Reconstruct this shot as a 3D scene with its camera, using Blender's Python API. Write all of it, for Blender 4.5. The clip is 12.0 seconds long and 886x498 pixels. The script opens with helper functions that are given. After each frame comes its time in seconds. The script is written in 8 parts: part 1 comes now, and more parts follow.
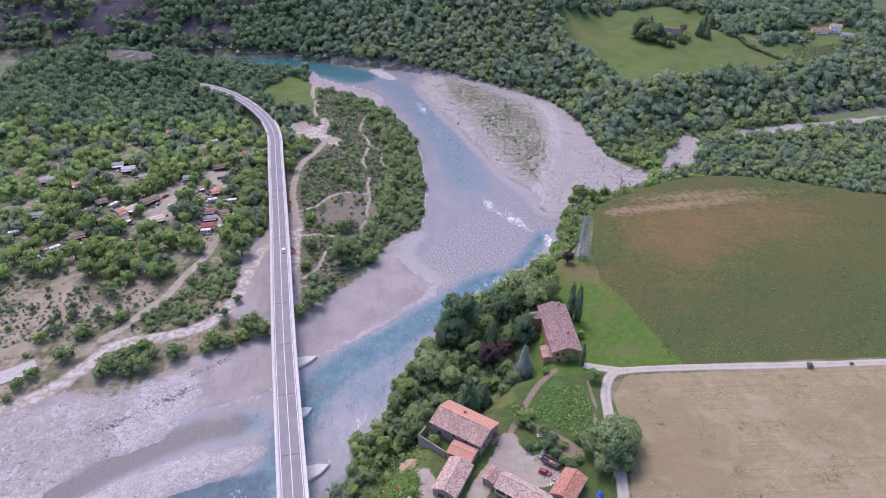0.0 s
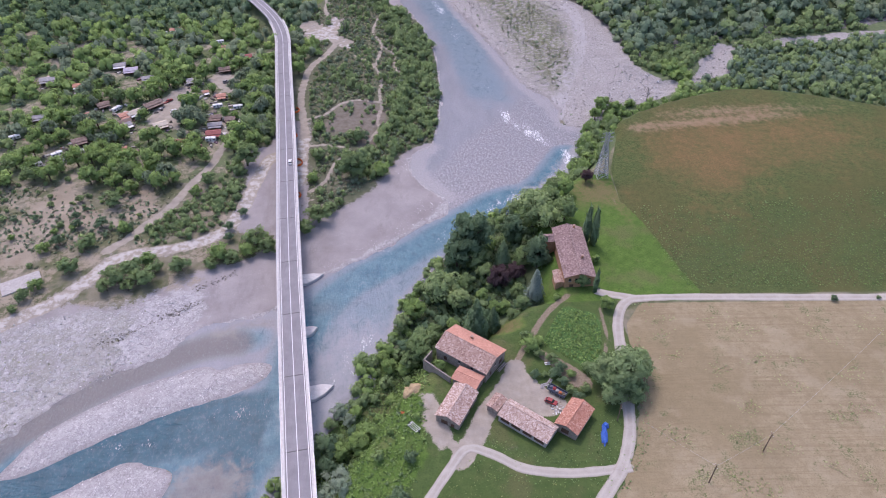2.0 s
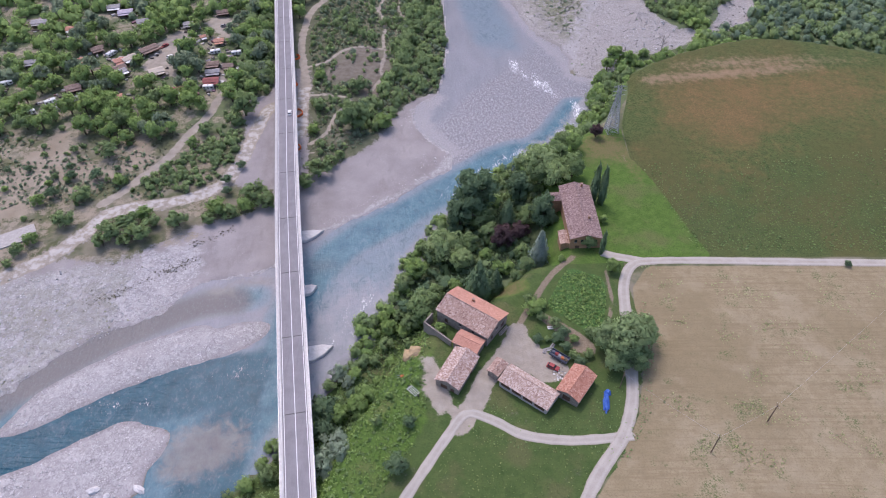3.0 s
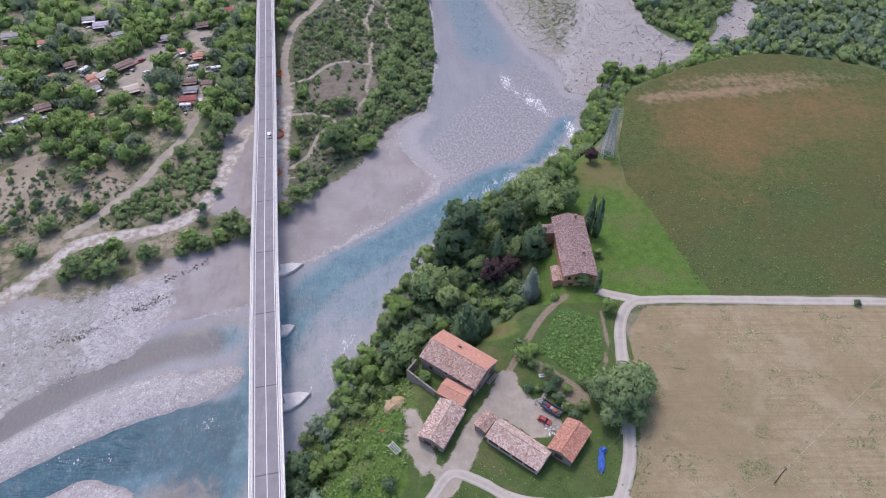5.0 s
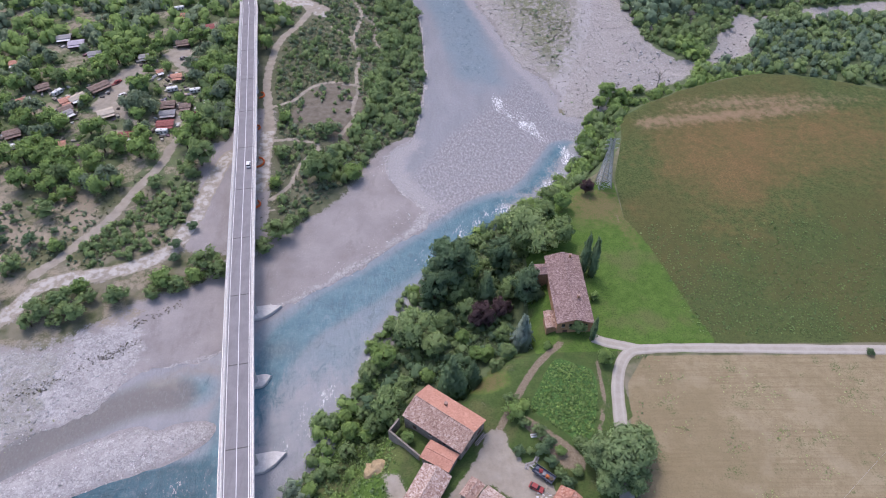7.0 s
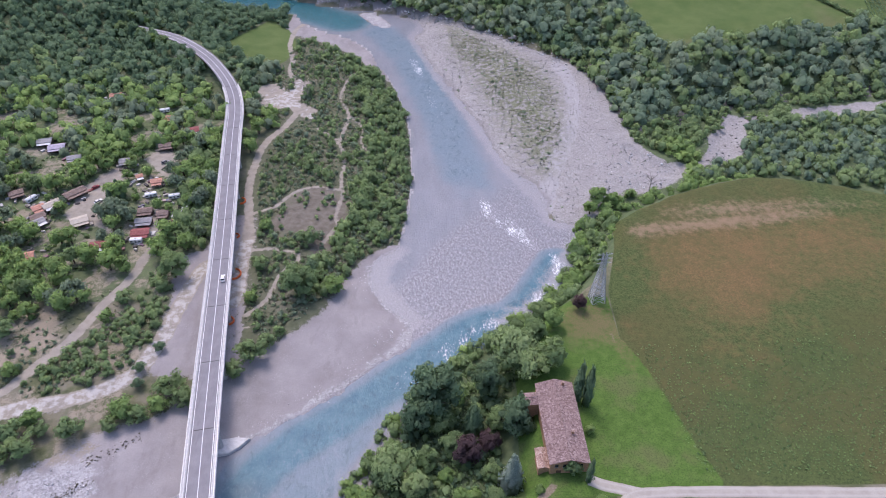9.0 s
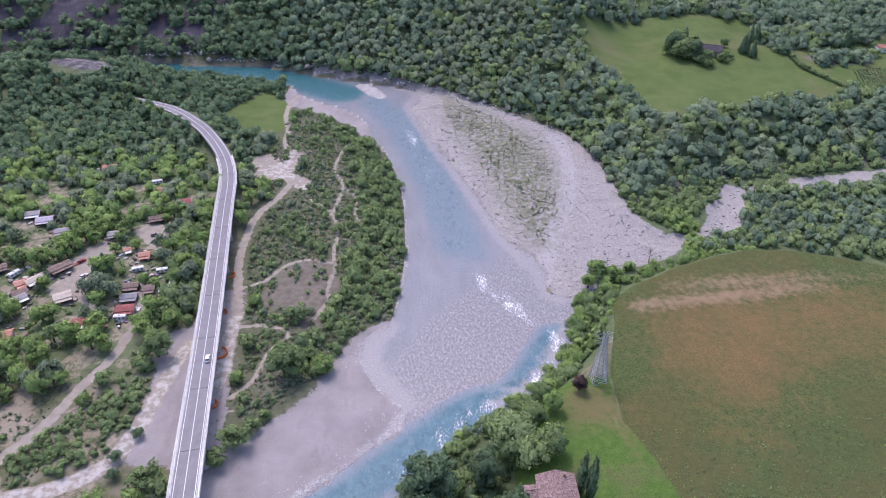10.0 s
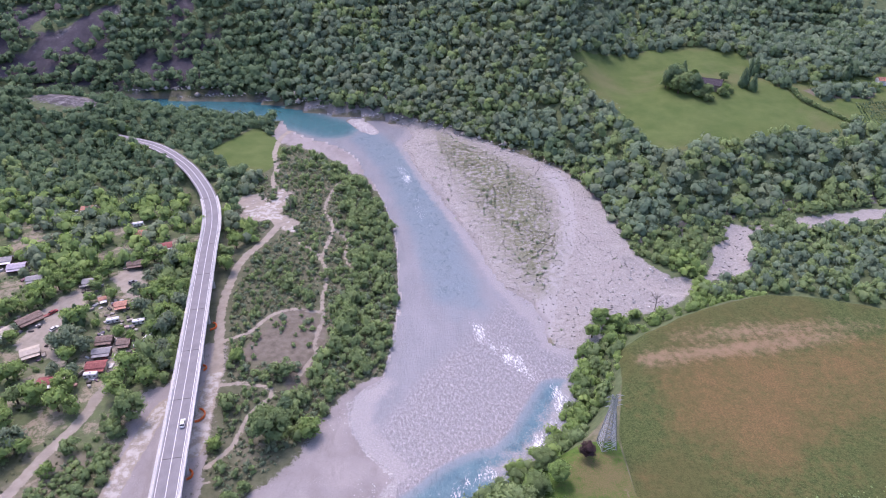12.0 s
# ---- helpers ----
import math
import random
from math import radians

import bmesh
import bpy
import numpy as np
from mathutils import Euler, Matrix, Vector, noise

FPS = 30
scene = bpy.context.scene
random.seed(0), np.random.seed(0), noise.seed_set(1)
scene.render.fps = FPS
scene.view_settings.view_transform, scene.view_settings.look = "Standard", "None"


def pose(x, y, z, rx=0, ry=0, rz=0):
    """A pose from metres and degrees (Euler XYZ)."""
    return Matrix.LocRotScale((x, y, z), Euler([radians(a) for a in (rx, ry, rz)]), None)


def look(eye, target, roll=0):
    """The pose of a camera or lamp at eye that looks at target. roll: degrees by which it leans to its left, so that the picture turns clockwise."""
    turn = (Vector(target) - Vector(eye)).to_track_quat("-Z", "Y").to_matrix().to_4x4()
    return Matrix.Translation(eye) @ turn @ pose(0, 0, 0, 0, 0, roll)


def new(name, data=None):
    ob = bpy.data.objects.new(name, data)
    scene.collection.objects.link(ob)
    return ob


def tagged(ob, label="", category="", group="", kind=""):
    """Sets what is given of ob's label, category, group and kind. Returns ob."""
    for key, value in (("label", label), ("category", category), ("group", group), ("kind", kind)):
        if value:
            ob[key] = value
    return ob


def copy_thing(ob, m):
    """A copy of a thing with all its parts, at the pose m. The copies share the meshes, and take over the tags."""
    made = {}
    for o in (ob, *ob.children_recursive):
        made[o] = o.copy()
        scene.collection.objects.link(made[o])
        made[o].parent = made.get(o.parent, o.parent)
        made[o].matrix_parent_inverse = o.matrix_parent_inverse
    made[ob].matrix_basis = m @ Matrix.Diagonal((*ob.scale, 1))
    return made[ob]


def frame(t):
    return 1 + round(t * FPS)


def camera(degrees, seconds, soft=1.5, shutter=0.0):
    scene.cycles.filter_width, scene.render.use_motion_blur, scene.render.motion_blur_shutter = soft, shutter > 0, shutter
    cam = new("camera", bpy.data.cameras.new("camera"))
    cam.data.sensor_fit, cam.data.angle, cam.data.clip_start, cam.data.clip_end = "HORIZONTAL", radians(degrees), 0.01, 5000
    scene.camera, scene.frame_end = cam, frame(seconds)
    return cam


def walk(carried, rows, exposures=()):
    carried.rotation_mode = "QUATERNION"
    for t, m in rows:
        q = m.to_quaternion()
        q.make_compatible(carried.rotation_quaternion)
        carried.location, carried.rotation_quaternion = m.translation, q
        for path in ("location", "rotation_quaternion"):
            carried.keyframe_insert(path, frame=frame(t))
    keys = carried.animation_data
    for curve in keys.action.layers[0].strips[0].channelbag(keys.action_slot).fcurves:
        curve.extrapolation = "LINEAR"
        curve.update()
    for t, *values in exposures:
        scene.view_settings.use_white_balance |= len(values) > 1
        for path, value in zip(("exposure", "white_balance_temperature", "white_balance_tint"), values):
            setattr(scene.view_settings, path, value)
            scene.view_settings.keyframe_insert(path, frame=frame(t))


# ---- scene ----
cam = camera(66.85, 12.0, soft=1.0)
PATH = [
    (0, pose(-4.18, -17.34, 195.40, 57.622, 0.327, -2.515)),
    (0.5, pose(-3.30, -14.77, 194.89, 55.785, 0.308, -2.265)),
    (1, pose(-2.34, -11.63, 194.34, 53.858, 0.295, -1.750)),
    (1.5, pose(-1.70, -8.14, 193.87, 51.971, 0.248, -1.133)),
    (2, pose(-0.79, -4.09, 193.44, 49.449, 0.190, -0.546)),
    (2.5, pose(0.00, 0.00, 193.00, 47.164, 0.132, -0.123)),
    (3, pose(0.81, 4.73, 192.62, 44.761, 0.060, 0.336)),
    (3.2, pose(1.13, 6.70, 192.60, 44.541, 0.080, 0.316)),
    (5, pose(4.49, 25.49, 192.52, 44.451, -0.098, 0.028)),
    (5.5, pose(5.36, 30.63, 192.48, 44.448, -0.109, 0.005)),
    (6, pose(6.56, 36.01, 192.35, 44.458, -0.094, -0.072)),
    (6.5, pose(7.58, 41.08, 192.38, 44.438, -0.109, -0.167)),
    (6.7, pose(7.94, 43.27, 192.42, 44.376, -0.100, -0.209)),
    (8.3, pose(11.77, 61.04, 193.70, 47.223, -0.177, -0.258)),
    (8.5, pose(12.22, 63.20, 193.97, 48.229, -0.170, -0.313)),
    (9, pose(13.42, 68.72, 194.19, 50.885, -0.142, -0.583)),
    (9.5, pose(14.29, 73.84, 193.87, 53.420, -0.143, -0.710)),
    (10, pose(14.81, 79.21, 193.91, 56.113, -0.134, -0.862)),
    (10.5, pose(15.26, 84.32, 194.01, 58.485, -0.110, -0.963)),
    (11, pose(15.55, 89.43, 193.34, 59.310, -0.100, -1.074)),
    (11.5, pose(15.61, 94.60, 193.05, 59.311, -0.090, -1.395)),
    (12, pose(15.21, 99.33, 192.14, 58.397, -0.123, -1.402)),
]
walk(cam, PATH, [(0, 0.76, 6100, 31), (1.5, 0.73, 6150, 29), (3, 0.64, 6200, 24), (5, 0.62, 6200, 21), (7, 0.62, 6200, 21), (10, 0.8, 6050, 27), (12, 0.93, 6150, 33)])

# ---- light: hazy high sun from beyond the bridge, pale sky ----
SUN_DIR = Vector((-0.27, 0.50, 1.0)).normalized()
world = bpy.data.worlds.new("sky")
scene.world = world
world.use_nodes = True
wn = world.node_tree
sky = wn.nodes.new("ShaderNodeTexSky")
sky.sky_type, sky.sun_disc = "NISHITA", False
sky.sun_elevation = math.asin(SUN_DIR.z)
sky.sun_rotation = math.atan2(SUN_DIR.x, SUN_DIR.y)
sky.air_density, sky.dust_density, sky.ozone_density = 1.0, 3.0, 1.0
wn.links.new(sky.outputs[0], wn.nodes["Background"].inputs[0])
wn.nodes["Background"].inputs[1].default_value = 0.15
sun = new("sun", bpy.data.lights.new("sun", "SUN"))
sun.data.energy, sun.data.angle, sun.data.color = 0.82, radians(14.0), (1.0, 0.95, 0.88)
sun.matrix_world = look((0, 0, 500), Vector((0, 0, 500)) - SUN_DIR)

# ---- numeric tools ----
def hash2(ix, iy, seed):
    n = (ix.astype(np.int64) * 374761393 + iy.astype(np.int64) * 668265263 + seed * 974711) & 0xFFFFFFFF
    n = ((n ^ (n >> 13)) * 1274126177) & 0xFFFFFFFF
    return ((n ^ (n >> 16)) & 0xFFFF) / 65535.0


def vnoise(x, y, seed=0):
    ix, iy = np.floor(x), np.floor(y)
    fx, fy = x - ix, y - iy
    fx, fy = fx * fx * (3 - 2 * fx), fy * fy * (3 - 2 * fy)
    a, b = hash2(ix, iy, seed), hash2(ix + 1, iy, seed)
    c, d = hash2(ix, iy + 1, seed), hash2(ix + 1, iy + 1, seed)
    return a + (b - a) * fx + (c - a) * fy + (a - b - c + d) * fx * fy


def fbm(x, y, scale, seed=0, octaves=4):
    out, amp, tot = 0, 1.0, 0
    for k in range(octaves):
        out = out + amp * vnoise(x / scale, y / scale, seed + k * 17)
        tot += amp
        amp *= 0.5
        scale *= 0.5
    return out / tot


def smooth(a, b, x):
    t = np.clip((x - a) / (b - a), 0, 1)
    return t * t * (3 - 2 * t)


def curve(pts, closed=False, steps=5):
    """A Catmull-Rom line through the points."""
    p = np.array(pts, float)
    n = len(p)
    out = []
    for i in range(n if closed else n - 1):
        if closed:
            a, b, c, d = p[i - 1], p[i], p[(i + 1) % n], p[(i + 2) % n]
        else:
            a, b, c, d = p[max(i - 1, 0)], p[i], p[i + 1], p[min(i + 2, n - 1)]
        for k in range(steps):
            t = k / steps
            out.append(0.5 * (2 * b + (c - a) * t + (2 * a - 5 * b + 4 * c - d) * t * t + (3 * b - a - 3 * c + d) * t ** 3))
    if not closed:
        out.append(p[-1])
    return np.array(out)


def line_dist(x, y, pts, closed=False):
    p = np.array(pts, float)
    q = np.roll(p, -1, 0) if closed else p[1:]
    p = p if closed else p[:-1]
    best = np.full(x.shape, 1e9)
    for (ax, ay), (bx, by) in zip(p, q):
        dx, dy = bx - ax, by - ay
        t = np.clip(((x - ax) * dx + (y - ay) * dy) / (dx * dx + dy * dy + 1e-9), 0, 1)
        best = np.minimum(best, (x - ax - t * dx) ** 2 + (y - ay - t * dy) ** 2)
    return np.sqrt(best)


def within(x, y, pts):
    p = np.array(pts, float)
    q = np.roll(p, -1, 0)
    odd = np.zeros(x.shape, bool)
    for (ax, ay), (bx, by) in zip(p, q):
        if ay != by:
            cut = (ay > y) != (by > y)
            odd ^= cut & (x < (bx - ax) * (y - ay) / (by - ay) + ax)
    return odd


def area_sd(x, y, pts):
    """Signed distance to an outline: positive inside."""
    d = line_dist(x, y, pts, True)
    return np.where(within(x, y, pts), d, -d)


def grid_axis(lo, a, b, hi, step, grow=1.06):
    mid = list(np.arange(a, b + step, step))
    s, up = step, [mid[-1]]
    while up[-1] < hi:
        s *= grow
        up.append(up[-1] + s)
    s, down = step, [mid[0]]
    while down[-1] > lo:
        s *= grow
        down.append(down[-1] - s)
    return np.array(down[:0:-1] + mid + up[1:])


def grid_mesh(name, xs, ys, z, attributes):
    nx, ny = len(xs), len(ys)
    gx, gy = np.meshgrid(xs, ys)
    co = np.stack([gx.ravel(), gy.ravel(), z.ravel()], 1)
    i = (np.arange(ny - 1)[:, None] * nx + np.arange(nx - 1)[None, :]).ravel()
    faces = np.stack([i, i + 1, i + nx + 1, i + nx], 1)
    me = mesh_from(name, co, faces)
    me.polygons.foreach_set("use_smooth", np.ones(len(faces), bool))
    for key, value in attributes.items():
        at = me.attributes.new(key, "FLOAT", "POINT")
        at.data.foreach_set("value", value.ravel().astype(np.float32))
    return me


def mesh_from(name, co, faces, normals=None):
    """A mesh of equal-sided faces from numpy arrays, with rounded shading if normals are given."""
    me = bpy.data.meshes.new(name)
    n, k = faces.shape
    me.vertices.add(len(co))
    me.vertices.foreach_set("co", np.asarray(co, np.float32).ravel())
    me.loops.add(n * k)
    me.loops.foreach_set("vertex_index", np.asarray(faces, np.int32).ravel())
    me.polygons.add(n)
    me.polygons.foreach_set("loop_start", np.arange(0, n * k, k, dtype=np.int32))
    me.update(calc_edges=True)
    if normals is not None:
        me.polygons.foreach_set("use_smooth", np.ones(n, bool))
        at = me.attributes.new("custom_normal", "FLOAT_VECTOR", "POINT")
        at.data.foreach_set("vector", np.asarray(normals, np.float32).ravel())
    return me


# ---- small mesh tools ----
def part(name, bm, material, parent=None, label=""):
    me = bpy.data.meshes.new(name)
    bm.to_mesh(me)
    bm.free()
    me.materials.append(material)
    ob = new(name, me)
    ob.parent = parent
    return tagged(ob, label)


def part_from(name, me, material, parent=None, label=""):
    if not me.materials:
        me.materials.append(material)
    ob = new(name, me)
    ob.parent = parent
    return tagged(ob, label)


def thing(name, m, label, category, group="", kind=""):
    ob = new(name)
    ob.matrix_world = m
    return tagged(ob, label, category, group, kind)


def add_box(bm, x0, x1, y0, y1, z0, z1, m=None):
    v = [bm.verts.new((x, y, z)) for z in (z0, z1) for x, y in ((x0, y0), (x1, y0), (x1, y1), (x0, y1))]
    for f in ((3, 2, 1, 0), (4, 5, 6, 7), (0, 1, 5, 4), (1, 2, 6, 5), (2, 3, 7, 6), (3, 0, 4, 7)):
        bm.faces.new([v[i] for i in f])
    if m is not None:
        bmesh.ops.transform(bm, matrix=m, verts=v)
    return v


def box(x0, x1, y0, y1, z0, z1, bevel=0.0, m=None):
    bm = bmesh.new()
    add_box(bm, x0, x1, y0, y1, z0, z1, m)
    if bevel:
        bmesh.ops.bevel(bm, geom=bm.edges[:], offset=bevel, segments=1, affect="EDGES")
    return bm


def add_bar(bm, a, b, r0, r1=None, sides=6):
    a, b = Vector(a), Vector(b)
    r1 = r0 if r1 is None else r1
    q = (b - a).to_track_quat("Z", "Y")
    rings = []
    for c, r in ((a, r0), (b, r1)):
        rings.append([bm.verts.new(c + q @ Vector((r * math.cos(k * math.tau / sides), r * math.sin(k * math.tau / sides), 0))) for k in range(sides)])
    for k in range(sides):
        bm.faces.new((rings[0][k], rings[0][(k + 1) % sides], rings[1][(k + 1) % sides], rings[1][k]))
    bm.faces.new(rings[0][::-1])
    bm.faces.new(rings[1])


def prism(outline, z0, z1):
    bm = bmesh.new()
    lo = [bm.verts.new((x, y, z0)) for x, y in outline]
    hi = [bm.verts.new((x, y, z1)) for x, y in outline]
    n = len(lo)
    bm.faces.new(lo[::-1])
    bm.faces.new(hi)
    for k in range(n):
        bm.faces.new((lo[k], lo[(k + 1) % n], hi[(k + 1) % n], hi[k]))
    bmesh.ops.recalc_face_normals(bm, faces=bm.faces[:])
    return bm

# ---- materials ----
class Mat:
    """A small builder of node materials."""

    def __init__(self, name, rough=0.8, metal=0.0, spec=0.3):
        self.m = bpy.data.materials.new(name)
        self.m.use_nodes = True
        self.t = self.m.node_tree
        self.b = self.t.nodes["Principled BSDF"]
        self.b.inputs["Roughness"].default_value = rough
        self.b.inputs["Metallic"].default_value = metal
        self.b.inputs["Specular IOR Level"].default_value = spec
        self.geo = self.t.nodes.new("ShaderNodeNewGeometry")

    def link(self, a, b):
        self.t.links.new(a, b)

    def noise(self, size, detail=4, rough=0.6, where=None, stretch=None, swirl=0.0):
        n = self.t.nodes.new("ShaderNodeTexNoise")
        n.inputs["Scale"].default_value = 1 / size
        n.inputs["Detail"].default_value = detail
        n.inputs["Roughness"].default_value = rough
        n.inputs["Distortion"].default_value = swirl
        self.link(self.place(where, stretch), n.inputs["Vector"])
        return n.outputs["Fac"]

    def place(self, where, stretch):
        src = where or self.geo.outputs["Position"]
        if stretch:
            mp = self.t.nodes.new("ShaderNodeMapping")
            mp.inputs["Scale"].default_value = stretch[:3]
            if len(stretch) > 3:
                mp.inputs["Rotation"].default_value = (0, 0, radians(stretch[3]))
            self.link(src, mp.inputs["Vector"])
            return mp.outputs[0]
        return src

    def cells(self, size, feature="F1", where=None, stretch=None, out="Distance"):
        n = self.t.nodes.new("ShaderNodeTexVoronoi")
        n.feature = feature
        n.inputs["Scale"].default_value = 1 / size
        self.link(self.place(where, stretch), n.inputs["Vector"])
        return n.outputs[out]

    def attr(self, name):
        n = self.t.nodes.new("ShaderNodeAttribute")
        n.attribute_name = name
        return n.outputs["Fac"]

    def math(self, op, a, b=0.0, clamp=False):
        n = self.t.nodes.new("ShaderNodeMath")
        n.operation, n.use_clamp = op, clamp
        for i, v in enumerate((a, b)):
            if isinstance(v, (int, float)):
                n.inputs[i].default_value = v
            else:
                self.link(v, n.inputs[i])
        return n.outputs[0]

    def step(self, v, lo, hi, a=0.0, b=1.0):
        n = self.t.nodes.new("ShaderNodeMapRange")
        n.interpolation_type = "SMOOTHSTEP"
        self.link(v, n.inputs[0])
        for i, x in zip((1, 2, 3, 4), (lo, hi, a, b)):
            n.inputs[i].default_value = x
        return n.outputs[0]

    def ramp(self, v, stops):
        n = self.t.nodes.new("ShaderNodeValToRGB")
        e = n.color_ramp.elements
        while len(e) < len(stops):
            e.new(0.5)
        for k, (p, c) in enumerate(stops):
            e[k].position, e[k].color = p, (*c, 1)
        self.link(v, n.inputs[0])
        return n.outputs[0]

    def mix(self, fac, a, b, mode="MIX"):
        n = self.t.nodes.new("ShaderNodeMix")
        n.data_type, n.blend_type = "RGBA", mode
        for i, v in ((0, fac), (6, a), (7, b)):
            if isinstance(v, (int, float)):
                n.inputs[i].default_value = v
            elif isinstance(v, tuple):
                n.inputs[i].default_value = (*v, 1)
            else:
                self.link(v, n.inputs[i])
        return n.outputs[2]

    def color(self, c):
        if isinstance(c, tuple):
            self.b.inputs["Base Color"].default_value = (*c, 1)
        else:
            self.link(c, self.b.inputs["Base Color"])

    def rough(self, v):
        self.link(v, self.b.inputs["Roughness"])

    def bump(self, v, strength=0.4, dist=0.05, below=None):
        n = self.t.nodes.new("ShaderNodeBump")
        n.inputs["Strength"].default_value = strength
        n.inputs["Distance"].default_value = dist
        self.link(v, n.inputs["Height"])
        if below:
            self.link(below, n.inputs["Normal"])
        self.link(n.outputs[0], self.b.inputs["Normal"])
        return n.outputs[0]

    def random(self):
        n = self.t.nodes.new("ShaderNodeObjectInfo")
        return n.outputs["Random"]


def worn(name, a, b, size=1.5, rough=0.85, bump=0.3, fine=0.15, metal=0.0):
    """Two tones in stains of one size and a fine grain."""
    k = Mat(name, rough, metal)
    big, small = k.noise(size, 5), k.noise(fine, 3)
    c = k.ramp(big, [(0.3, a), (0.7, b)])
    c = k.mix(k.step(small, 0.35, 0.7, 0.0, 0.35), c, tuple(0.55 * v for v in a))
    k.color(c)
    k.bump(small, bump, 0.02)
    return k.m


def leaf_mat(name, dark, light):
    """Leaves: a tone for each spray, drifts of colour, and light that comes through."""
    k = Mat(name, 0.75, 0, 0.06)
    island = k.geo.outputs["Random Per Island"]
    mid = tuple((a + b) / 2 for a, b in zip(dark, light))
    dark, light = [tuple(0.7 * v + 0.3 * w for v, w in zip(q, mid)) for q in (dark, light)]
    c = k.ramp(island, [(0.0, dark), (0.6, mid), (1.0, light)])
    c = k.mix(k.step(k.noise(11.0, 3), 0.35, 0.7, 0.0, 0.5), c, (light[0] * 1.05, light[1] * 0.97, light[2] * 0.98))
    fine = k.noise(1.1, 4, 0.7)
    c = k.mix(k.step(fine, 0.5, 0.72, 0.0, 0.25), c, tuple(0.6 * v for v in dark))
    tone = k.math("FRACT", k.math("ADD", k.attr("tone"), k.random()))
    c = k.mix(k.step(tone, 0.0, 0.5, 0.22, 0.0), c, tuple(0.65 * v for v in dark))
    c = k.mix(k.step(tone, 0.6, 1.0, 0.0, 0.45), c, (light[0] * 1.16, light[1] * 1.12, light[2] * 1.0))
    k.bump(fine, 0.4, 0.4)
    k.color(c)
    tr = k.t.nodes.new("ShaderNodeBsdfTranslucent")
    k.link(c, tr.inputs[0])
    mx = k.t.nodes.new("ShaderNodeMixShader")
    mx.inputs[0].default_value = 0.42
    k.link(k.b.outputs[0], mx.inputs[1])
    k.link(tr.outputs[0], mx.inputs[2])
    k.link(mx.outputs[0], k.t.nodes["Material Output"].inputs[0])
    return k.m


LEAF = leaf_mat("leaf_green", (0.185, 0.266, 0.123), (0.311, 0.436, 0.190))
LEAF_FRESH = leaf_mat("leaf_fresh", (0.212, 0.329, 0.117), (0.357, 0.507, 0.177))
LEAF_DARK = leaf_mat("leaf_dark", (0.123, 0.202, 0.116), (0.211, 0.318, 0.172))
LEAF_GREY = leaf_mat("leaf_grey", (0.187, 0.253, 0.163), (0.307, 0.400, 0.256))
LEAF_PURPLE = leaf_mat("leaf_purple", (0.085, 0.062, 0.066), (0.165, 0.115, 0.118))
LEAF_BLUE = leaf_mat("leaf_blue", (0.229, 0.310, 0.253), (0.439, 0.537, 0.439))
LEAF_WILLOW = leaf_mat("leaf_willow", (0.239, 0.342, 0.150), (0.427, 0.559, 0.262))
LEAF_DULL = leaf_mat("leaf_dull", (0.217, 0.234, 0.148), (0.353, 0.376, 0.239))
# far leaves: distance haze is mixed into this bluer green
LEAF_FAR = leaf_mat("leaf_hazy", (0.162, 0.234, 0.160), (0.270, 0.385, 0.244))
LEAF_WEED = leaf_mat("leaf_weed", (0.24, 0.29, 0.13), (0.42, 0.47, 0.22))
LEAF_DRIFT = leaf_mat("drift_twigs", (0.09, 0.085, 0.06), (0.20, 0.185, 0.14))
LEAF_WALNUT = leaf_mat("leaf_walnut", (0.212, 0.302, 0.148), (0.372, 0.514, 0.241))
LEAF_SILVER = leaf_mat("leaf_silver", (0.21, 0.30, 0.205), (0.38, 0.48, 0.35))
BARK = worn("bark", (0.07, 0.055, 0.04), (0.14, 0.11, 0.085), 0.4, 0.95, 0.6)


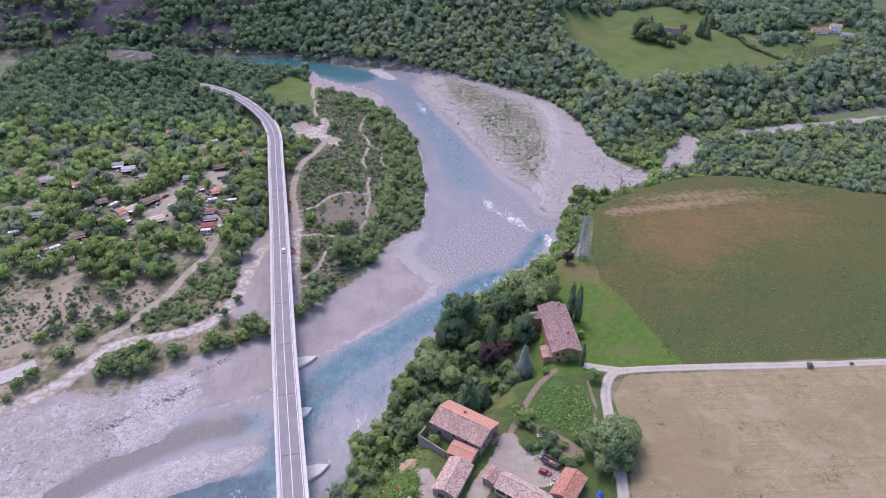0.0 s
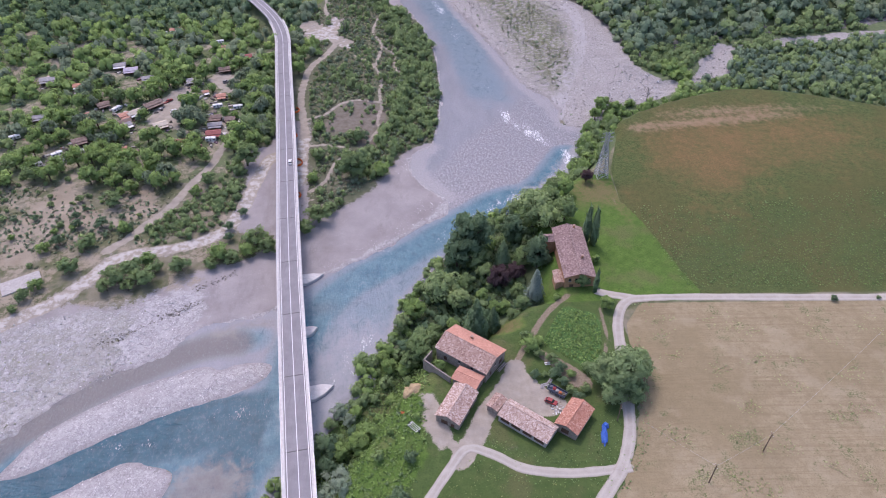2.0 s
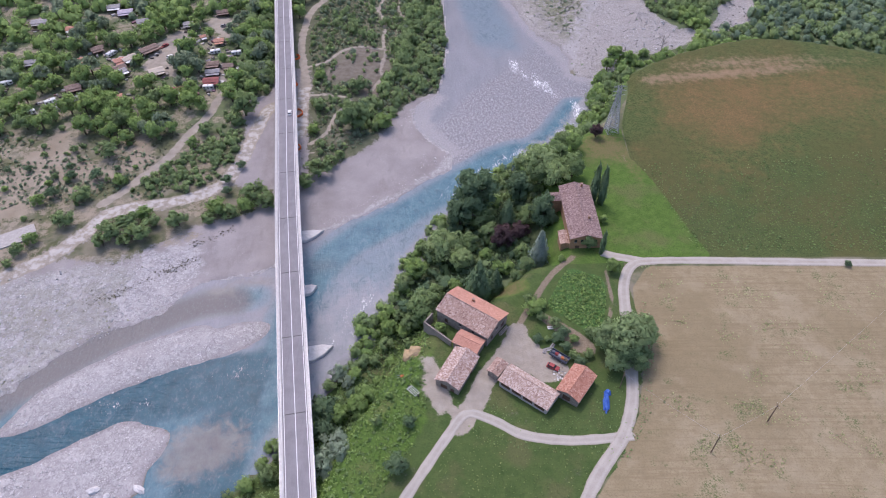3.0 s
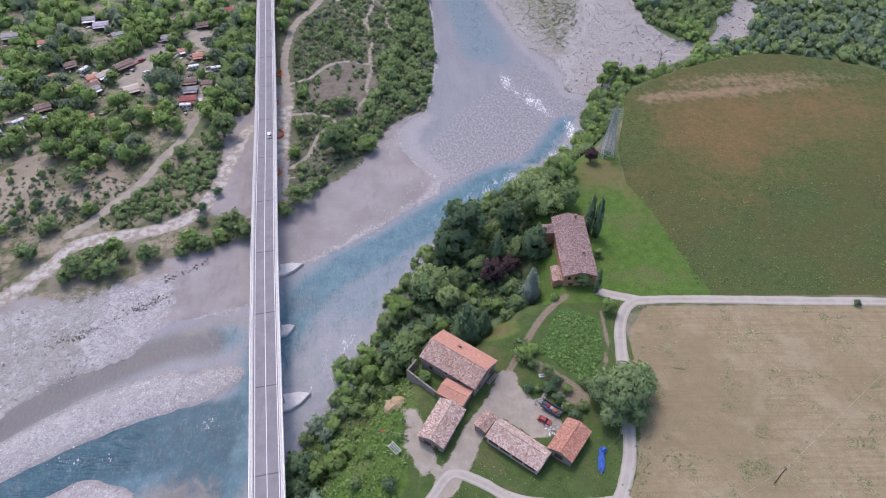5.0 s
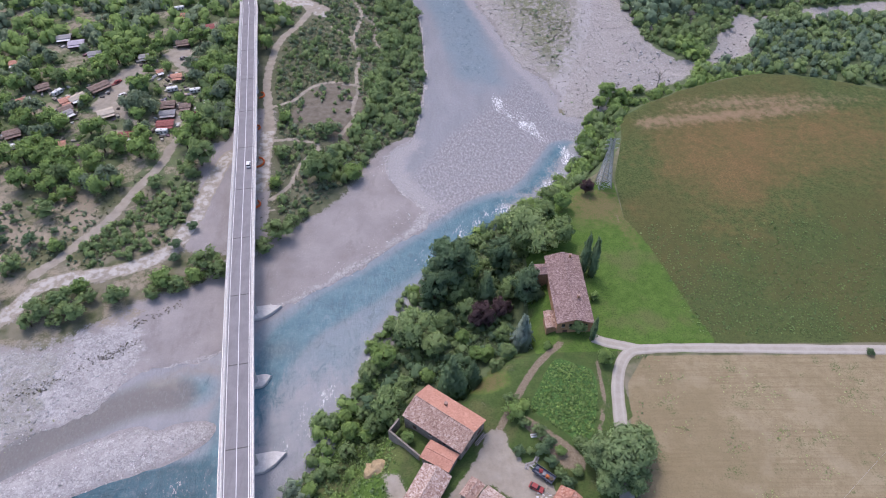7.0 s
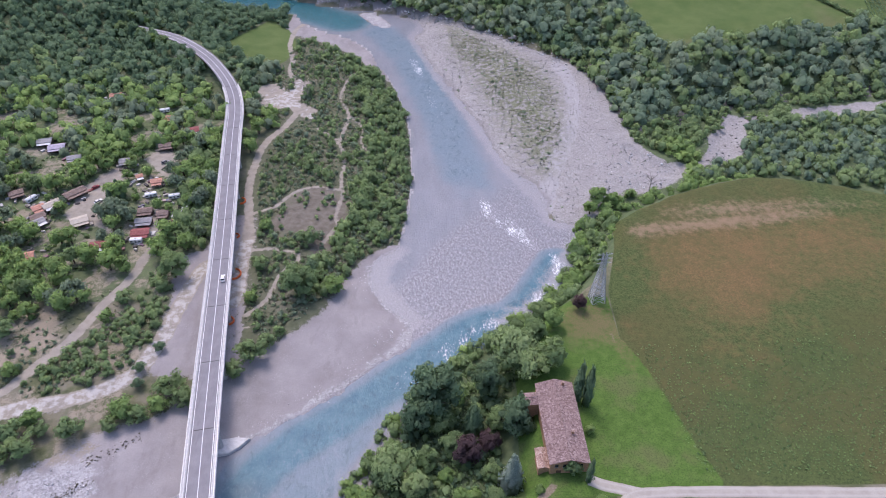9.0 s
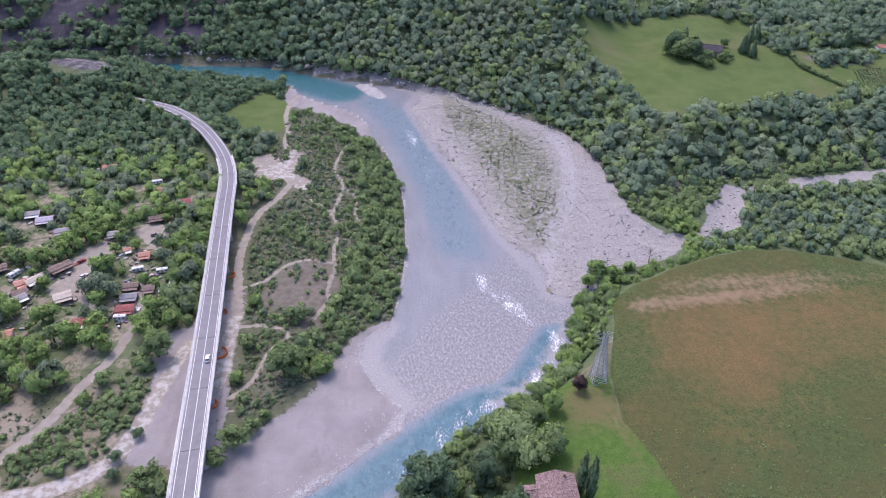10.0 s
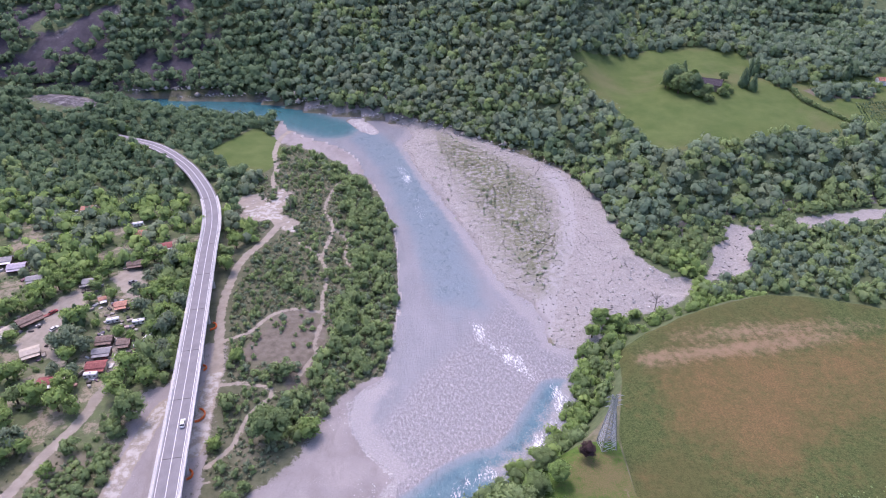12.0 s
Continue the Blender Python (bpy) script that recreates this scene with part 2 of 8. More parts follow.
def ground_mat():
    k = Mat("ground", 0.95, 0, 0.15)
    n1, n2, n3, n4 = k.noise(0.5, 4), k.noise(3.0, 5), k.noise(14.0, 4), k.noise(45.0, 3)

    ragged = k.math("ADD", k.math("SUBTRACT", n2, 0.5), k.math("MULTIPLY", k.math("SUBTRACT", n1, 0.5), 0.8))

    def mask(name, wobble=0.5, lo=0.4, hi=0.6):
        a = k.attr(name)
        w = k.math("MULTIPLY", ragged, wobble)
        return k.step(k.math("ADD", a, w), lo, hi)

    # rough meadow and scrub
    c = k.ramp(n2, [(0.25, (0.07, 0.085, 0.042)), (0.5, (0.12, 0.13, 0.068)), (0.75, (0.20, 0.185, 0.115))])
    c = k.mix(k.step(n3, 0.42, 0.62, 0, 0.7), c, (0.255, 0.225, 0.175))
    # dark litter under the woods
    c = k.mix(mask("woods"), c, k.ramp(n2, [(0.3, (0.085, 0.12, 0.058)), (0.7, (0.15, 0.185, 0.09))]))
    # bare island soil
    c = k.mix(mask("bare", 0.9), c, k.ramp(n2, [(0.3, (0.13, 0.115, 0.085)), (0.7, (0.22, 0.195, 0.16))]))
    # rock of the cliff
    rock = k.ramp(k.noise(5.0, 7, 0.7), [(0.3, (0.055, 0.05, 0.054)), (0.48, (0.125, 0.116, 0.12)), (0.6, (0.23, 0.218, 0.222)), (0.74, (0.36, 0.342, 0.342))])
    c = k.mix(mask("rock", 0.8), c, rock)
    # dark rock of the gorge side, with cloud shade and purple haze in its colour
    gorge_shade = k.ramp(k.noise(7.0, 7, 0.72), [(0.3, (0.05, 0.045, 0.055)), (0.55, (0.085, 0.076, 0.09)), (0.75, (0.15, 0.138, 0.15))])
    c = k.mix(mask("gorge_shade", 0.9), c, gorge_shade)
    # grey-green low growth of the island
    low = k.ramp(n2, [(0.3, (0.085, 0.098, 0.056)), (0.7, (0.155, 0.16, 0.10))])
    low = k.mix(k.step(n3, 0.5, 0.68, 0, 0.6), low, (0.20, 0.182, 0.14))
    c = k.mix(mask("low", 0.8), c, low)
    # sand
    sand = k.ramp(n3, [(0.3, (0.26, 0.238, 0.232)), (0.7, (0.36, 0.333, 0.325))])
    sand = k.mix(k.step(n1, 0.4, 0.75, 0, 0.25), sand, (0.2, 0.18, 0.165))
    sand = k.mix(k.step(k.noise(9.0, 6, 0.7, None, (1, 0.35, 1, -35)), 0.5, 0.66, 0, 0.5), sand, (0.215, 0.195, 0.188))
    peb = k.math("MULTIPLY", k.step(k.noise(0.45, 3, 0.8), 0.55, 0.68), k.step(k.noise(6.0, 5, 0.7), 0.46, 0.62))
    sand = k.mix(k.math("MULTIPLY", peb, 0.7), sand, (0.46, 0.44, 0.43))
    c = k.mix(mask("sand", 1.1), c, sand)
    # warm sandy lots
    lot = k.ramp(n3, [(0.3, (0.255, 0.214, 0.155)), (0.7, (0.37, 0.322, 0.25))])
    lot = k.mix(k.step(n1, 0.4, 0.7, 0, 0.35), lot, (0.19, 0.165, 0.115))
    c = k.mix(mask("lot", 1.9, 0.4, 0.75), c, lot)
    # cobbles
    tone = [(0.0, (0.225, 0.212, 0.208)), (0.5, (0.39, 0.375, 0.368)), (1.0, (0.65, 0.635, 0.625))]
    stones = k.mix(0.5, k.ramp(k.cells(0.34, out="Color"), tone), k.ramp(k.cells(0.95, out="Color"), tone))
    stones = k.mix(k.step(k.noise(0.5, 4, 0.8), 0.47, 0.6, 0, 0.6), stones, (0.2, 0.187, 0.187))
    stones = k.mix(k.step(n3, 0.5, 0.66, 0, 0.75), stones, (0.34, 0.315, 0.31))
    stones = k.mix(k.math("MULTIPLY", k.step(k.noise(7.0, 5, 0.65), 0.52, 0.64, 0, 0.6), k.step(n1, 0.4, 0.6)), stones, (0.56, 0.545, 0.54))
    dull = k.ramp(k.noise(1.1, 5, 0.75), [(0.35, (0.205, 0.188, 0.162)), (0.6, (0.325, 0.302, 0.268)), (0.75, (0.48, 0.455, 0.42))])
    stones = k.mix(k.math("MULTIPLY", mask("old_bar", 0.5), 0.5), stones, dull)
    c = k.mix(mask("gravel", 0.8), c, stones)
    # smooth silt of the dry side channel
    c = k.mix(k.math("MULTIPLY", mask("silt", 0.9), 0.8), c, k.ramp(n1, [(0.3, (0.33, 0.315, 0.31)), (0.7, (0.43, 0.41, 0.405))]))
    # weeds on the cobbles
    w = k.math("MULTIPLY", k.attr("weeds"), k.step(n2, 0.38, 0.56))
    c = k.mix(w, c, k.ramp(n1, [(0.3, (0.13, 0.145, 0.08)), (0.7, (0.21, 0.215, 0.14))]))
    # wet margin of the water
    c = k.mix(k.math("MULTIPLY", k.step(k.attr("wet"), 0.3, 0.9), 0.4), c, (0.16, 0.145, 0.14))
    # big green field with dry patches
    rows = k.noise(0.7, 3, 0.6, None, (0.35, 1, 1, 20))
    f = k.ramp(n2, [(0.3, (0.06, 0.086, 0.028)), (0.7, (0.092, 0.12, 0.04))])
    f = k.mix(k.step(rows, 0.45, 0.7, 0, 0.4), f, (0.05, 0.07, 0.028))
    f = k.mix(k.step(k.noise(0.33, 4, 0.75), 0.47, 0.62, 0, 0.7), f, (0.135, 0.165, 0.058))
    f = k.mix(k.step(k.noise(0.9, 4, 0.75), 0.48, 0.62, 0, 0.75), f, (0.036, 0.052, 0.018))
    f = k.mix(k.step(n4, 0.45, 0.62, 0, 0.45), f, (0.112, 0.095, 0.038))
    dry = k.math("ADD", k.attr("dry"), k.math("ADD", k.math("MULTIPLY", k.math("SUBTRACT", n3, 0.5), 1.3), k.math("MULTIPLY", k.math("SUBTRACT", n2, 0.5), 1.3)))
    soil = k.ramp(k.noise(0.6, 4, 0.7), [(0.35, (0.13, 0.092, 0.04)), (0.65, (0.245, 0.152, 0.072))])
    f = k.mix(k.step(dry, 0.15, 1.4, 0, 0.85), f, soil)
    stripe = k.math("ADD", k.attr("stripe"), k.math("ADD", k.math("MULTIPLY", k.math("SUBTRACT", n2, 0.5), 1.3), k.math("MULTIPLY", k.math("SUBTRACT", n1, 0.5), 0.9)))
    f = k.mix(k.step(stripe, 0.25, 1.1, 0, 0.75), f, (0.31, 0.215, 0.142))
    c = k.mix(mask("field", 0.15), c, f)
    # pale crop field
    rows2 = k.noise(0.9, 3, 0.6, None, (0.03, 1, 1, 1.5))
    t = k.ramp(n2, [(0.3, (0.255, 0.207, 0.125)), (0.7, (0.34, 0.282, 0.178))])
    t = k.mix(k.step(rows2, 0.48, 0.64, 0, 0.45), t, (0.22, 0.168, 0.098))
    t = k.mix(k.step(n4, 0.42, 0.6, 0, 0.6), t, (0.23, 0.185, 0.105))
    t = k.mix(k.step(n1, 0.45, 0.7, 0, 0.5), t, (0.185, 0.155, 0.09))
    t = k.mix(k.step(n3, 0.52, 0.66, 0, 0.35), t, (0.37, 0.315, 0.215))
    weed = k.math("MULTIPLY", k.step(k.noise(9.0, 6, 0.75), 0.54, 0.64), k.step(n1, 0.45, 0.58))
    t = k.mix(k.math("MULTIPLY", weed, 0.85), t, (0.115, 0.14, 0.055))
    c = k.mix(mask("tan", 0.15), c, t)
    # rough grass about the farm
    r = k.ramp(n2, [(0.3, (0.052, 0.092, 0.026)), (0.7, (0.092, 0.134, 0.042))])
    r = k.mix(k.step(n3, 0.5, 0.66, 0, 0.5), r, (0.14, 0.13, 0.062))
    r = k.mix(k.step(n1, 0.45, 0.68, 0, 0.5), r, (0.04, 0.06, 0.02))
    c = k.mix(mask("rough", 0.5), c, r)
    # mown grass
    g = k.ramp(n2, [(0.3, (0.068, 0.132, 0.024)), (0.7, (0.112, 0.19, 0.04))])
    g = k.mix(k.step(n3, 0.5, 0.7, 0, 0.65), g, (0.145, 0.15, 0.065))
    g = k.mix(k.step(n1, 0.42, 0.68, 0, 0.55), g, (0.035, 0.058, 0.018))
    g = k.mix(k.step(k.math("ADD", k.attr("parched"), k.math("MULTIPLY", ragged, 1.5)), 0.3, 1.1, 0, 0.75), g, k.ramp(n1, [(0.3, (0.13, 0.105, 0.05)), (0.7, (0.22, 0.165, 0.09))]))
    c = k.mix(mask("lawn", 0.3), c, g)
    mdw = k.ramp(n3, [(0.3, (0.082, 0.132, 0.036)), (0.7, (0.128, 0.17, 0.056))])
    mdw = k.mix(k.step(n4, 0.5, 0.7, 0, 0.5), mdw, (0.19, 0.172, 0.09))
    mdw = k.mix(k.step(n1, 0.4, 0.7, 0, 0.3), mdw, (0.09, 0.12, 0.045))
    c = k.mix(mask("meadow", 0.3), c, mdw)
    # vegetable patch
    v = k.ramp(k.cells(0.7), [(0.0, (0.10, 0.20, 0.05)), (0.5, (0.07, 0.145, 0.04)), (0.8, (0.045, 0.09, 0.028))])
    c = k.mix(mask("garden", 0.2), c, v)
    c = k.mix(mask("tilled", 0.4), c, k.ramp(n1, [(0.3, (0.165, 0.13, 0.09)), (0.7, (0.27, 0.225, 0.165))]))
    # dirt tracks
    d = k.ramp(n2, [(0.3, (0.285, 0.25, 0.20)), (0.7, (0.39, 0.35, 0.29))])
    d = k.mix(k.step(n1, 0.45, 0.7, 0, 0.3), d, (0.3, 0.27, 0.24))
    d = k.mix(k.step(n3, 0.45, 0.7, 0, 0.5), d, (0.25, 0.23, 0.205))
    c = k.mix(mask("track", 0.9), c, d)
    d = k.mix(k.math("MULTIPLY", k.step(k.noise(0.7, 4, 0.8), 0.52, 0.66), 0.6), d, (0.50, 0.465, 0.41))
    chalk = k.mix(k.step(n2, 0.4, 0.6, 0, 0.6), d, (0.56, 0.54, 0.52))
    c = k.mix(mask("chalk", 0.9), c, chalk)
    rut = k.mix(k.step(n2, 0.4, 0.6, 0, 0.5), d, (0.355, 0.345, 0.335))
    c = k.mix(mask("lane", 0.22, 0.43, 0.57), c, rut)
    k.color(c)
    h = k.math("ADD", k.math("MULTIPLY", n1, 0.6), n2)
    b = k.bump(h, 0.5, 0.35)
    return k.m


def water_mat():
    k = Mat("river_water", 0.14, 0, 0.32)
    n2, n3 = k.noise(5.0, 4), k.noise(22.0, 4)
    centred = lambda v, f: k.math("MULTIPLY", k.math("SUBTRACT", v, 0.5), f)
    deep = k.math("ADD", k.attr("deep"), centred(n3, 0.35))
    # smooth shallow water, and the cobbled riffle where the bed shows
    calm_c = k.ramp(k.noise(9.0, 5, 0.65, None, (1, 0.3, 1, 20)), [(0.3, (0.205, 0.212, 0.232)), (0.7, (0.262, 0.264, 0.283))])
    stone = k.ramp(k.noise(1.0, 5, 0.85, None, (1, 0.6, 1, 30)), [(0.36, (0.15, 0.145, 0.152)), (0.5, (0.235, 0.228, 0.24)), (0.64, (0.43, 0.42, 0.43))])
    stone = k.mix(k.step(n2, 0.45, 0.75, 0, 0.45), stone, (0.222, 0.222, 0.242))
    riffle = k.math("ADD", k.attr("riffle"), centred(n3, 0.5))
    c = k.mix(k.step(riffle, 0.25, 0.8), calm_c, stone)
    c = k.mix(k.step(deep, 0.12, 0.42), c, (0.175, 0.225, 0.26))
    c = k.mix(k.step(deep, 0.35, 0.95), c, k.ramp(n2, [(0.3, (0.042, 0.132, 0.178)), (0.7, (0.092, 0.198, 0.242))]))
    dark = k.math("ADD", k.attr("dark"), centred(k.noise(7.0, 5, 0.65, None, (1, 0.5, 1, 30), 0.8), 0.9))
    c = k.mix(k.step(dark, 0.1, 0.75), c, k.ramp(n2, [(0.3, (0.009, 0.062, 0.09)), (0.7, (0.026, 0.11, 0.15))]))
    c = k.mix(k.math("MULTIPLY", k.attr("silt"), 0.9), c, (0.115, 0.108, 0.1))
    c = k.mix(k.math("MULTIPLY", k.attr("pool"), 0.9), c, (0.02, 0.125, 0.14))
    shoal = k.math("ADD", k.attr("shoal"), centred(k.noise(5.0, 5, 0.65, None, None, 1.0), 1.2))
    shore = k.math("ADD", k.attr("shore"), k.math("ADD", centred(n2, 0.9), centred(k.noise(0.7, 3), 0.7)))
    c = k.mix(k.step(shore, 0.4, 0.85, 0, 0.85), c, k.ramp(k.noise(0.6, 4, 0.75), [(0.3, (0.22, 0.208, 0.208)), (0.7, (0.42, 0.405, 0.405))]))
    # ripples: sky reflection on crests and dark hollows painted as colour
    chop = k.noise(0.9, 6, 0.8, None, (1.0, 0.6, 1, 35))
    c = k.mix(k.step(chop, 0.5, 0.72, 0, 0.3), c, (0.31, 0.39, 0.41))
    c = k.mix(k.step(chop, 0.48, 0.3, 0, 0.2), c, (0.04, 0.08, 0.10))
    # broader swirls in deep water, their highlights and dark hollows painted too
    boil = k.noise(4.5, 7, 0.72, None, (1, 0.6, 1, 35), 1.2)
    calm = k.step(deep, 0.15, 0.5)
    c = k.mix(k.math("MULTIPLY", k.step(boil, 0.52, 0.78), k.math("MULTIPLY", calm, 0.3)), c, (0.29, 0.38, 0.43))
    c = k.mix(k.math("MULTIPLY", k.step(boil, 0.5, 0.3), k.math("MULTIPLY", calm, 0.45)), c, (0.02, 0.06, 0.085))
    milk = k.math("ADD", k.attr("milk"), centred(boil, 1.6))
    c = k.mix(k.step(milk, 0.25, 1.1, 0, 0.9), c, k.ramp(n2, [(0.3, (0.225, 0.235, 0.255)), (0.7, (0.285, 0.292, 0.31))]))
    c = k.mix(k.step(shoal, 0.3, 1.0, 0, 0.75), c, k.ramp(n2, [(0.3, (0.17, 0.155, 0.14)), (0.7, (0.25, 0.232, 0.215))]))
    # white foam of the rapids, and sun glints painted in the same white
    foam_glint = k.math("ADD", k.math("MULTIPLY", k.noise(0.8, 6, 0.78, None, (1.0, 0.5, 1, 35)), 0.68), k.math("MULTIPLY", k.noise(5.5, 4, 0.6, None, (1.0, 0.4, 1, 35)), 0.32))
    lim = k.math("SUBTRACT", 0.715, k.math("MULTIPLY", k.attr("foam_glint"), 0.26))
    fm = k.math("MULTIPLY", k.math("SUBTRACT", foam_glint, lim), 14.0, True)
    c = k.mix(k.math("MULTIPLY", fm, 0.9), c, (0.78, 0.80, 0.82))
    k.color(c)
    k.rough(k.math("ADD", k.math("MULTIPLY", fm, 0.5), 0.14))
    w1 = k.noise(1.1, 5, 0.75, None, (1, 0.6, 1, 30))
    train = k.noise(2.2, 3, 0.55, None, (0.28, 1, 1, -55), 0.6)
    k.bump(k.math("ADD", w1, k.math("MULTIPLY", train, k.math("MULTIPLY", k.attr("waves"), 3.0))), 0.8, 0.4)
    return k.m


GROUND, WATER = ground_mat(), water_mat()


def lane_mat():
    """Pale farm lane: two worn wheel ruts, dust and stones."""
    k = Mat("farm_lane", 0.95, 0, 0.15)
    n1, n2 = k.noise(0.35, 4, 0.7), k.noise(3.5, 5)
    c = k.ramp(n2, [(0.3, (0.335, 0.305, 0.262)), (0.7, (0.435, 0.402, 0.352))])
    c = k.mix(k.math("MULTIPLY", k.attr("rut"), 0.55), c, (0.48, 0.447, 0.40))
    edge = k.math("ADD", k.attr("edge"), k.math("MULTIPLY", k.math("SUBTRACT", n1, 0.5), 1.6))
    c = k.mix(k.step(edge, 0.6, 1.1, 0, 0.45), c, (0.21, 0.19, 0.12))
    c = k.mix(k.step(n1, 0.5, 0.72, 0, 0.35), c, (0.25, 0.225, 0.19))
    k.color(c)
    k.bump(n1, 0.4, 0.05)
    return k.m


LANE_DIRT = lane_mat()

# ---- the plan: outlines and lines in metres ----
LEFT_BANK = [(-620, 640), (-420, 642), (-310, 643), (-226, 641), (-167, 628), (-133, 621), (-99, 609), (-93, 593), (-76, 573), (-51, 557), (-35, 534), (-23, 506), (-13, 473), (-6, 444), (-2, 419), (0, 390), (1, 365), (0, 341), (-2, 320), (-5, 307), (-12, 302), (-15, 293), (-15, 284), (-8, 270), (1, 260), (4, 249), (-4, 242), (-14, 233), (-23, 224), (-33, 217), (-44, 209), (-53, 204), (-59, 199), (-67, 185), (-77, 181), (-85, 178), (-95, 175), (-101, 165), (-104, 161), (-120, 153), (-135, 140), (-143, 132), (-148, 126), (-200, 95), (-300, 45), (-460, -10)]
RIGHT_BANK = [(-620, 668), (-420, 668), (-321, 666), (-239, 664), (-166, 660), (-121, 652), (-95, 639), (-75, 626), (-37, 614), (-14, 604), (3, 584), (-3, 559), (5, 529), (16, 489), (30, 451), (38, 424), (48, 389), (55, 369), (64, 353), (67, 342), (67, 332), (71, 328), (83, 325), (80, 314), (73, 298), (67, 283), (55, 267), (33, 249), (20, 239), (5, 225), (-3, 207), (-13, 189), (-18, 170), (-27, 157), (-29, 144), (-34, 137), (-40, 126), (-46, 113), (-53, 104), (-60, 96), (-90, 70), (-200, 0), (-420, -90)]
ISLET = [(-49, 612), (-36, 608), (-26, 594), (-21, 577), (-31, 580), (-43, 596)]
BAR_A = [(-142, 113), (-136, 126), (-124, 137), (-108, 148), (-88, 156), (-82, 154), (-72, 158), (-64, 157), (-64, 152), (-73, 145), (-89, 138), (-106, 130), (-121, 121), (-131, 114), (-140, 111)]
BAR_B = [(-180, 70), (-126, 102), (-114, 111), (-104, 116), (-97, 116), (-87, 113), (-87, 106), (-90, 100), (-93, 91), (-125, 80)]
DEEP_A = [(-316, 655), (-231, 654), (-163, 647), (-117, 633), (-81, 606), (-57, 590)]
DEEP_B = [(68, 297), (48, 265), (31, 258), (15, 245), (-3, 229), (-20, 214), (-34, 203), (-44, 192), (-53, 171), (-57, 144), (-67, 135), (-87, 130), (-109, 124), (-128, 108), (-136, 102)]
DEEP_C = [(-57, 126), (-64, 115), (-67, 104), (-67, 95)]
RAPID_LINE = [(-29, 570), (-7, 524), (6, 481), (19, 424), (27, 379), (36, 342), (50, 322), (66, 301), (68, 285), (57, 272)]
WHITE_TRACK = [(-172, 172), (-163, 180), (-156, 186), (-150, 194), (-146, 201), (-141, 212), (-133, 216), (-124, 218), (-116, 220), (-109, 223), (-103, 227), (-97, 233), (-93, 249), (-91, 270), (-86, 294), (-70, 269), (-72, 292), (-74, 318), (-81, 350), (-83, 372), (-82, 397), (-74, 418), (-70, 434)]
CAMP_LANE = [(-146, 218), (-139, 227), (-135, 235), (-130, 243), (-126, 254), (-122, 270), (-117, 284), (-116, 298), (-115, 310), (-125, 334)]
CAMP_CLEARING = [(-164, 329), (-164, 354), (-158, 369), (-150, 374), (-144, 363), (-146, 345), (-142, 324), (-134, 314), (-149, 320)]
CAMP_CLEARING_B = [(-144, 381), (-137, 391), (-126, 385), (-122, 363), (-131, 366), (-137, 372)]
SAND_LOT = [(-197, 231), (-193, 244), (-187, 264), (-184, 275), (-176, 265), (-164, 251), (-153, 239), (-156, 232), (-167, 234), (-177, 228), (-188, 223), (-192, 222)]
SAND_LOT_B = [(-153, 238), (-147, 251), (-144, 268), (-136, 256), (-134, 247), (-142, 237), (-149, 234)]
GRAVEL_PIT = [(-97, 465), (-90, 473), (-80, 468), (-75, 480), (-68, 474), (-68, 462), (-71, 451), (-62, 440), (-58, 430), (-64, 424), (-70, 430), (-76, 441), (-84, 440), (-92, 446)]
PIT_TRACK = [(-70, 434), (-76, 447), (-72, 462), (-79, 480), (-84, 492), (-85, 512), (-91, 534), (-93, 556), (-92, 578), (-84, 590)]
CLIFF = [(-338, 716), (-322, 704), (-302, 708), (-276, 738), (-262, 760), (-284, 764), (-302, 744), (-326, 732)]
ISLAND_PATH_A = [(-55, 415), (-42, 400), (-36, 381), (-36, 362), (-34, 349), (-35, 332), (-34, 323), (-39, 310)]
ISLAND_PATH_B = [(-76, 331), (-65, 337), (-58, 349), (-48, 354), (-37, 352)]
ISLAND_PATH_C = [(-78, 301), (-63, 304), (-50, 302), (-48, 297), (-54, 287), (-57, 271), (-64, 261)]
ISLAND_PATH_D = [(-41, 400), (-39, 433), (-46, 454), (-45, 476), (-42, 492)]
ISLAND_PATH_E = [(-39, 433), (-29, 417), (-29, 403), (-24, 391), (-18, 381)]
ISLAND_BARE = [(-64, 333), (-53, 353), (-36, 352), (-30, 328), (-33, 310), (-39, 300), (-51, 314), (-64, 318)]
BEACH_PATH = [(-64, 256), (-57, 253), (-51, 248), (-49, 245)]
LEFT_MEADOW = [(-136, 542), (-124, 565), (-114, 585), (-95, 565), (-87, 534), (-91, 506), (-106, 506), (-126, 525)]
BANK_SCRUB = [(-142, 193), (-139, 205), (-130, 218), (-115, 214), (-100, 224), (-79, 231), (-73, 224), (-82, 214), (-100, 208), (-109, 200), (-119, 200), (-127, 191)]
BELT = [(-130, 221), (-130, 236), (-123, 249), (-116, 263), (-111, 282), (-107, 297), (-96, 276), (-95, 251), (-101, 235), (-110, 227), (-120, 222)]
TERRACE_EDGE = [(900, 300), (420, 302), (290, 318), (229, 339), (208, 348), (176, 354), (138, 343), (98, 319), (87, 292), (75, 275), (64, 263), (53, 252), (46, 238), (43, 220), (41, 183), (31, 177), (17, 160), (3, 164), (-5, 149), (-16, 131), (-25, 114), (-31, 102), (-36, 89), (-60, 50), (-60, -300)]
FIELD = [(95, 318), (138, 341), (176, 352), (208, 346), (229, 337), (287, 314), (420, 300), (420, 176), (290, 178), (174, 178), (95, 178), (93, 192), (88, 220), (81, 240), (82, 266), (91, 296)]
LAWN = [(80, 238), (87, 219), (93, 191), (95, 177), (69, 178), (61, 182), (64, 208), (60, 230), (60, 243), (71, 251)]
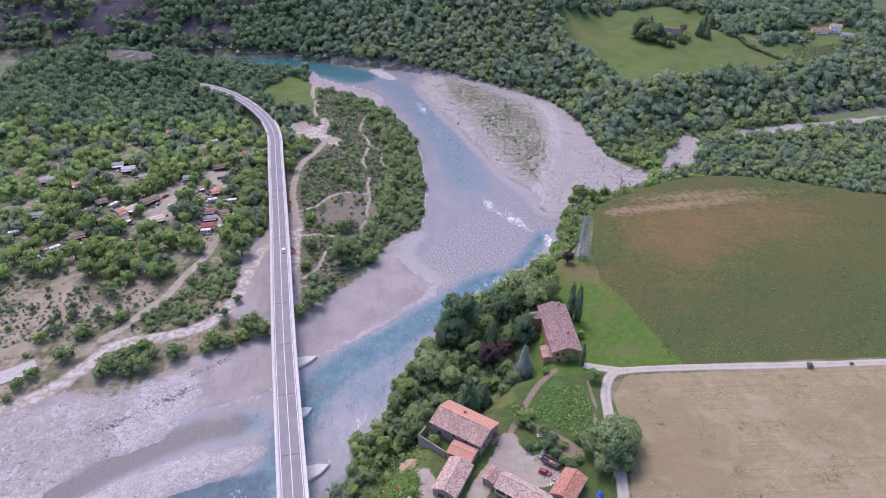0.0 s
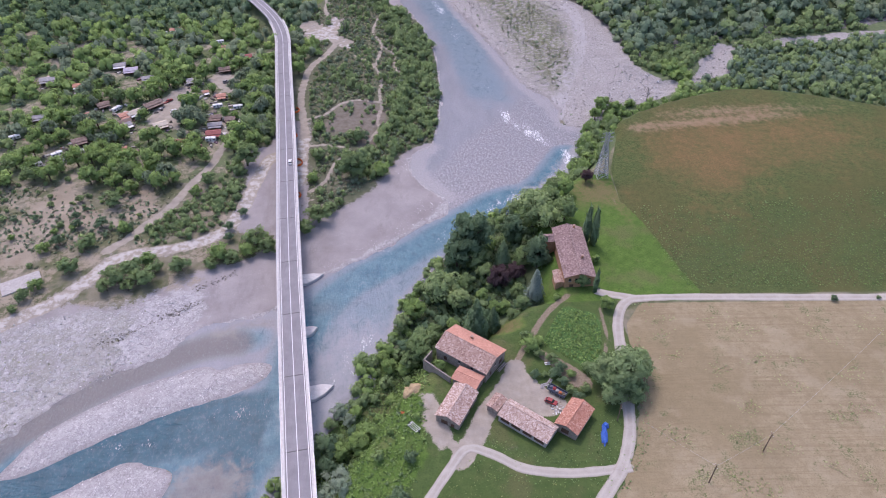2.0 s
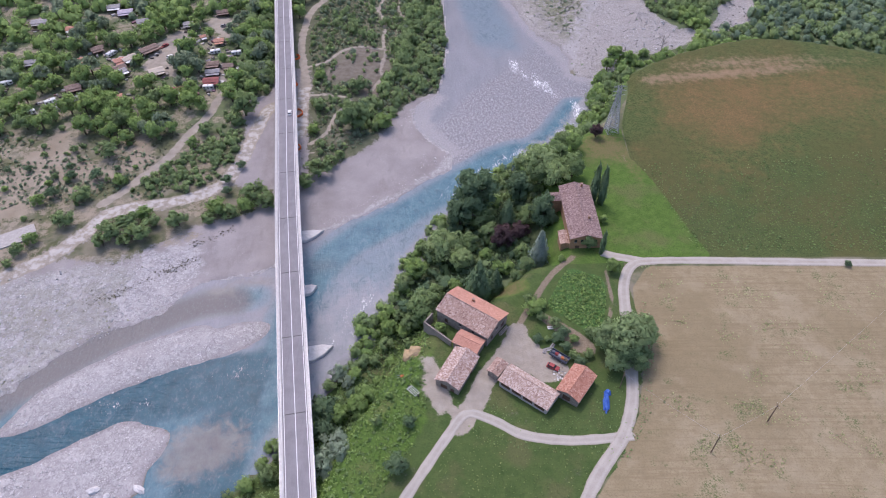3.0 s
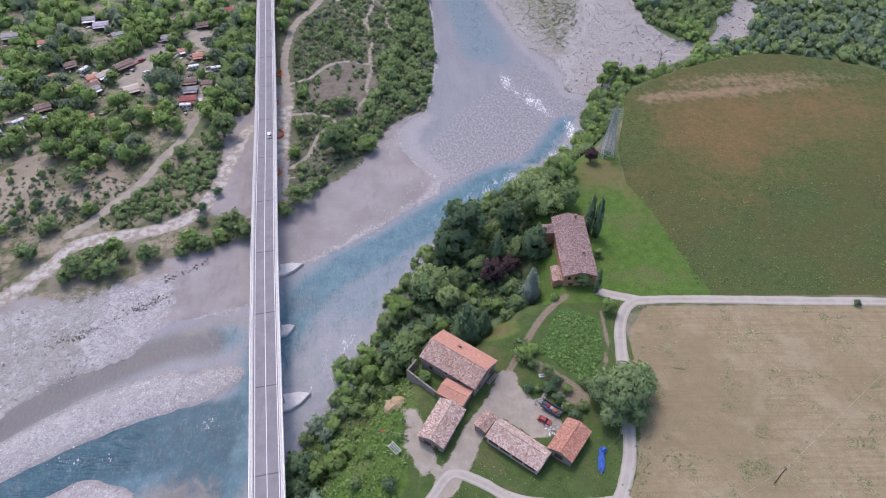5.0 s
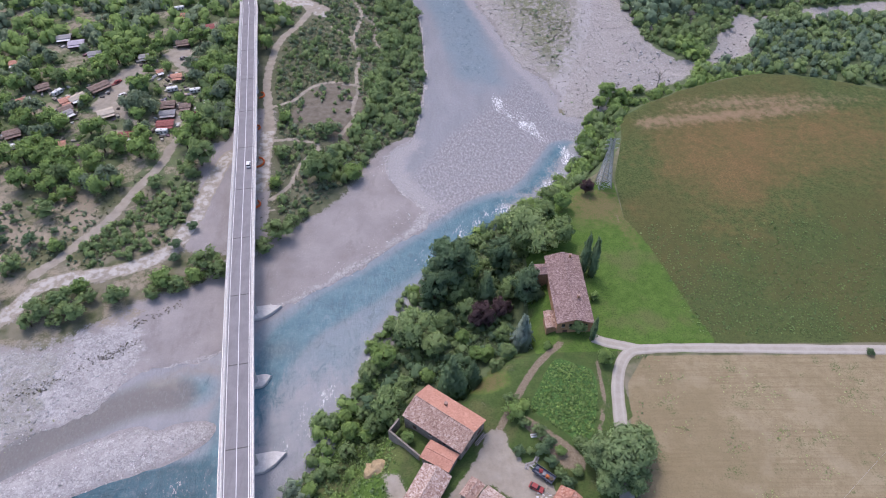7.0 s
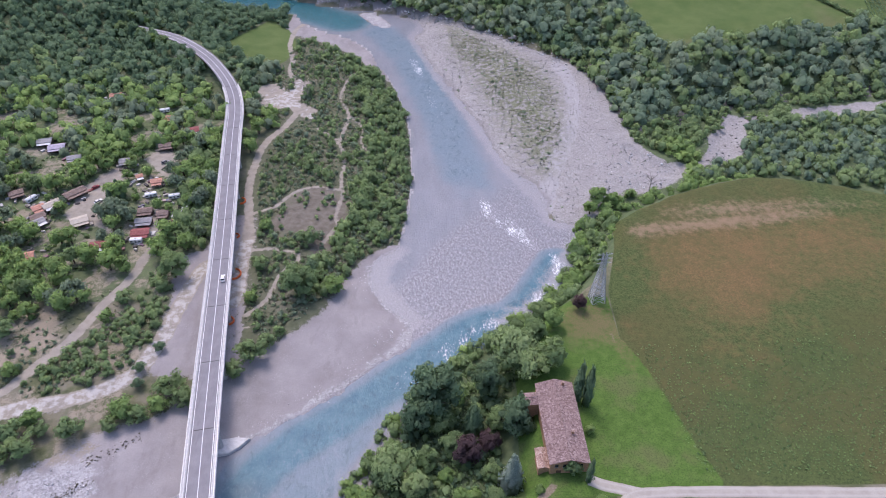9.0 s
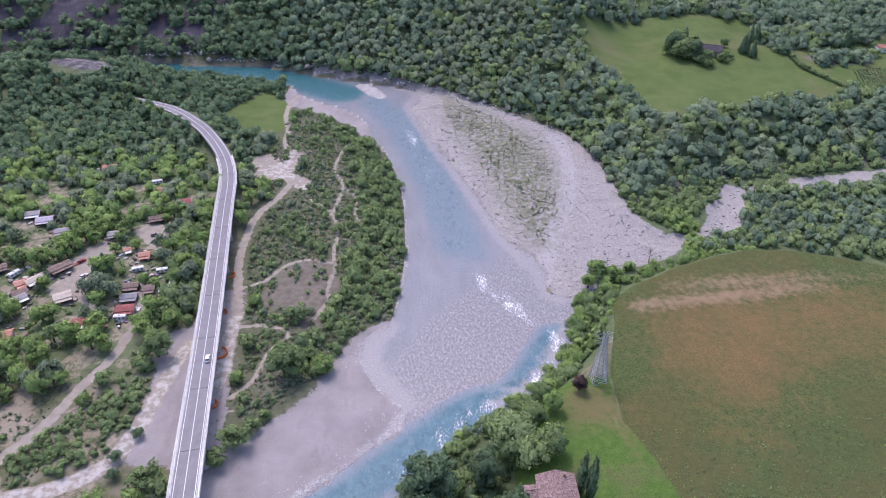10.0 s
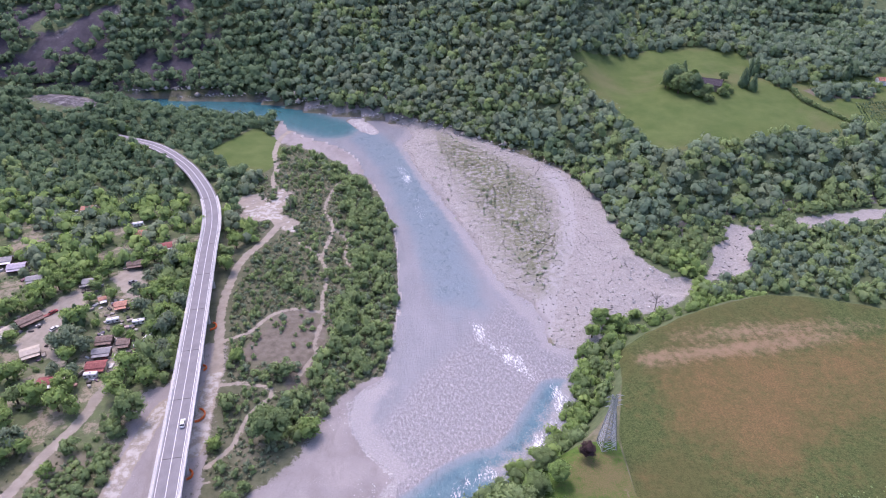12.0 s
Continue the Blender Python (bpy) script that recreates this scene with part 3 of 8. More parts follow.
BROWN_FIELD = [(400, 169), (290, 171), (191, 173), (74, 173), (67, 163), (65, 148), (64, 129), (59, 112), (52, 99), (43, 87), (33, 58), (27, 20), (29, -60), (44, -190), (400, -190)]
LANE_A = [(400, 172), (290, 174), (193, 175), (151, 175), (99, 176), (78, 176), (69, 174), (64, 164), (62, 148), (60, 130), (58, 117), (53, 105), (44, 93), (38, 82), (28, 56), (22, 20), (24, -60), (40, -190)]
LANE_B = [(56, 105), (46, 104.2), (36, 104), (24, 106), (15, 111), (7, 113), (1, 105), (-7, 92), (-14, 80), (-24, 60), (-31, 48)]
LANE_C = [(5, 109), (9.6, 116.4), (13.6, 125.5), (18.5, 132.5), (22.5, 138.5), (25, 145)]
LANE_D = [(8, 111), (1, 116), (-3, 121), (-4, 126)]
LANE_E = [(24, 144), (28.6, 152.7), (32.3, 159.2), (37.2, 167.5), (42, 173.5), (48, 179)]
LANE_F = [(74, 175.6), (68, 177.5), (63, 179), (59, 181)]
YARD = [(23, 147), (27, 145), (31, 139), (36.5, 133), (40, 128), (37, 125), (31, 125), (21, 132), (17, 129), (14, 124)]
GARDEN_PATH = [(58.6, 172), (58.6, 158), (56, 148), (53, 141)]
GARDEN = [(45.2, 172.5), (51.2, 171), (57, 167.5), (56.6, 157.6), (53.3, 146), (49, 143.5), (41.9, 149.6), (36.2, 155.1), (38.8, 161.7)]
FARM_SLOPE = [(-42, 92), (-28, 116), (-16, 140), (-6, 150), (-2, 140), (-8, 124), (-4, 112), (-10, 98), (-22, 80), (-36, 78)]
TILLED = [(33.6, 152.4), (41.7, 146.8), (48.4, 140.8), (50, 135), (43.8, 135.5), (38.2, 142.6), (33.9, 147.5)]
HILL_FOOT = [(-900, 705), (-600, 690), (-399, 670), (-321, 666), (-238, 663), (-165, 658), (-120, 650), (-95, 637), (-75, 628), (-37, 615), (0, 599), (34, 575), (73, 537), (106, 500), (118, 452), (121, 419), (136, 408), (160, 418), (193, 436), (236, 446), (282, 452), (400, 480), (900, 560)]
CREEK = [(118, 388), (130, 372), (144, 370), (160, 380), (172, 388), (180, 404), (196, 424), (224, 430), (256, 434), (290, 442), (420, 462)]
MEADOW = [(130, 622), (157, 644), (192, 668), (228, 674), (278, 663), (281, 605), (289, 565), (306, 536), (287, 515), (257, 516), (214, 502), (181, 493), (162, 477), (159, 503), (156, 533), (146, 556), (135, 581)]
MEADOW_R = [(290, 605), (333, 614), (372, 622), (408, 618), (410, 592), (380, 575), (345, 530), (310, 531), (291, 554)]
HILL_TILLED = [(300, 588), (318, 600), (362, 602), (352, 582), (318, 578)]
HEDGE = [(283, 618), (289, 600), (290, 588), (292, 566), (304, 546), (316, 527)]
VINEYARD = [(326, 570), (374, 577), (350, 534), (322, 534)]
GREY_SAND = [(-92, 233), (-100, 261), (-103, 282), (-100, 297), (-91, 304), (-87, 300), (-80, 260), (-75, 235), (-85, 231)]
SAND_LOT_C = [(-190, 216), (-183, 224), (-173, 213), (-183, 204)]
# the bridge's axis: a straight viaduct and a bend at its far end
AXIS = curve([(18, -212), (-5.8, -90), (-29, 30), (-41, 92), (-62, 200), (-79.5, 297), (-96.5, 388), (-103.5, 425), (-112.5, 452), (-125.5, 477), (-142.5, 502), (-170, 530), (-205, 548)], steps=8)
DECK_Z = 12.0
RIVER = np.concatenate([curve(LEFT_BANK, steps=3), curve(RIGHT_BANK, steps=3)[::-1]])
TERRACE = np.concatenate([curve(TERRACE_EDGE, steps=3), [(4000, -300), (4000, 300)]])
HILL = np.concatenate([curve(HILL_FOOT, steps=3), [(5000, 560), (5000, 6000), (-5000, 6000), (-5000, 705)]])
C = {k: curve(v, True, 4) for k, v in dict(islet=ISLET, bar_a=BAR_A, bar_b=BAR_B, clearing=CAMP_CLEARING, clearing_b=CAMP_CLEARING_B,
     lot=SAND_LOT, lot_b=SAND_LOT_B, pit=GRAVEL_PIT, bare=ISLAND_BARE, left_meadow=LEFT_MEADOW, scrub=BANK_SCRUB, lawn=LAWN, yard=YARD,
     garden=GARDEN, tilled=TILLED, meadow=MEADOW, meadow_r=MEADOW_R, hill_tilled=HILL_TILLED, grey_sand=GREY_SAND, lot_c=SAND_LOT_C).items()}
L = {k: curve(v, False, 4) for k, v in dict(white=WHITE_TRACK, camp=CAMP_LANE, pit=PIT_TRACK, a=ISLAND_PATH_A, b=ISLAND_PATH_B, c=ISLAND_PATH_C,
     d=ISLAND_PATH_D, e=ISLAND_PATH_E, beach=BEACH_PATH, garden_path=GARDEN_PATH, lane_a=LANE_A, lane_b=LANE_B, lane_c=LANE_C, lane_d=LANE_D, lane_e=LANE_E, lane_f=LANE_F,
     creek=CREEK, deep_a=DEEP_A, deep_b=DEEP_B, deep_c=DEEP_C, rapid=RAPID_LINE).items()}
# gravel of the right-hand bar and of both low banks
BAR_R = curve([(-16, 604), (24, 589), (66, 545), (104, 504), (119, 456), (124, 410), (129, 390), (137, 378), (142, 370), (137, 357), (122, 349), (106, 345), (92, 332), (83, 323), (72, 326), (69, 336),
               (55, 369), (38, 424), (16, 489), (-3, 559), (3, 584)], True, 4)
BEACH = curve([(-2, 312), (-18, 302), (-26, 285), (-36, 262), (-52, 246), (-70, 234), (-84, 214), (-104, 206), (-128, 186), (-150, 186), (-175, 165), (-200, 95), (-140, 120),
               (-100, 165), (-70, 185), (-40, 211), (2, 250), (4, 262), (-12, 285), (0, 300)], True, 4)
STONES = curve([(-125, 187), (-100, 196), (-96, 178), (-102, 163), (-120, 152), (-150, 122), (-210, 90), (-220, 130), (-175, 170), (-150, 180)], True, 4)
SHORE_STRIP = curve([(-58, 200), (-42, 211), (-24, 225), (-6, 240), (6, 255), (3, 268), (-6, 282), (-14, 294)], False, 4)
WEEDS = curve([(24, 575), (50, 545), (72, 515), (85, 490), (88, 437), (80, 391), (71, 370), (60, 395), (50, 440), (38, 490), (26, 535)], True, 4)
SIDE_CHANNEL = curve([(96, 500), (100, 480), (97, 440), (88, 405), (80, 382), (70, 352), (67, 338)], False, 4)


def soft(sd, w):
    return np.clip(0.5 + sd / w, 0, 1)


def height(x, y):
    river = area_sd(x, y, RIVER) + 3.0 * (fbm(x, y, 9, 82) - 0.5) + 1.6 * (fbm(x, y, 3.5, 83) - 0.5)
    n = fbm(x, y, 30, 3) - 0.5
    z = 0.15 + 0.05 * np.minimum(-river, 20) + 2.2 * smooth(8, 60, -river) + 1.2 * n + 0.02 * np.clip(-130 - x, 0, 200)
    knoll = 20 * np.exp(-((x + 270) / 85) ** 2 - ((y - 590) / 40) ** 2) + 12 * np.exp(-((x + 330) / 110) ** 2 - ((y - 470) / 90) ** 2)
    z = z + np.where(x < -100, knoll, 0) * smooth(0, 30, -river)
    # river bed and bars
    deep = np.maximum.reduce([smooth(16, 2, line_dist(x, y, L[k])) for k in ("deep_a", "deep_b", "deep_c")])
    bed = -0.25 - 1.2 * deep - 0.4 * smooth(0, 8, river)
    z = np.where(river > 0, np.maximum(bed, -2), z)
    for k in ("islet", "bar_a", "bar_b"):
        s = area_sd(x, y, C[k]) + 2.2 * (fbm(x, y, 7, 81) - 0.5)
        z = np.where(s > -4, np.maximum(z, np.clip(0.02 + s * 0.09, -0.5, 0.6)), z)
    # creek bed and low woods beside it
    creek = line_dist(x, y, L["creek"])
    # terrace of the farm
    t = area_sd(x, y, TERRACE)
    top = 12.0 + 3.6 * smooth(10, 100, x) * smooth(240, 140, y) - 0.9 * smooth(240, 340, y) + 0.6 * n
    side = np.clip((t + 7 + 3 * (fbm(x, y, 9, 8) - 0.5)) / 13, 0, 1)
    z = np.where((t > -14) & (y < 372), z + (top - z) * (side * side * (3 - 2 * side)), z)
    # far valley side
    h = area_sd(x, y, HILL)
    steep = 2.5 + 0.52 * h
    shelf = 2.5 + 19 * smooth(0, 55, h) + 0.09 * np.maximum(h - 55, 0) + 0.42 * np.maximum(h - 235, 0)
    east = smooth(70, 150, x - 0.25 * (y - 500))
    hill = steep + (shelf - steep) * east + 9 * (fbm(x, y, 70, 5) - 0.5) * smooth(5, 60, h) + 30 * (fbm(x, y, 220, 6) - 0.5) * smooth(60, 200, h) + 26 * (fbm(x, y, 90, 7, 2) - 0.5) * (smooth(25, 110, h) * (1 - east) + smooth(240, 330, h) * east)
    z = np.where(h > 0, np.maximum(z, hill), z)
    z = np.where((creek < 9) & (x > 118), np.minimum(z, 1.2 + 0.35 * np.maximum(creek - 4, 0) + 0.01 * (x - 120)), z)
    # ledges of the cliff
    z = z + 9 * soft(area_sd(x, y, CLIFF), 14) * fbm(x, y, 14, 44)
    # level bed of the road before the bridge
    bed_d = line_dist(x, y, AXIS[:24])
    z = np.where(y < 66, z + (DECK_Z - 0.35 - z) * smooth(16, 7, bed_d), z)
    # the bank that carries the road past the bridge
    a = line_dist(x, y, AXIS[80:])
    z = np.where((a < 26) & (y > 440), np.maximum(z, (DECK_Z - 0.4) - 0.5 * np.maximum(a - 5, 0)), z)
    return z


xs = grid_axis(-5000, -225, 235, 5000, 1.65, 1.055)
ys = grid_axis(-3000, 82, 420, 6000, 1.65, 1.036)
GX, GY = np.meshgrid(xs, ys)
GZ = height(GX, GY)
river = area_sd(GX, GY, RIVER)
terr = area_sd(GX, GY, TERRACE)
hill = area_sd(GX, GY, HILL)
A = {}
wob = 5.0 * (fbm(GX, GY, 12, 61) - 0.5) + 2.5 * (fbm(GX, GY, 4, 62) - 0.5)
lines = lambda names, w, s: np.maximum.reduce([soft(w - line_dist(GX, GY, L[k]), s) for k in names])
areas = lambda names, s, w=0.0: np.maximum.reduce([soft(area_sd(GX, GY, C[k]) + w * wob, s) for k in names])
A["track"] = np.maximum.reduce([lines(("lane_c",), 3.3, 2.5), lines(("lane_d",), 1.6, 2.4), 0.8 * soft(area_sd(GX, GY, [(-7, 134), (-3, 133), (1, 122), (4, 113), (-1, 113), (-6, 121)]) + 0.8 * wob, 4), lines(("white",), 3.4 - 1.3 * smooth(300, 330, GY), 2.5), lines(("camp",), 2.2, 2.5), lines(("pit",), 1.7, 2.2), 0.98 * lines(("a", "b", "c", "d", "e"), 1.0, 1.8), lines(("beach",), 0.5, 1.5),
                                areas(("yard",), 3.0, 0.5), areas(("pit",), 6.0, 2.6) * (0.45 + 0.75 * fbm(GX, GY, 7, 84)),
                                0.8 * areas(("clearing", "clearing_b"), 5.0, 1.2)])
A["lane"] = np.maximum.reduce([lines(("lane_a",), 1.2, 1.5), lines(("lane_b",), 0.9, 1.6), lines(("lane_f",), 1.4, 1.5)])
e = line_dist(GX, GY, L["lane_e"])
A["chalk"] = np.maximum(np.where(GY < 310, soft(2.6 - line_dist(GX, GY, L["white"]) + 0.4 * wob, 3.0), 0), 0.9 * areas(("pit",), 8.0, 1.6) * smooth(0.35, 0.6, fbm(GX, GY, 6, 85)))
left = (river < 0) & (GX < 5) & (GY < 640) & (terr < -20)
camp_dirt = np.where(left & (GX < -98) & (GY < 440), 0.62 * smooth(0.48, 0.62, fbm(GX, GY, 11, 63)), 0)
A["lot"] = np.maximum(camp_dirt, areas(("lot", "lot_b", "lot_c"), 6.0, 1.4))
A["sand"] = np.maximum.reduce([areas(("grey_sand",), 5.0, 0.8), soft(area_sd(GX, GY, BEACH), 6.0),
                               np.where(left & (GY < 330), soft(4 - line_dist(GX, GY, L["white"]), 9) * 0.8, 0), np.where(left & (GY < 302), soft(5 + river, 4), 0), np.where(left & (GY > 480) & (GX > -100), soft(3 + 17 * smooth(485, 545, GY) + river + 0.8 * wob, 5), 0),
                               np.where((line_dist(GX, GY, AXIS) < 9) & (GY < 330) & left, 0.7, 0)])
belt = soft(area_sd(GX, GY, BELT), 5)
A["sand"] = A["sand"] * (1 - 0.9 * belt)
A["silt"] = soft(4.5 - line_dist(GX, GY, SIDE_CHANNEL) + 0.8 * wob, 6)
A["gravel"] = np.maximum.reduce([soft(area_sd(GX, GY, STONES) + 1.2 * wob, 26.0), areas(("islet", "bar_a", "bar_b"), 3.0, 0.3), soft(area_sd(GX, GY, BAR_R), 5.0), 0.85 * soft(2.2 + 3.0 * smooth(236, 258, GY) - line_dist(GX, GY, SHORE_STRIP) + 0.7 * wob, 6),
                                 np.where(GX > 118, soft(3.2 + 4.5 * smooth(152, 142, GX) + 6.5 * smooth(158, 168, GX) * smooth(200, 186, GX) + 2.5 * smooth(218, 232, GX) - line_dist(GX, GY, L["creek"]) + 1.1 * wob, 5), 0), np.where((terr > -45) | (GY > 590), 0, soft(river + 1, 2))])
A["weeds"] = np.clip(soft(area_sd(GX, GY, WEEDS), 22) + 0.35 * soft(area_sd(GX, GY, STONES), 20) * (GX < -120), 0, 1)
A["old_bar"] = np.maximum(soft(area_sd(GX, GY, BAR_R) + 4, 8), np.where(GX > 118, 1.0, 0))
# where the cloud shade and haze of the gorge side are painted
A["gorge_shade"] = smooth(-130, -215, GX) * smooth(2, 14, hill) * smooth(150, 90, hill) * smooth(0.3, 0.55, fbm(GX, GY, 24, 46))
A["low"] = np.where(left & (GX > -98) & (GY > 245), 0.85, 0) * (1 - 0.75 * areas(("bare",), 10.0, 2.0))
A["wet"] = np.where(GZ < 0.35, 1.0 - np.clip(GZ / 0.35, 0, 1), 0)
A["field"] = soft(area_sd(GX, GY, FIELD), 2.0)
A["tan"] = soft(area_sd(GX, GY, BROWN_FIELD), 2.0)
A["lawn"] = np.maximum.reduce([soft(area_sd(GX, GY, C["lawn"]) + 2.0, 2.0), np.where((terr > -2) & (GX > 40) & (GX < 92) & (GY > 176) & (GY < 262) & (A["field"] < 0.5), 0.9, 0)])
A["lawn"] = np.maximum(A["lawn"], 0.75 * soft(area_sd(GX, GY, FARM_SLOPE) + 1.2 * wob, 6))
A["rough"] = np.where((terr > -3) & (GX < 66) & (GY < 188) & (A["tan"] < 0.5), 0.62 + 0.3 * smooth(0.4, 0.6, fbm(GX, GY, 14, 65)), 0)
A["meadow"] = np.maximum(areas(("meadow", "meadow_r"), 6.0), areas(("left_meadow",), 3.0))
A["garden"] = areas(("garden",), 2.0)
A["tilled"] = np.maximum(areas(("tilled",), 2.0, 0.4), 0.6 * soft(area_sd(GX, GY, [(74, 247), (79, 248), (83, 236), (78, 236)]) + 1.6 * wob, 8))
A["tilled"] = np.maximum.reduce([A["tilled"], 0.85 * soft(1.3 - e, 2.0), 0.9 * lines(("garden_path",), 0.7, 2.0)])
A["meadow"] = A["meadow"] * (1 - 0.9 * areas(("hill_tilled",), 5.0, 0.3))
A["bare"] = np.maximum(areas(("hill_tilled",), 5.0, 0.3), areas(("bare",), 10.0, 2.0))
bell = lambda cx, cy, rx, ry: np.exp(-((GX - cx) / rx) ** 2 - ((GY - cy) / ry) ** 2)
A["dry"] = np.clip(0.9 * bell(128, 272, 26, 36) + 0.78 * bell(168, 294, 58, 34) + 0.3 * bell(112, 226, 22, 16) + 0.3 * bell(200, 300, 40, 30) + 0.4 * bell(86, 248, 5, 12), 0, 1.1)
A["parched"] = np.clip(1.2 * bell(71, 248, 13, 12) + 0.6 * bell(82, 233, 5, 14) + 1.1 * bell(24, 166, 7, 5), 0, 1)
A["lawn"] = np.maximum(A["lawn"], bell(24, 166, 8, 6))
A["stripe"] = np.maximum(0.82 * np.exp(-((GY - 307 - 0.16 * (GX - 110)) / 7) ** 2) * smooth(93, 104, GX) * smooth(240, 160, GX), 0.6 * bell(150, 322, 30, 7) + 0.5 * bell(190, 326, 40, 8) + 0.35 * bell(124, 318, 10, 6))
bare_hill = areas(("meadow", "meadow_r"), 8)
A["woods"] = np.maximum(np.where(hill > 0, soft(hill - 6, 6) * (1 - bare_hill), 0), np.where((terr > -16) & (terr < 3) & (river < 0), 0.8, 0))
A["woods"] = np.maximum(A["woods"], np.where((terr > -45) & (terr < 1) & (river < 2) & (GY < 330) & (GY > 160) & (GX > -70), 0.85, 0))
A["rough"] = np.maximum(A["rough"], np.where((terr > -45) & (terr < 1) & (river < -1) & (GY <= 160) & (GX > -70), 0.85, 0))
A["woods"] = np.maximum(A["woods"], np.where(left & (GY > 270) & (GX < -95), 0.55, 0))
A["woods"] = np.maximum(A["woods"], np.where((GX > 118) & (GY > 345) & (hill < 8) & (terr < 0) & (river < 0), 0.9, 0))
A["rock"] = np.where(hill > -2, 0.62 * soft(4 - np.abs(hill - 2), 5) * (GX < 10) * smooth(0.42, 0.58, fbm(GX, GY, 13, 45)), 0)
cliff = soft(area_sd(GX, GY, CLIFF) + 1.2 * wob, 8) + 0.7 * smooth(0.54, 0.64, fbm(GX, GY, 16, 42)) * smooth(30, -40, GX) * smooth(22, 5, hill) * (hill > 0)
A["rock"] = np.maximum(A["rock"], np.clip(cliff, 0, 1))
A["rock"] = np.maximum(A["rock"], 0.95 * np.exp(-((GX + 252) / 30) ** 2 - ((GY - 588) / 14) ** 2))
A["rock"] = np.maximum(A["rock"], np.where((hill > 0) & (hill < 12) & (GX > 85) & (GY < 500), 0.6, 0))
def ground_at(x, y):
    i = min(max(np.searchsorted(xs, x) - 1, 0), len(xs) - 2)
    j = min(max(np.searchsorted(ys, y) - 1, 0), len(ys) - 2)
    return float(GZ[j:j + 2, i:i + 2].min())


def ground_z(x, y):
    """Ground height between the grid's corners."""
    i = np.clip(np.searchsorted(xs, x) - 1, 0, len(xs) - 2)
    j = np.clip(np.searchsorted(ys, y) - 1, 0, len(ys) - 2)
    fx, fy = (x - xs[i]) / (xs[i + 1] - xs[i]), (y - ys[j]) / (ys[j + 1] - ys[j])
    return (GZ[j, i] * (1 - fx) + GZ[j, i + 1] * fx) * (1 - fy) + (GZ[j + 1, i] * (1 - fx) + GZ[j + 1, i + 1] * fx) * fy


ground = part_from("ground", grid_mesh("ground", xs, ys, GZ, A), GROUND)
tagged(ground, "valley floor of sand, gravel, grass and fields", "ground", kind="structure")

# water: one sheet over the whole river
wx = grid_axis(-900, -150, 92, 96, 1.9, 1.06)
wy = grid_axis(-300, 90, 420, 690, 1.9, 1.03)
WX, WY = np.meshgrid(wx, wy)
B = {}
d = {k: line_dist(WX, WY, L[k]) for k in ("deep_a", "deep_b", "deep_c", "rapid")}
B["pool"] = smooth(26, 8, d["deep_a"])
B["deep"] = np.maximum.reduce([0.95 * smooth(15, 3, d["deep_b"]), 0.9 * smooth(16, 4, d["deep_c"]), 0.45 * smooth(24, 4, d["rapid"]) * smooth(320, 380, WY), 0.8 * B["pool"]])
B["deep"] = np.maximum(B["deep"], np.where((WY < 215) & (WX > -58), 0.5, 0) * smooth(0, 8, area_sd(WX, WY, RIVER)))
B["deep"] = np.maximum(B["deep"], 0.9 * smooth(130, 120, WY) * smooth(-56, -66, WX))
spot = lambda cx, cy, rx, ry, a: a * np.exp(-((WX - cx) / rx) ** 2 - ((WY - cy) / ry) ** 2)
# foam on the riffles; painted glints along the deep channel and by the bridge
B["foam_glint"] = np.clip(0.42 * smooth(9, 1, d["rapid"]) + spot(48, 326, 11, 14, 0.36) + spot(62, 306, 7, 10, 0.22) + spot(40, 340, 8, 10, 0.35) + spot(44, 282, 14, 10, 0.2) + spot(-20, 175, 6, 6, 0.55) + spot(-28, 168, 6, 5, 0.35) + spot(-33, 158, 5, 8, 0.35) + spot(-40, 147, 5, 7, 0.3)
                    + spot(2, 505, 8, 18, 0.45) + spot(12, 455, 8, 16, 0.35) + spot(54, 272, 12, 7, 0.2) + spot(35, 258, 11, 7, 0.5) + spot(22, 243, 10, 10, 0.52) + spot(6, 228, 12, 9, 0.4) + spot(50, 314, 7, 9, 0.35) + spot(-105, 123, 16, 4, 0.45) + spot(-70, 137, 8, 5, 0.4)
                    + spot(-26, 166, 12, 13, 0.3) + spot(-36, 152, 9, 12, 0.3) + spot(-45, 165, 10, 12, 0.25) + 0.3 * smooth(12, 2, d["deep_b"]), 0, 1)
B["milk"] = np.clip(spot(-30, 166, 17, 16, 1.0) + spot(-38, 148, 15, 16, 1.0) + spot(-48, 132, 9, 12, 0.6) + spot(-14, 186, 9, 10, 0.4) + spot(-24, 200, 16, 14, 0.25) + spot(40, 268, 18, 10, 0.4), 0, 1)
chan = curve([(-78, 168), (-92, 165), (-106, 157), (-124, 145), (-140, 130), (-158, 108)], False, 4)
rs = area_sd(WX, WY, RIVER)
B["riffle"] = smooth(430, 300, WY) * smooth(-35, -5, WX - 0.6 * (WY - 255)) * smooth(245, 255, WY)
B["waves"] = smooth(12, 4, d["deep_b"]) * smooth(-80, -95, WX)
B["dark"] = smooth(-57, -64, WX) * np.maximum(smooth(17, 5, d["deep_b"]), smooth(20, 6, d["deep_c"])) * smooth(150, 140, WY)
B["shore"] = np.clip(0.75 * smooth(24, 0, rs) * smooth(250, 262, WY) * smooth(318, 296, WY) + 0.45 * smooth(9, 0, rs) * smooth(235, 275, WY) + 0.5 * smooth(14, 0, area_sd(WX, WY, BAR_R) * -1) * (WY > 300), 0, 1)
B["deep"] = np.maximum(B["deep"], spot(-73, 170, 8, 6, 0.8))
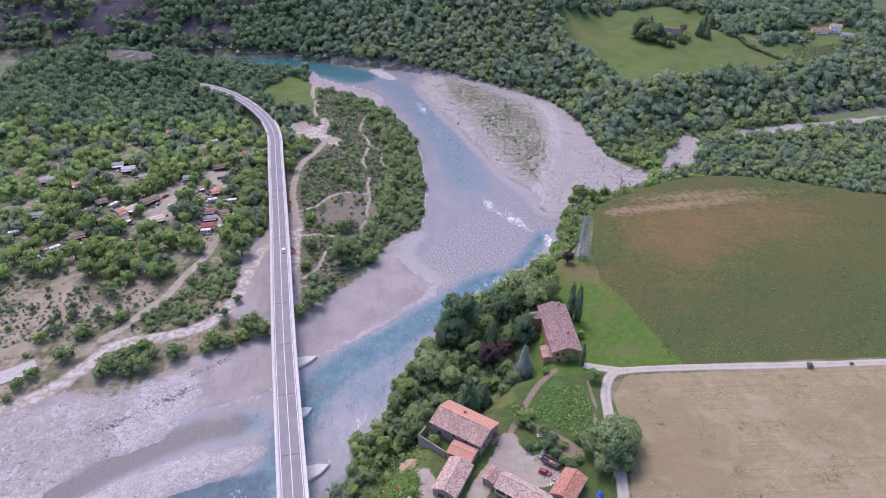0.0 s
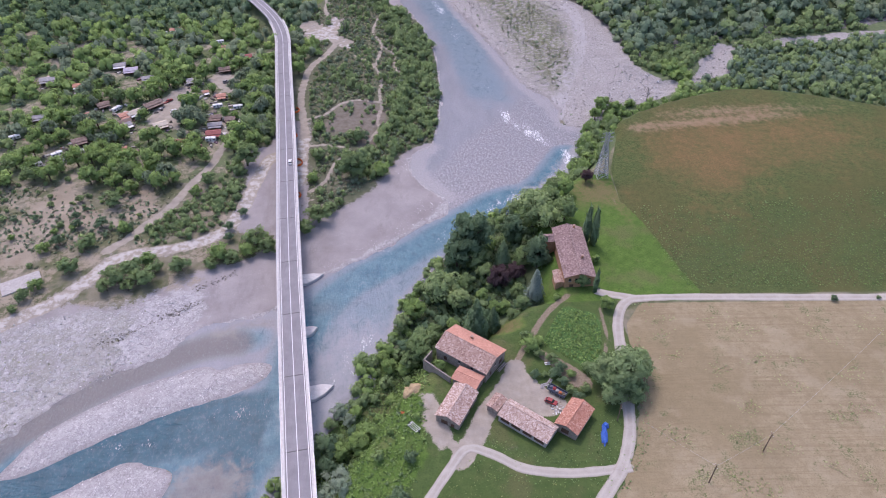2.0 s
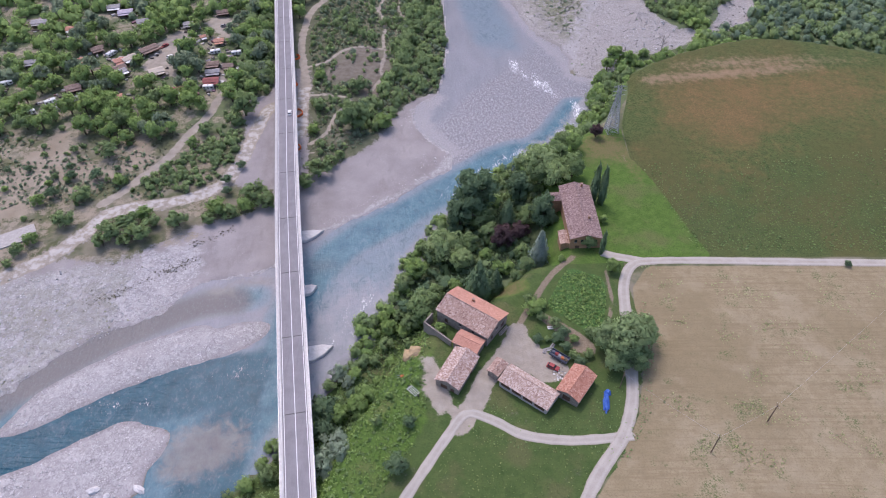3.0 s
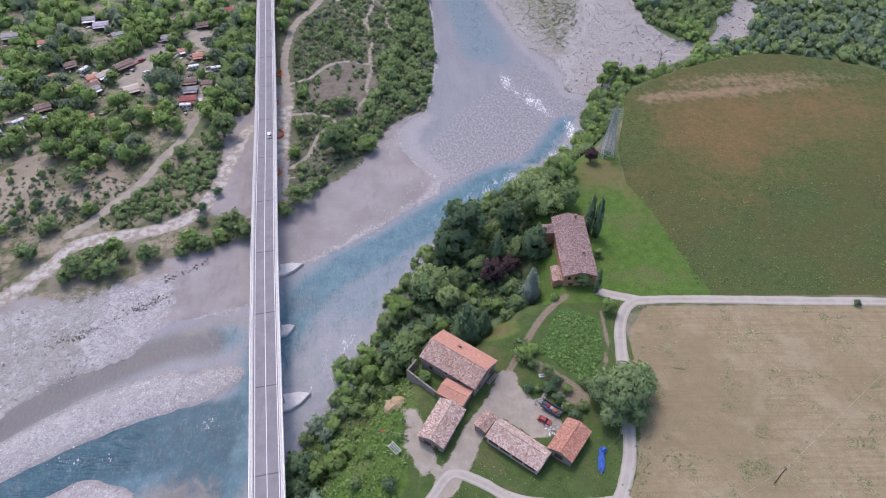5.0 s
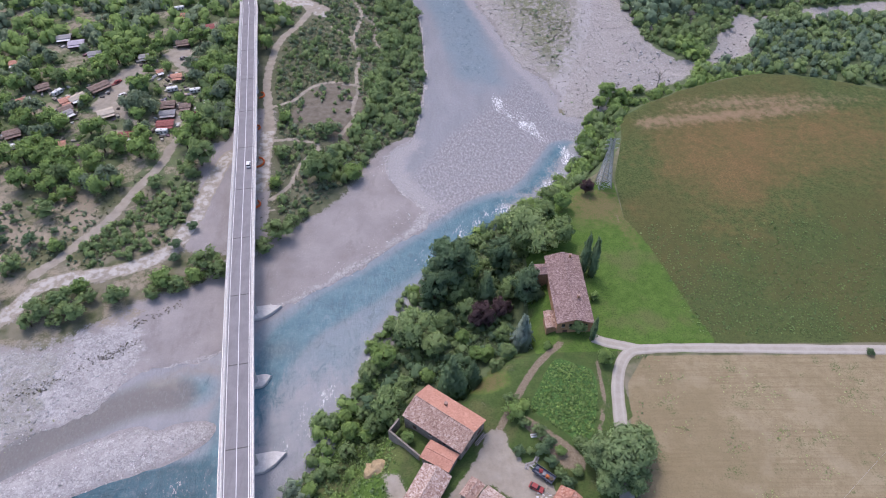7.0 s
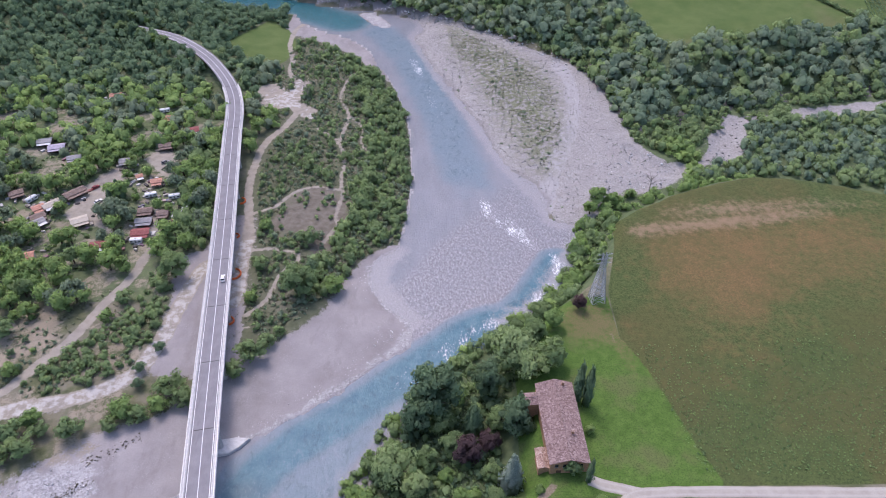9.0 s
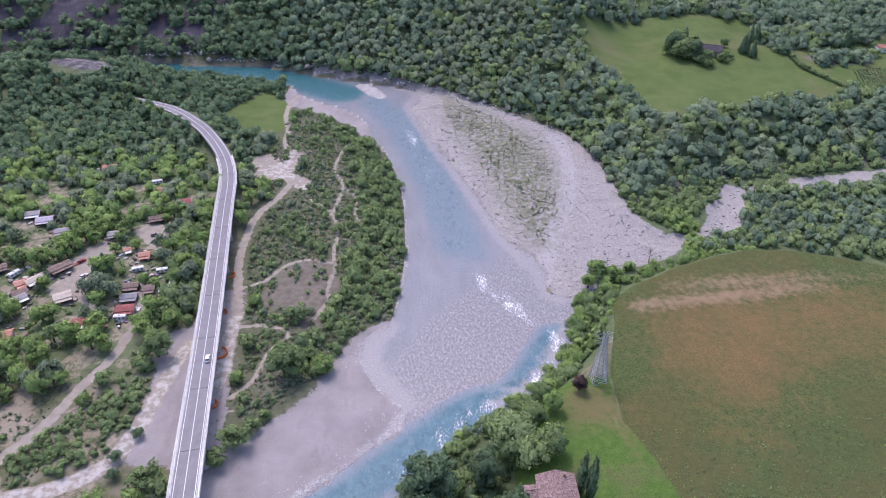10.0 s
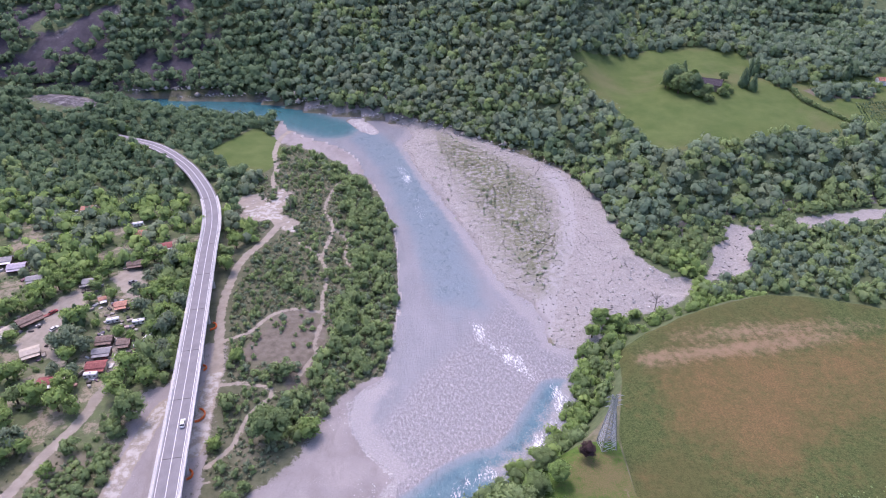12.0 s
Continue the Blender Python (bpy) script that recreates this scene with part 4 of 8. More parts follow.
B["shoal"] = np.clip(spot(-84, 172, 9, 5, 0.8) + spot(-72, 178, 12, 4, 0.7) + spot(-72, 109, 15, 11, 1.0) + spot(-82, 103, 9, 8, 0.6), 0, 1)
B["silt"] = np.clip(0.95 * smooth(9, 3, line_dist(WX, WY, chan)) + spot(-36, 143, 6, 8, 0.7) + spot(-48, 186, 8, 4, 0.3), 0, 1)
river_water = part_from("river_water", grid_mesh("river_water", wx, wy, np.zeros_like(WX), B), WATER)
tagged(river_water, "shallow turquoise river with white riffles", "river", kind="structure")

# ---- bridge ----
CONCRETE = worn("concrete", (0.42, 0.40, 0.385), (0.58, 0.56, 0.545), 2.5, 0.9, 0.3)
CONCRETE_PALE = worn("pale_concrete", (0.55, 0.53, 0.51), (0.72, 0.70, 0.68), 1.2, 0.9, 0.3)
PAINT = worn("road_paint", (0.74, 0.74, 0.74), (0.84, 0.84, 0.83), 0.8, 0.7, 0.1)
STEEL = worn("galvanised_steel", (0.42, 0.43, 0.44), (0.6, 0.61, 0.62), 0.6, 0.45, 0.1, metal=0.6)
DARK_RUBBER = worn("dark_rubber", (0.03, 0.03, 0.03), (0.055, 0.052, 0.05), 0.5, 0.9)
JOINT = worn("joint_steel", (0.10, 0.095, 0.095), (0.16, 0.15, 0.15), 0.5, 0.8)
ORANGE_NET = worn("orange_net", (0.62, 0.13, 0.03), (0.78, 0.2, 0.05), 0.6, 0.7)


def asphalt():
    k = Mat("asphalt", 0.9)
    c = k.ramp(k.noise(4.0, 5), [(0.3, (0.225, 0.213, 0.222)), (0.7, (0.285, 0.272, 0.28))])
    c = k.mix(k.step(k.noise(0.12, 2), 0.4, 0.7, 0, 0.3), c, (0.13, 0.125, 0.13))
    c = k.mix(k.step(k.noise(1.0, 3, 0.6, None, (1, 0.08, 1, 10)), 0.5, 0.75, 0, 0.35), c, (0.16, 0.155, 0.16))
    k.color(c)
    k.bump(k.noise(0.1, 2), 0.3, 0.01)
    return k.m


ASPHALT = asphalt()
seg = np.diff(AXIS, axis=0)
ARC = np.concatenate([[0], np.cumsum(np.hypot(seg[:, 0], seg[:, 1]))])


def on_axis(s, off=0.0):
    x, y = np.interp(s, ARC, AXIS[:, 0]), np.interp(s, ARC, AXIS[:, 1])
    x2, y2 = np.interp(s + 2, ARC, AXIS[:, 0]), np.interp(s + 2, ARC, AXIS[:, 1])
    x1, y1 = np.interp(s - 2, ARC, AXIS[:, 0]), np.interp(s - 2, ARC, AXIS[:, 1])
    dx, dy = x2 - x1, y2 - y1
    r = math.hypot(dx, dy)
    return x + off * dy / r, y - off * dx / r, math.degrees(math.atan2(dy, dx)) - 90


def ribbon(bm, s0, s1, o0, o1, z0, z1, step=4.0):
    """A bar of rectangular section that follows the axis."""
    n = max(1, int(round((s1 - s0) / step)))
    rings = []
    for k in range(n + 1):
        s = s0 + (s1 - s0) * k / n
        (ax, ay, _), (bx, by, _) = on_axis(s, o0), on_axis(s, o1)
        rings.append([bm.verts.new(p) for p in ((ax, ay, z0), (bx, by, z0), (bx, by, z1), (ax, ay, z1))])
    for a, b in zip(rings, rings[1:]):
        for k in range(4):
            bm.faces.new((a[k], a[(k + 1) % 4], b[(k + 1) % 4], b[k]))
    bm.faces.new(rings[0][::-1])
    bm.faces.new(rings[-1])


def strip(s0, s1, o0, o1, z0, z1, step=4.0):
    bm = bmesh.new()
    ribbon(bm, s0, s1, o0, o1, z0, z1, step)
    bmesh.ops.recalc_face_normals(bm, faces=bm.faces[:])
    return bm


S_JOINT = [np.interp(y, AXIS[:, 1], ARC) for y in (84.0, 113.2, 142.4, 171.8, 201.2, 230.0, 258.5, 286.8, 315.0, 343.3, 371.6, 400.0)]
S_END, S_LAST = ARC[-1], S_JOINT[-1]
bridge = thing("road_bridge", pose(0, 0, 0), "long concrete road viaduct on piers across the river", "bridge")
BR = bridge
S_AT = lambda y: float(np.interp(y, AXIS[:, 1], ARC))
S_NEAR = S_AT(62)
spans = [S_NEAR] + S_JOINT + [np.interp(452, AXIS[:, 1], ARC)]
for a, b in zip(spans, spans[1:]):
    slab = part("deck_span", strip(a, b - 0.25, -4.95, 4.95, DECK_Z - 0.55, DECK_Z - 0.06), CONCRETE, BR)
    for off in (-3.3, -1.1, 1.1, 3.3):
        part("girder", strip(a + 0.4, b - 0.7, off - 0.28, off + 0.28, DECK_Z - 2.0, DECK_Z - 0.56, 8), CONCRETE, slab)
    part("roadway", strip(a, b - 0.4, -3.75, 3.75, DECK_Z - 0.06, DECK_Z + 0.02), ASPHALT, slab)
    part("joint_cover", strip(b - 0.4, b, -3.8, 3.8, DECK_Z - 0.06, DECK_Z + 0.015, 1), JOINT, slab)
    for o0, o1 in ((-5.05, -3.85), (3.85, 5.05)):
        part("kerb", strip(a, b - 0.02, o0, o1, DECK_Z - 0.06, DECK_Z + 0.28), CONCRETE_PALE, slab)
far_road = part("road", strip(spans[-1], S_END, -4.4, 4.4, DECK_Z - 0.7, DECK_Z + 0.02), ASPHALT)
tagged(far_road, "grey asphalt road beyond the bridge", "road", kind="structure")
near_road = part("road", strip(0, S_NEAR - 0.02, -4.4, 4.4, DECK_Z - 0.7, DECK_Z + 0.02, 8), ASPHALT)
tagged(near_road, "grey asphalt road leading onto the bridge", "road", kind="structure")
for off, w in ((-3.4, 0.11), (0.0, 0.11), (3.4, 0.11)):
    part("lane_line", strip(S_NEAR, spans[-1], off - w, off + w, DECK_Z + 0.022, DECK_Z + 0.028), PAINT, BR, "white painted road line")
    tagged(part("road_marking", strip(spans[-1], S_END - 2, off - w, off + w, DECK_Z + 0.022, DECK_Z + 0.028), PAINT), "white painted line on the asphalt", "marking", kind="structure")
    tagged(part("road_marking", strip(2, S_NEAR - 0.02, off - w, off + w, DECK_Z + 0.022, DECK_Z + 0.028, 8), PAINT), "white painted line on the asphalt", "marking", kind="structure")


def railing(s0, s1, off):
    rail = part("railing", strip(s0, s1, off - 0.05, off + 0.05, DECK_Z + 1.2, DECK_Z + 1.3, 6), STEEL, BR, "galvanised steel railing")
    bar = part("railing_bar", strip(s0, s1, off - 0.03, off + 0.03, DECK_Z + 0.72, DECK_Z + 0.8, 6), STEEL, rail)
    me = bpy.data.meshes.new("post")
    bm = box(-0.06, 0.06, -0.06, 0.06, 0, 1.0, 0.01)
    bm.to_mesh(me)
    bm.free()
    me.materials.append(STEEL)
    for k in range(int((s1 - s0) / 4.0)):
        x, y, rz = on_axis(s0 + 2 + k * 4.0, off)
        p = new("railing_post", me)
        p.parent = rail
        p.matrix_basis = pose(x, y, DECK_Z + 0.28, 0, 0, rz)


for off in (-4.85, 4.85):
    railing(S_AT(78), spans[-1], off)
    part("guard_rail", strip(S_AT(64), spans[-1], off * 0.845 - 0.04, off * 0.845 + 0.04, DECK_Z + 0.5, DECK_Z + 0.8, 6), STEEL, BR, "galvanised guard rail")


def pier(s, caisson):
    x, y, rz = on_axis(s)
    p = new("pier")
    p.parent = BR
    p.matrix_basis = pose(x, y, 0, 0, 0, rz)
    part("pier_cap", box(-4.6, 4.6, -1.0, 1.0, DECK_Z - 3.0, DECK_Z - 2.0, 0.12), CONCRETE, p)
    bm = prism([(-4.3, 0), (-3.6, 0.8), (3.6, 0.8), (4.3, 0), (3.6, -0.8), (-3.6, -0.8)], -2, DECK_Z - 3.0)
    part("pier_wall", bm, CONCRETE, p)
    if caisson:
        lo, hi, w = caisson
        out = [(-5.5, -w), (5.6, -w), (0.5 * (5.6 + hi), -0.45 * w), (hi, 0.6 * w), (lo, w), (-5.5, w)]
        part("footing", prism(out, -2.5, 1.0), CONCRETE_PALE, p, "pale concrete cutwater footing")
        bm = prism([(a * 0.985, b * 0.93) for a, b in out], 1.0, 1.25)
        part("footing_top", bm, CONCRETE_PALE, p)


for k, s in enumerate(S_JOINT[:-1]):
    pier(s, {2: (9.0, 12.6, 3.2), 3: (6.6, 8.6, 2.4), 4: (8.2, 12.8, 3.0)}.get(k) or ((5.0, 6.2, 2.2) if k > 4 else None))

# ---- houses ----
def tile_mat(name, tones, moss=0.2):
    k = Mat(name, 0.9)
    tc = k.t.nodes.new("ShaderNodeTexCoord").outputs["Object"]
    col = k.cells(0.42, where=tc, out="Color")
    c = k.ramp(col, [(0.0, tones[0]), (0.35, tones[1]), (0.65, tones[2]), (1.0, tones[3])])
    c = k.mix(k.step(k.noise(2.5, 5), 0.4, 0.7, 0, 0.5), c, tones[1])
    c = k.mix(k.step(k.noise(1.2, 5, 0.7), 0.55, 0.75, 0, moss), c, (0.11, 0.10, 0.07))
    k.color(c)
    wave = k.t.nodes.new("ShaderNodeTexWave")
    wave.inputs["Scale"].default_value = 1.4
    k.link(tc, wave.inputs["Vector"])
    k.bump(wave.outputs["Fac"], 0.8, 0.06)
    return k.m


TILE_OLD = tile_mat("old_roof_tile", [(0.19, 0.115, 0.09), (0.36, 0.235, 0.19), (0.47, 0.335, 0.275), (0.62, 0.51, 0.45)], 0.5)
TILE_GREY = tile_mat("weathered_roof_tile", [(0.24, 0.15, 0.12), (0.42, 0.30, 0.25), (0.55, 0.44, 0.385), (0.68, 0.6, 0.55)], 0.3)
TILE_MOTTLED = tile_mat("mottled_roof_tile", [(0.2, 0.115, 0.09), (0.40, 0.27, 0.22), (0.55, 0.43, 0.375), (0.72, 0.64, 0.59)], 0.35)
TILE_PURPLE = tile_mat("dark_roof_tile", [(0.12, 0.075, 0.068), (0.23, 0.155, 0.142), (0.335, 0.24, 0.22), (0.48, 0.375, 0.35)], 0.3)
TILE_NEW = tile_mat("new_roof_tile", [(0.44, 0.21, 0.145), (0.52, 0.265, 0.19), (0.57, 0.30, 0.22), (0.63, 0.37, 0.28)], 0.12)
TILE_DARK = tile_mat("slate_roof_tile", [(0.05, 0.042, 0.05), (0.085, 0.07, 0.082), (0.12, 0.10, 0.115), (0.17, 0.15, 0.165)], 0.1)
TILE_ORANGE = tile_mat("orange_roof_tile", [(0.27, 0.125, 0.09), (0.42, 0.195, 0.135), (0.50, 0.255, 0.185), (0.62, 0.42, 0.34)], 0.3)
STONE_WALL = worn("rubble_wall", (0.20, 0.17, 0.145), (0.38, 0.335, 0.29), 0.9, 0.95, 0.7, 0.25)
BRICK_WALL = worn("ochre_brick_wall", (0.36, 0.20, 0.11), (0.50, 0.31, 0.18), 0.8, 0.95, 0.5, 0.2)
PLASTER = worn("grey_plaster", (0.36, 0.335, 0.31), (0.52, 0.495, 0.465), 1.2, 0.95, 0.3)
WOOD = worn("old_wood", (0.12, 0.085, 0.06), (0.24, 0.18, 0.13), 0.5, 0.9, 0.4)
GLASS = worn("window_glass", (0.03, 0.035, 0.04), (0.05, 0.055, 0.06), 1.0, 0.08, 0.0)
WHITE = worn("white_paint", (0.70, 0.70, 0.69), (0.82, 0.82, 0.81), 0.8, 0.5, 0.1)
SHUTTER = worn("dark_shutter", (0.09, 0.05, 0.035), (0.14, 0.08, 0.055), 0.5, 0.8)
RED_SHEET = worn("red_sheet", (0.22, 0.06, 0.06), (0.38, 0.15, 0.13), 0.9, 0.8)
GREY_SHEET = worn("grey_sheet", (0.24, 0.23, 0.235), (0.38, 0.37, 0.37), 1.2, 0.7)
BROWN_SHEET = worn("brown_sheet", (0.15, 0.105, 0.085), (0.33, 0.25, 0.21), 0.9, 0.85)
BEIGE_SHEET = worn("beige_canvas", (0.46, 0.40, 0.32), (0.60, 0.53, 0.44), 1.2, 0.85)
PURPLE_SHEET = worn("lilac_canvas", (0.36, 0.31, 0.38), (0.56, 0.52, 0.58), 1.2, 0.8)


def wall_panel(length, z0, z1, thick, holes):
    """An upright wall along x with real openings; holes: x0, x1, z0, z1."""
    bm = bmesh.new()
    cx = sorted({0, length, *[v for h in holes for v in h[:2]]})
    cz = sorted({z0, z1, *[v for h in holes for v in h[2:]]})
    for a, b in zip(cx, cx[1:]):
        for c, d in zip(cz, cz[1:]):
            if not any(h[0] <= a and b <= h[1] and h[2] <= c and d <= h[3] for h in holes):
                add_box(bm, a, b, 0, thick, c, d)
    bmesh.ops.remove_doubles(bm, verts=bm.verts[:], dist=0.001)
    return bm


def slope(bm_len, run, rise, over, courses, flip):
    """One roof slope: a single stepped sheet of overlapping tile courses; the ridge lies along x at z = rise."""
    bm = bmesh.new()
    prof = []
    for k in range(courses):
        for f, up in ((k / courses, 0.03), ((k + 1) / courses, 0.11)):
            prof.append((run * f, rise * (1 - f) + up))
    prof = prof + [(y, z - 0.16) for y, z in (prof[-1], prof[0])]
    ends = [[bm.verts.new((x, -y if flip else y, z)) for y, z in prof] for x in (-over, bm_len + over)]
    n = len(prof)
    for k in range(n):
        bm.faces.new((ends[0][k], ends[0][(k + 1) % n], ends[1][(k + 1) % n], ends[1][k]))
    bm.faces.new(ends[0])
    bm.faces.new(ends[1])
    bmesh.ops.recalc_face_normals(bm, faces=bm.faces[:])
    return bm


def window(parent, x, y, z, w, h, rz, mat=GLASS):
    """A window set back in its opening: frame, pane, sill."""
    m = pose(x, y, z, 0, 0, rz)
    fr = bmesh.new()
    for a, b, c, d in ((0, 0.08, 0, h), (w - 0.08, w, 0, h), (0.08, w - 0.08, 0, 0.08), (0.08, w - 0.08, h - 0.08, h), (w / 2 - 0.03, w / 2 + 0.03, 0.08, h - 0.08)):
        add_box(fr, a, b, 0.12, 0.2, c, d)
    wf = part("window_frame", fr, SHUTTER, parent)
    wf.matrix_basis = m
    part("pane", box(0.06, w - 0.06, 0.15, 0.17, 0.06, h - 0.06), mat, wf)
    part("sill", box(-0.1, w + 0.1, -0.1, 0.14, -0.1, 0), CONCRETE, wf)


def gable_house(name, label, cx, cy, ang, length, width, z0, eave, rise, roof, walls, roof_back=None, over=0.45, ridge=0.5, front=(), end=(), end0=(), chimneys=(), floor=0.0):
    """Ridge along local x; local -y is the front, +x the end wall. Openings: x, z, w, h along that wall."""
    t = thing(name, pose(cx, cy, z0, 0, 0, ang), label, "building")
    L2, W2, th = length / 2, width / 2, 0.45
    def side(nm, ln, m, openings):
        holes = [(x, x + w, z, z + h) for x, z, w, h in openings]
        wl = part(nm, wall_panel(ln, -3.0, eave, th, holes), walls, t)
        wl.matrix_basis = m
        for x, z, w, h in openings:
            if h > 1.7:
                d = part("door", box(x + 0.05, x + w - 0.05, 0.14, 0.2, z, z + h - 0.05), SHUTTER, wl)
            else:
                window(wl, x, 0, z, w, h, 0)
    side("wall", length, pose(-L2, -W2, 0), front)
    side("wall", length, pose(L2, W2, 0, 0, 0, 180), ())
    side("wall", width - 2 * th, pose(L2, -W2 + th, 0, 0, 0, 90), end)
    side("wall", width - 2 * th, pose(-L2, W2 - th, 0, 0, 0, -90), end0)
    yr = W2 - width * ridge
    for s in (-1, 1):
        bm = bmesh.new()
        x0, x1 = (L2 - th, L2) if s > 0 else (-L2, -L2 + th)
        v = [bm.verts.new((x, y, z)) for x in (x0, x1) for y, z in ((-W2, eave), (W2, eave), (yr, eave + rise))]
        for f in ((0, 1, 2), (5, 4, 3), (0, 3, 4, 1), (1, 4, 5, 2), (2, 5, 3, 0)):
            bm.faces.new([v[i] for i in f])
        bmesh.ops.recalc_face_normals(bm, faces=bm.faces[:])
        part("gable", bm, walls, t)
    run_f, run_b = yr + W2, W2 - yr
    f = part("roof_slope", slope(length, run_f + over, rise * (run_f + over) / run_f, over, int(run_f / 0.4), True), roof, t)
    f.location = (-L2, yr, eave + rise - rise * (run_f + over) / run_f)
    b = part("roof_slope", slope(length, run_b + over, rise * (run_b + over) / run_b, over, int(run_b / 0.4), False), roof_back or roof, t)
    b.location = (-L2, yr, eave + rise - rise * (run_b + over) / run_b)
    rc = bmesh.new()
    for k in range(int(length / 0.5)):
        add_bar(rc, (-L2 + k * 0.5, yr, eave + rise + 0.06), (-L2 + k * 0.5 + 0.54, yr, eave + rise + 0.09), 0.15, 0.17, 6)
    part("ridge_tiles", rc, roof, t)
    for x, y, h in chimneys:
        zc = eave + rise * (1 - abs(y - yr) / max(run_f, 0.1))
        ch = part("chimney", box(x - 0.4, x + 0.4, y - 0.35, y + 0.35, zc - 0.6, zc + h, 0.03), BRICK_WALL, t)
        part("chimney_cap", box(x - 0.52, x + 0.52, y - 0.47, y + 0.47, zc + h, zc + h + 0.12, 0.02), TILE_OLD, ch)
    return t


ZA = 12.6
gable_house("farmhouse", "old stone farmhouse with half renewed tiled roof", 9.6, 149.2, -35.5, 20.2, 12.2, ZA, 4.6, 2.3, TILE_OLD, STONE_WALL, TILE_NEW, front=((3, 0, 1.4, 2.1), (9, 2.2, 1.0, 1.3), (14, 2.2, 1.0, 1.3), (17, 0.3, 1.2, 1.4)),
            end=((2, 0.2, 1.3, 2.2), (5, 2.4, 1.0, 1.3), (8, 0.2, 2.2, 2.3)), end0=((4, 2.2, 1.0, 1.2),), chimneys=((-1.6, 3.2, 1.1),))
gable_house("stone_barn", "small stone barn with weathered tiled roof", 4.4, 127.6, 62, 13.6, 8.0, 11.9, 3.6, 1.7, TILE_MOTTLED, STONE_WALL, front=((3, 1.2, 1.0, 1.1), (8, 0, 1.6, 2.1)), end0=((1.2, 0.0, 2.4, 2.2), (4.6, 0, 1.4, 1.9)), chimneys=())
gable_house("link_building", "low link building with new salmon tile roof", 8.3, 138.0, -30, 8.6, 5.4, 12.2, 3.4, 0.7, TILE_NEW, STONE_WALL, front=((2, 0.9, 1.0, 1.1),))
gable_house("open_shed", "long open shed with pale weathered tile roof", 26.5, 120.7, -37, 17.2, 7.0, 13.0, 2.6, 1.2, TILE_GREY, PLASTER, ridge=0.36, front=((0.6, 0.1, 3.4, 2.1), (4.6, 0.1, 3.4, 2.1), (8.7, 0.1, 3.4, 2.1), (12.8, 0.1, 3.6, 2.1)))
gable_house("lean_to", "little brown-roofed lean-to on the shed", 17.2, 128.3, 54, 5.4, 3.6, 12.9, 2.2, 0.6, TILE_OLD, STONE_WALL)
gable_house("tile_barn", "small barn with bright orange tile roof", 41.2, 121.6, 54, 11.2, 7.2, 13.4, 3.2, 1.5, TILE_ORANGE, STONE_WALL, end0=((1.5, 0, 2.6, 2.3),), front=((4, 1.0, 0.9, 1.0),))
ZE = 12.0
gable_house("brick_farmhouse", "long brick farmhouse with dark tiled roof beside cypresses", 52.6, 198.6, 91.5, 30.0, 11.6, ZE, 6.2, 2.0, TILE_PURPLE, BRICK_WALL, end0=((1.0, 3.9, 1.1, 1.5), (3.4, 3.9, 1.1, 1.5), (6.0, 3.9, 1.1, 1.5), (8.4, 3.9, 1.1, 1.5), (1.6, 0.2, 1.6, 2.2), (6, 0.8, 1.1, 1.4)),
            front=((4, 1, 1.1, 1.4), (10, 3.9, 1.1, 1.4), (18, 3.9, 1.1, 1.4)), chimneys=((-5.4, -2.4, 1.3), (13.6, -2.6, 1.4)))
gable_house("brick_annex", "small brick annex with tiled roof", 45.0, 208.3, 5, 5.0, 4.2, ZE, 5.4, 0.7, TILE_PURPLE, BRICK_WALL)
gable_house("porch", "low brick porch with tiled roof", 45.6, 187.6, 91.5, 6.4, 3.2, ZE, 2.8, 0.6, TILE_OLD, BRICK_WALL)

# roofless court in front of the farmhouse
court = thing("court_wall", pose(0, 0, 0), "ruined stone court wall with ivy", "wall")
for (ax, ay), (bx_, by_) in (((-6.4, 146.0), (2.4, 138.2)), ((-6.4, 146.0), (-3.6, 150.2))):
    r = math.degrees(math.atan2(by_ - ay, bx_ - ax))
    w = part("wall_piece", wall_panel(math.hypot(bx_ - ax, by_ - ay), 10, 14.9, 0.5, ()), STONE_WALL, court)
    w.matrix_basis = pose(ax, ay, 0, 0, 0, r)

# far farm on the hill meadow
def far_house(name, label, x, y, ang, l, w, e, r, roof, walls):
    return gable_house(name, label, x, y, ang, l, w, ground_at(x, y), e, r, roof, walls, front=((2, 1, 1, 1.2), (5, 1, 1, 1.2)), end=((2, 1, 1, 1.2),))


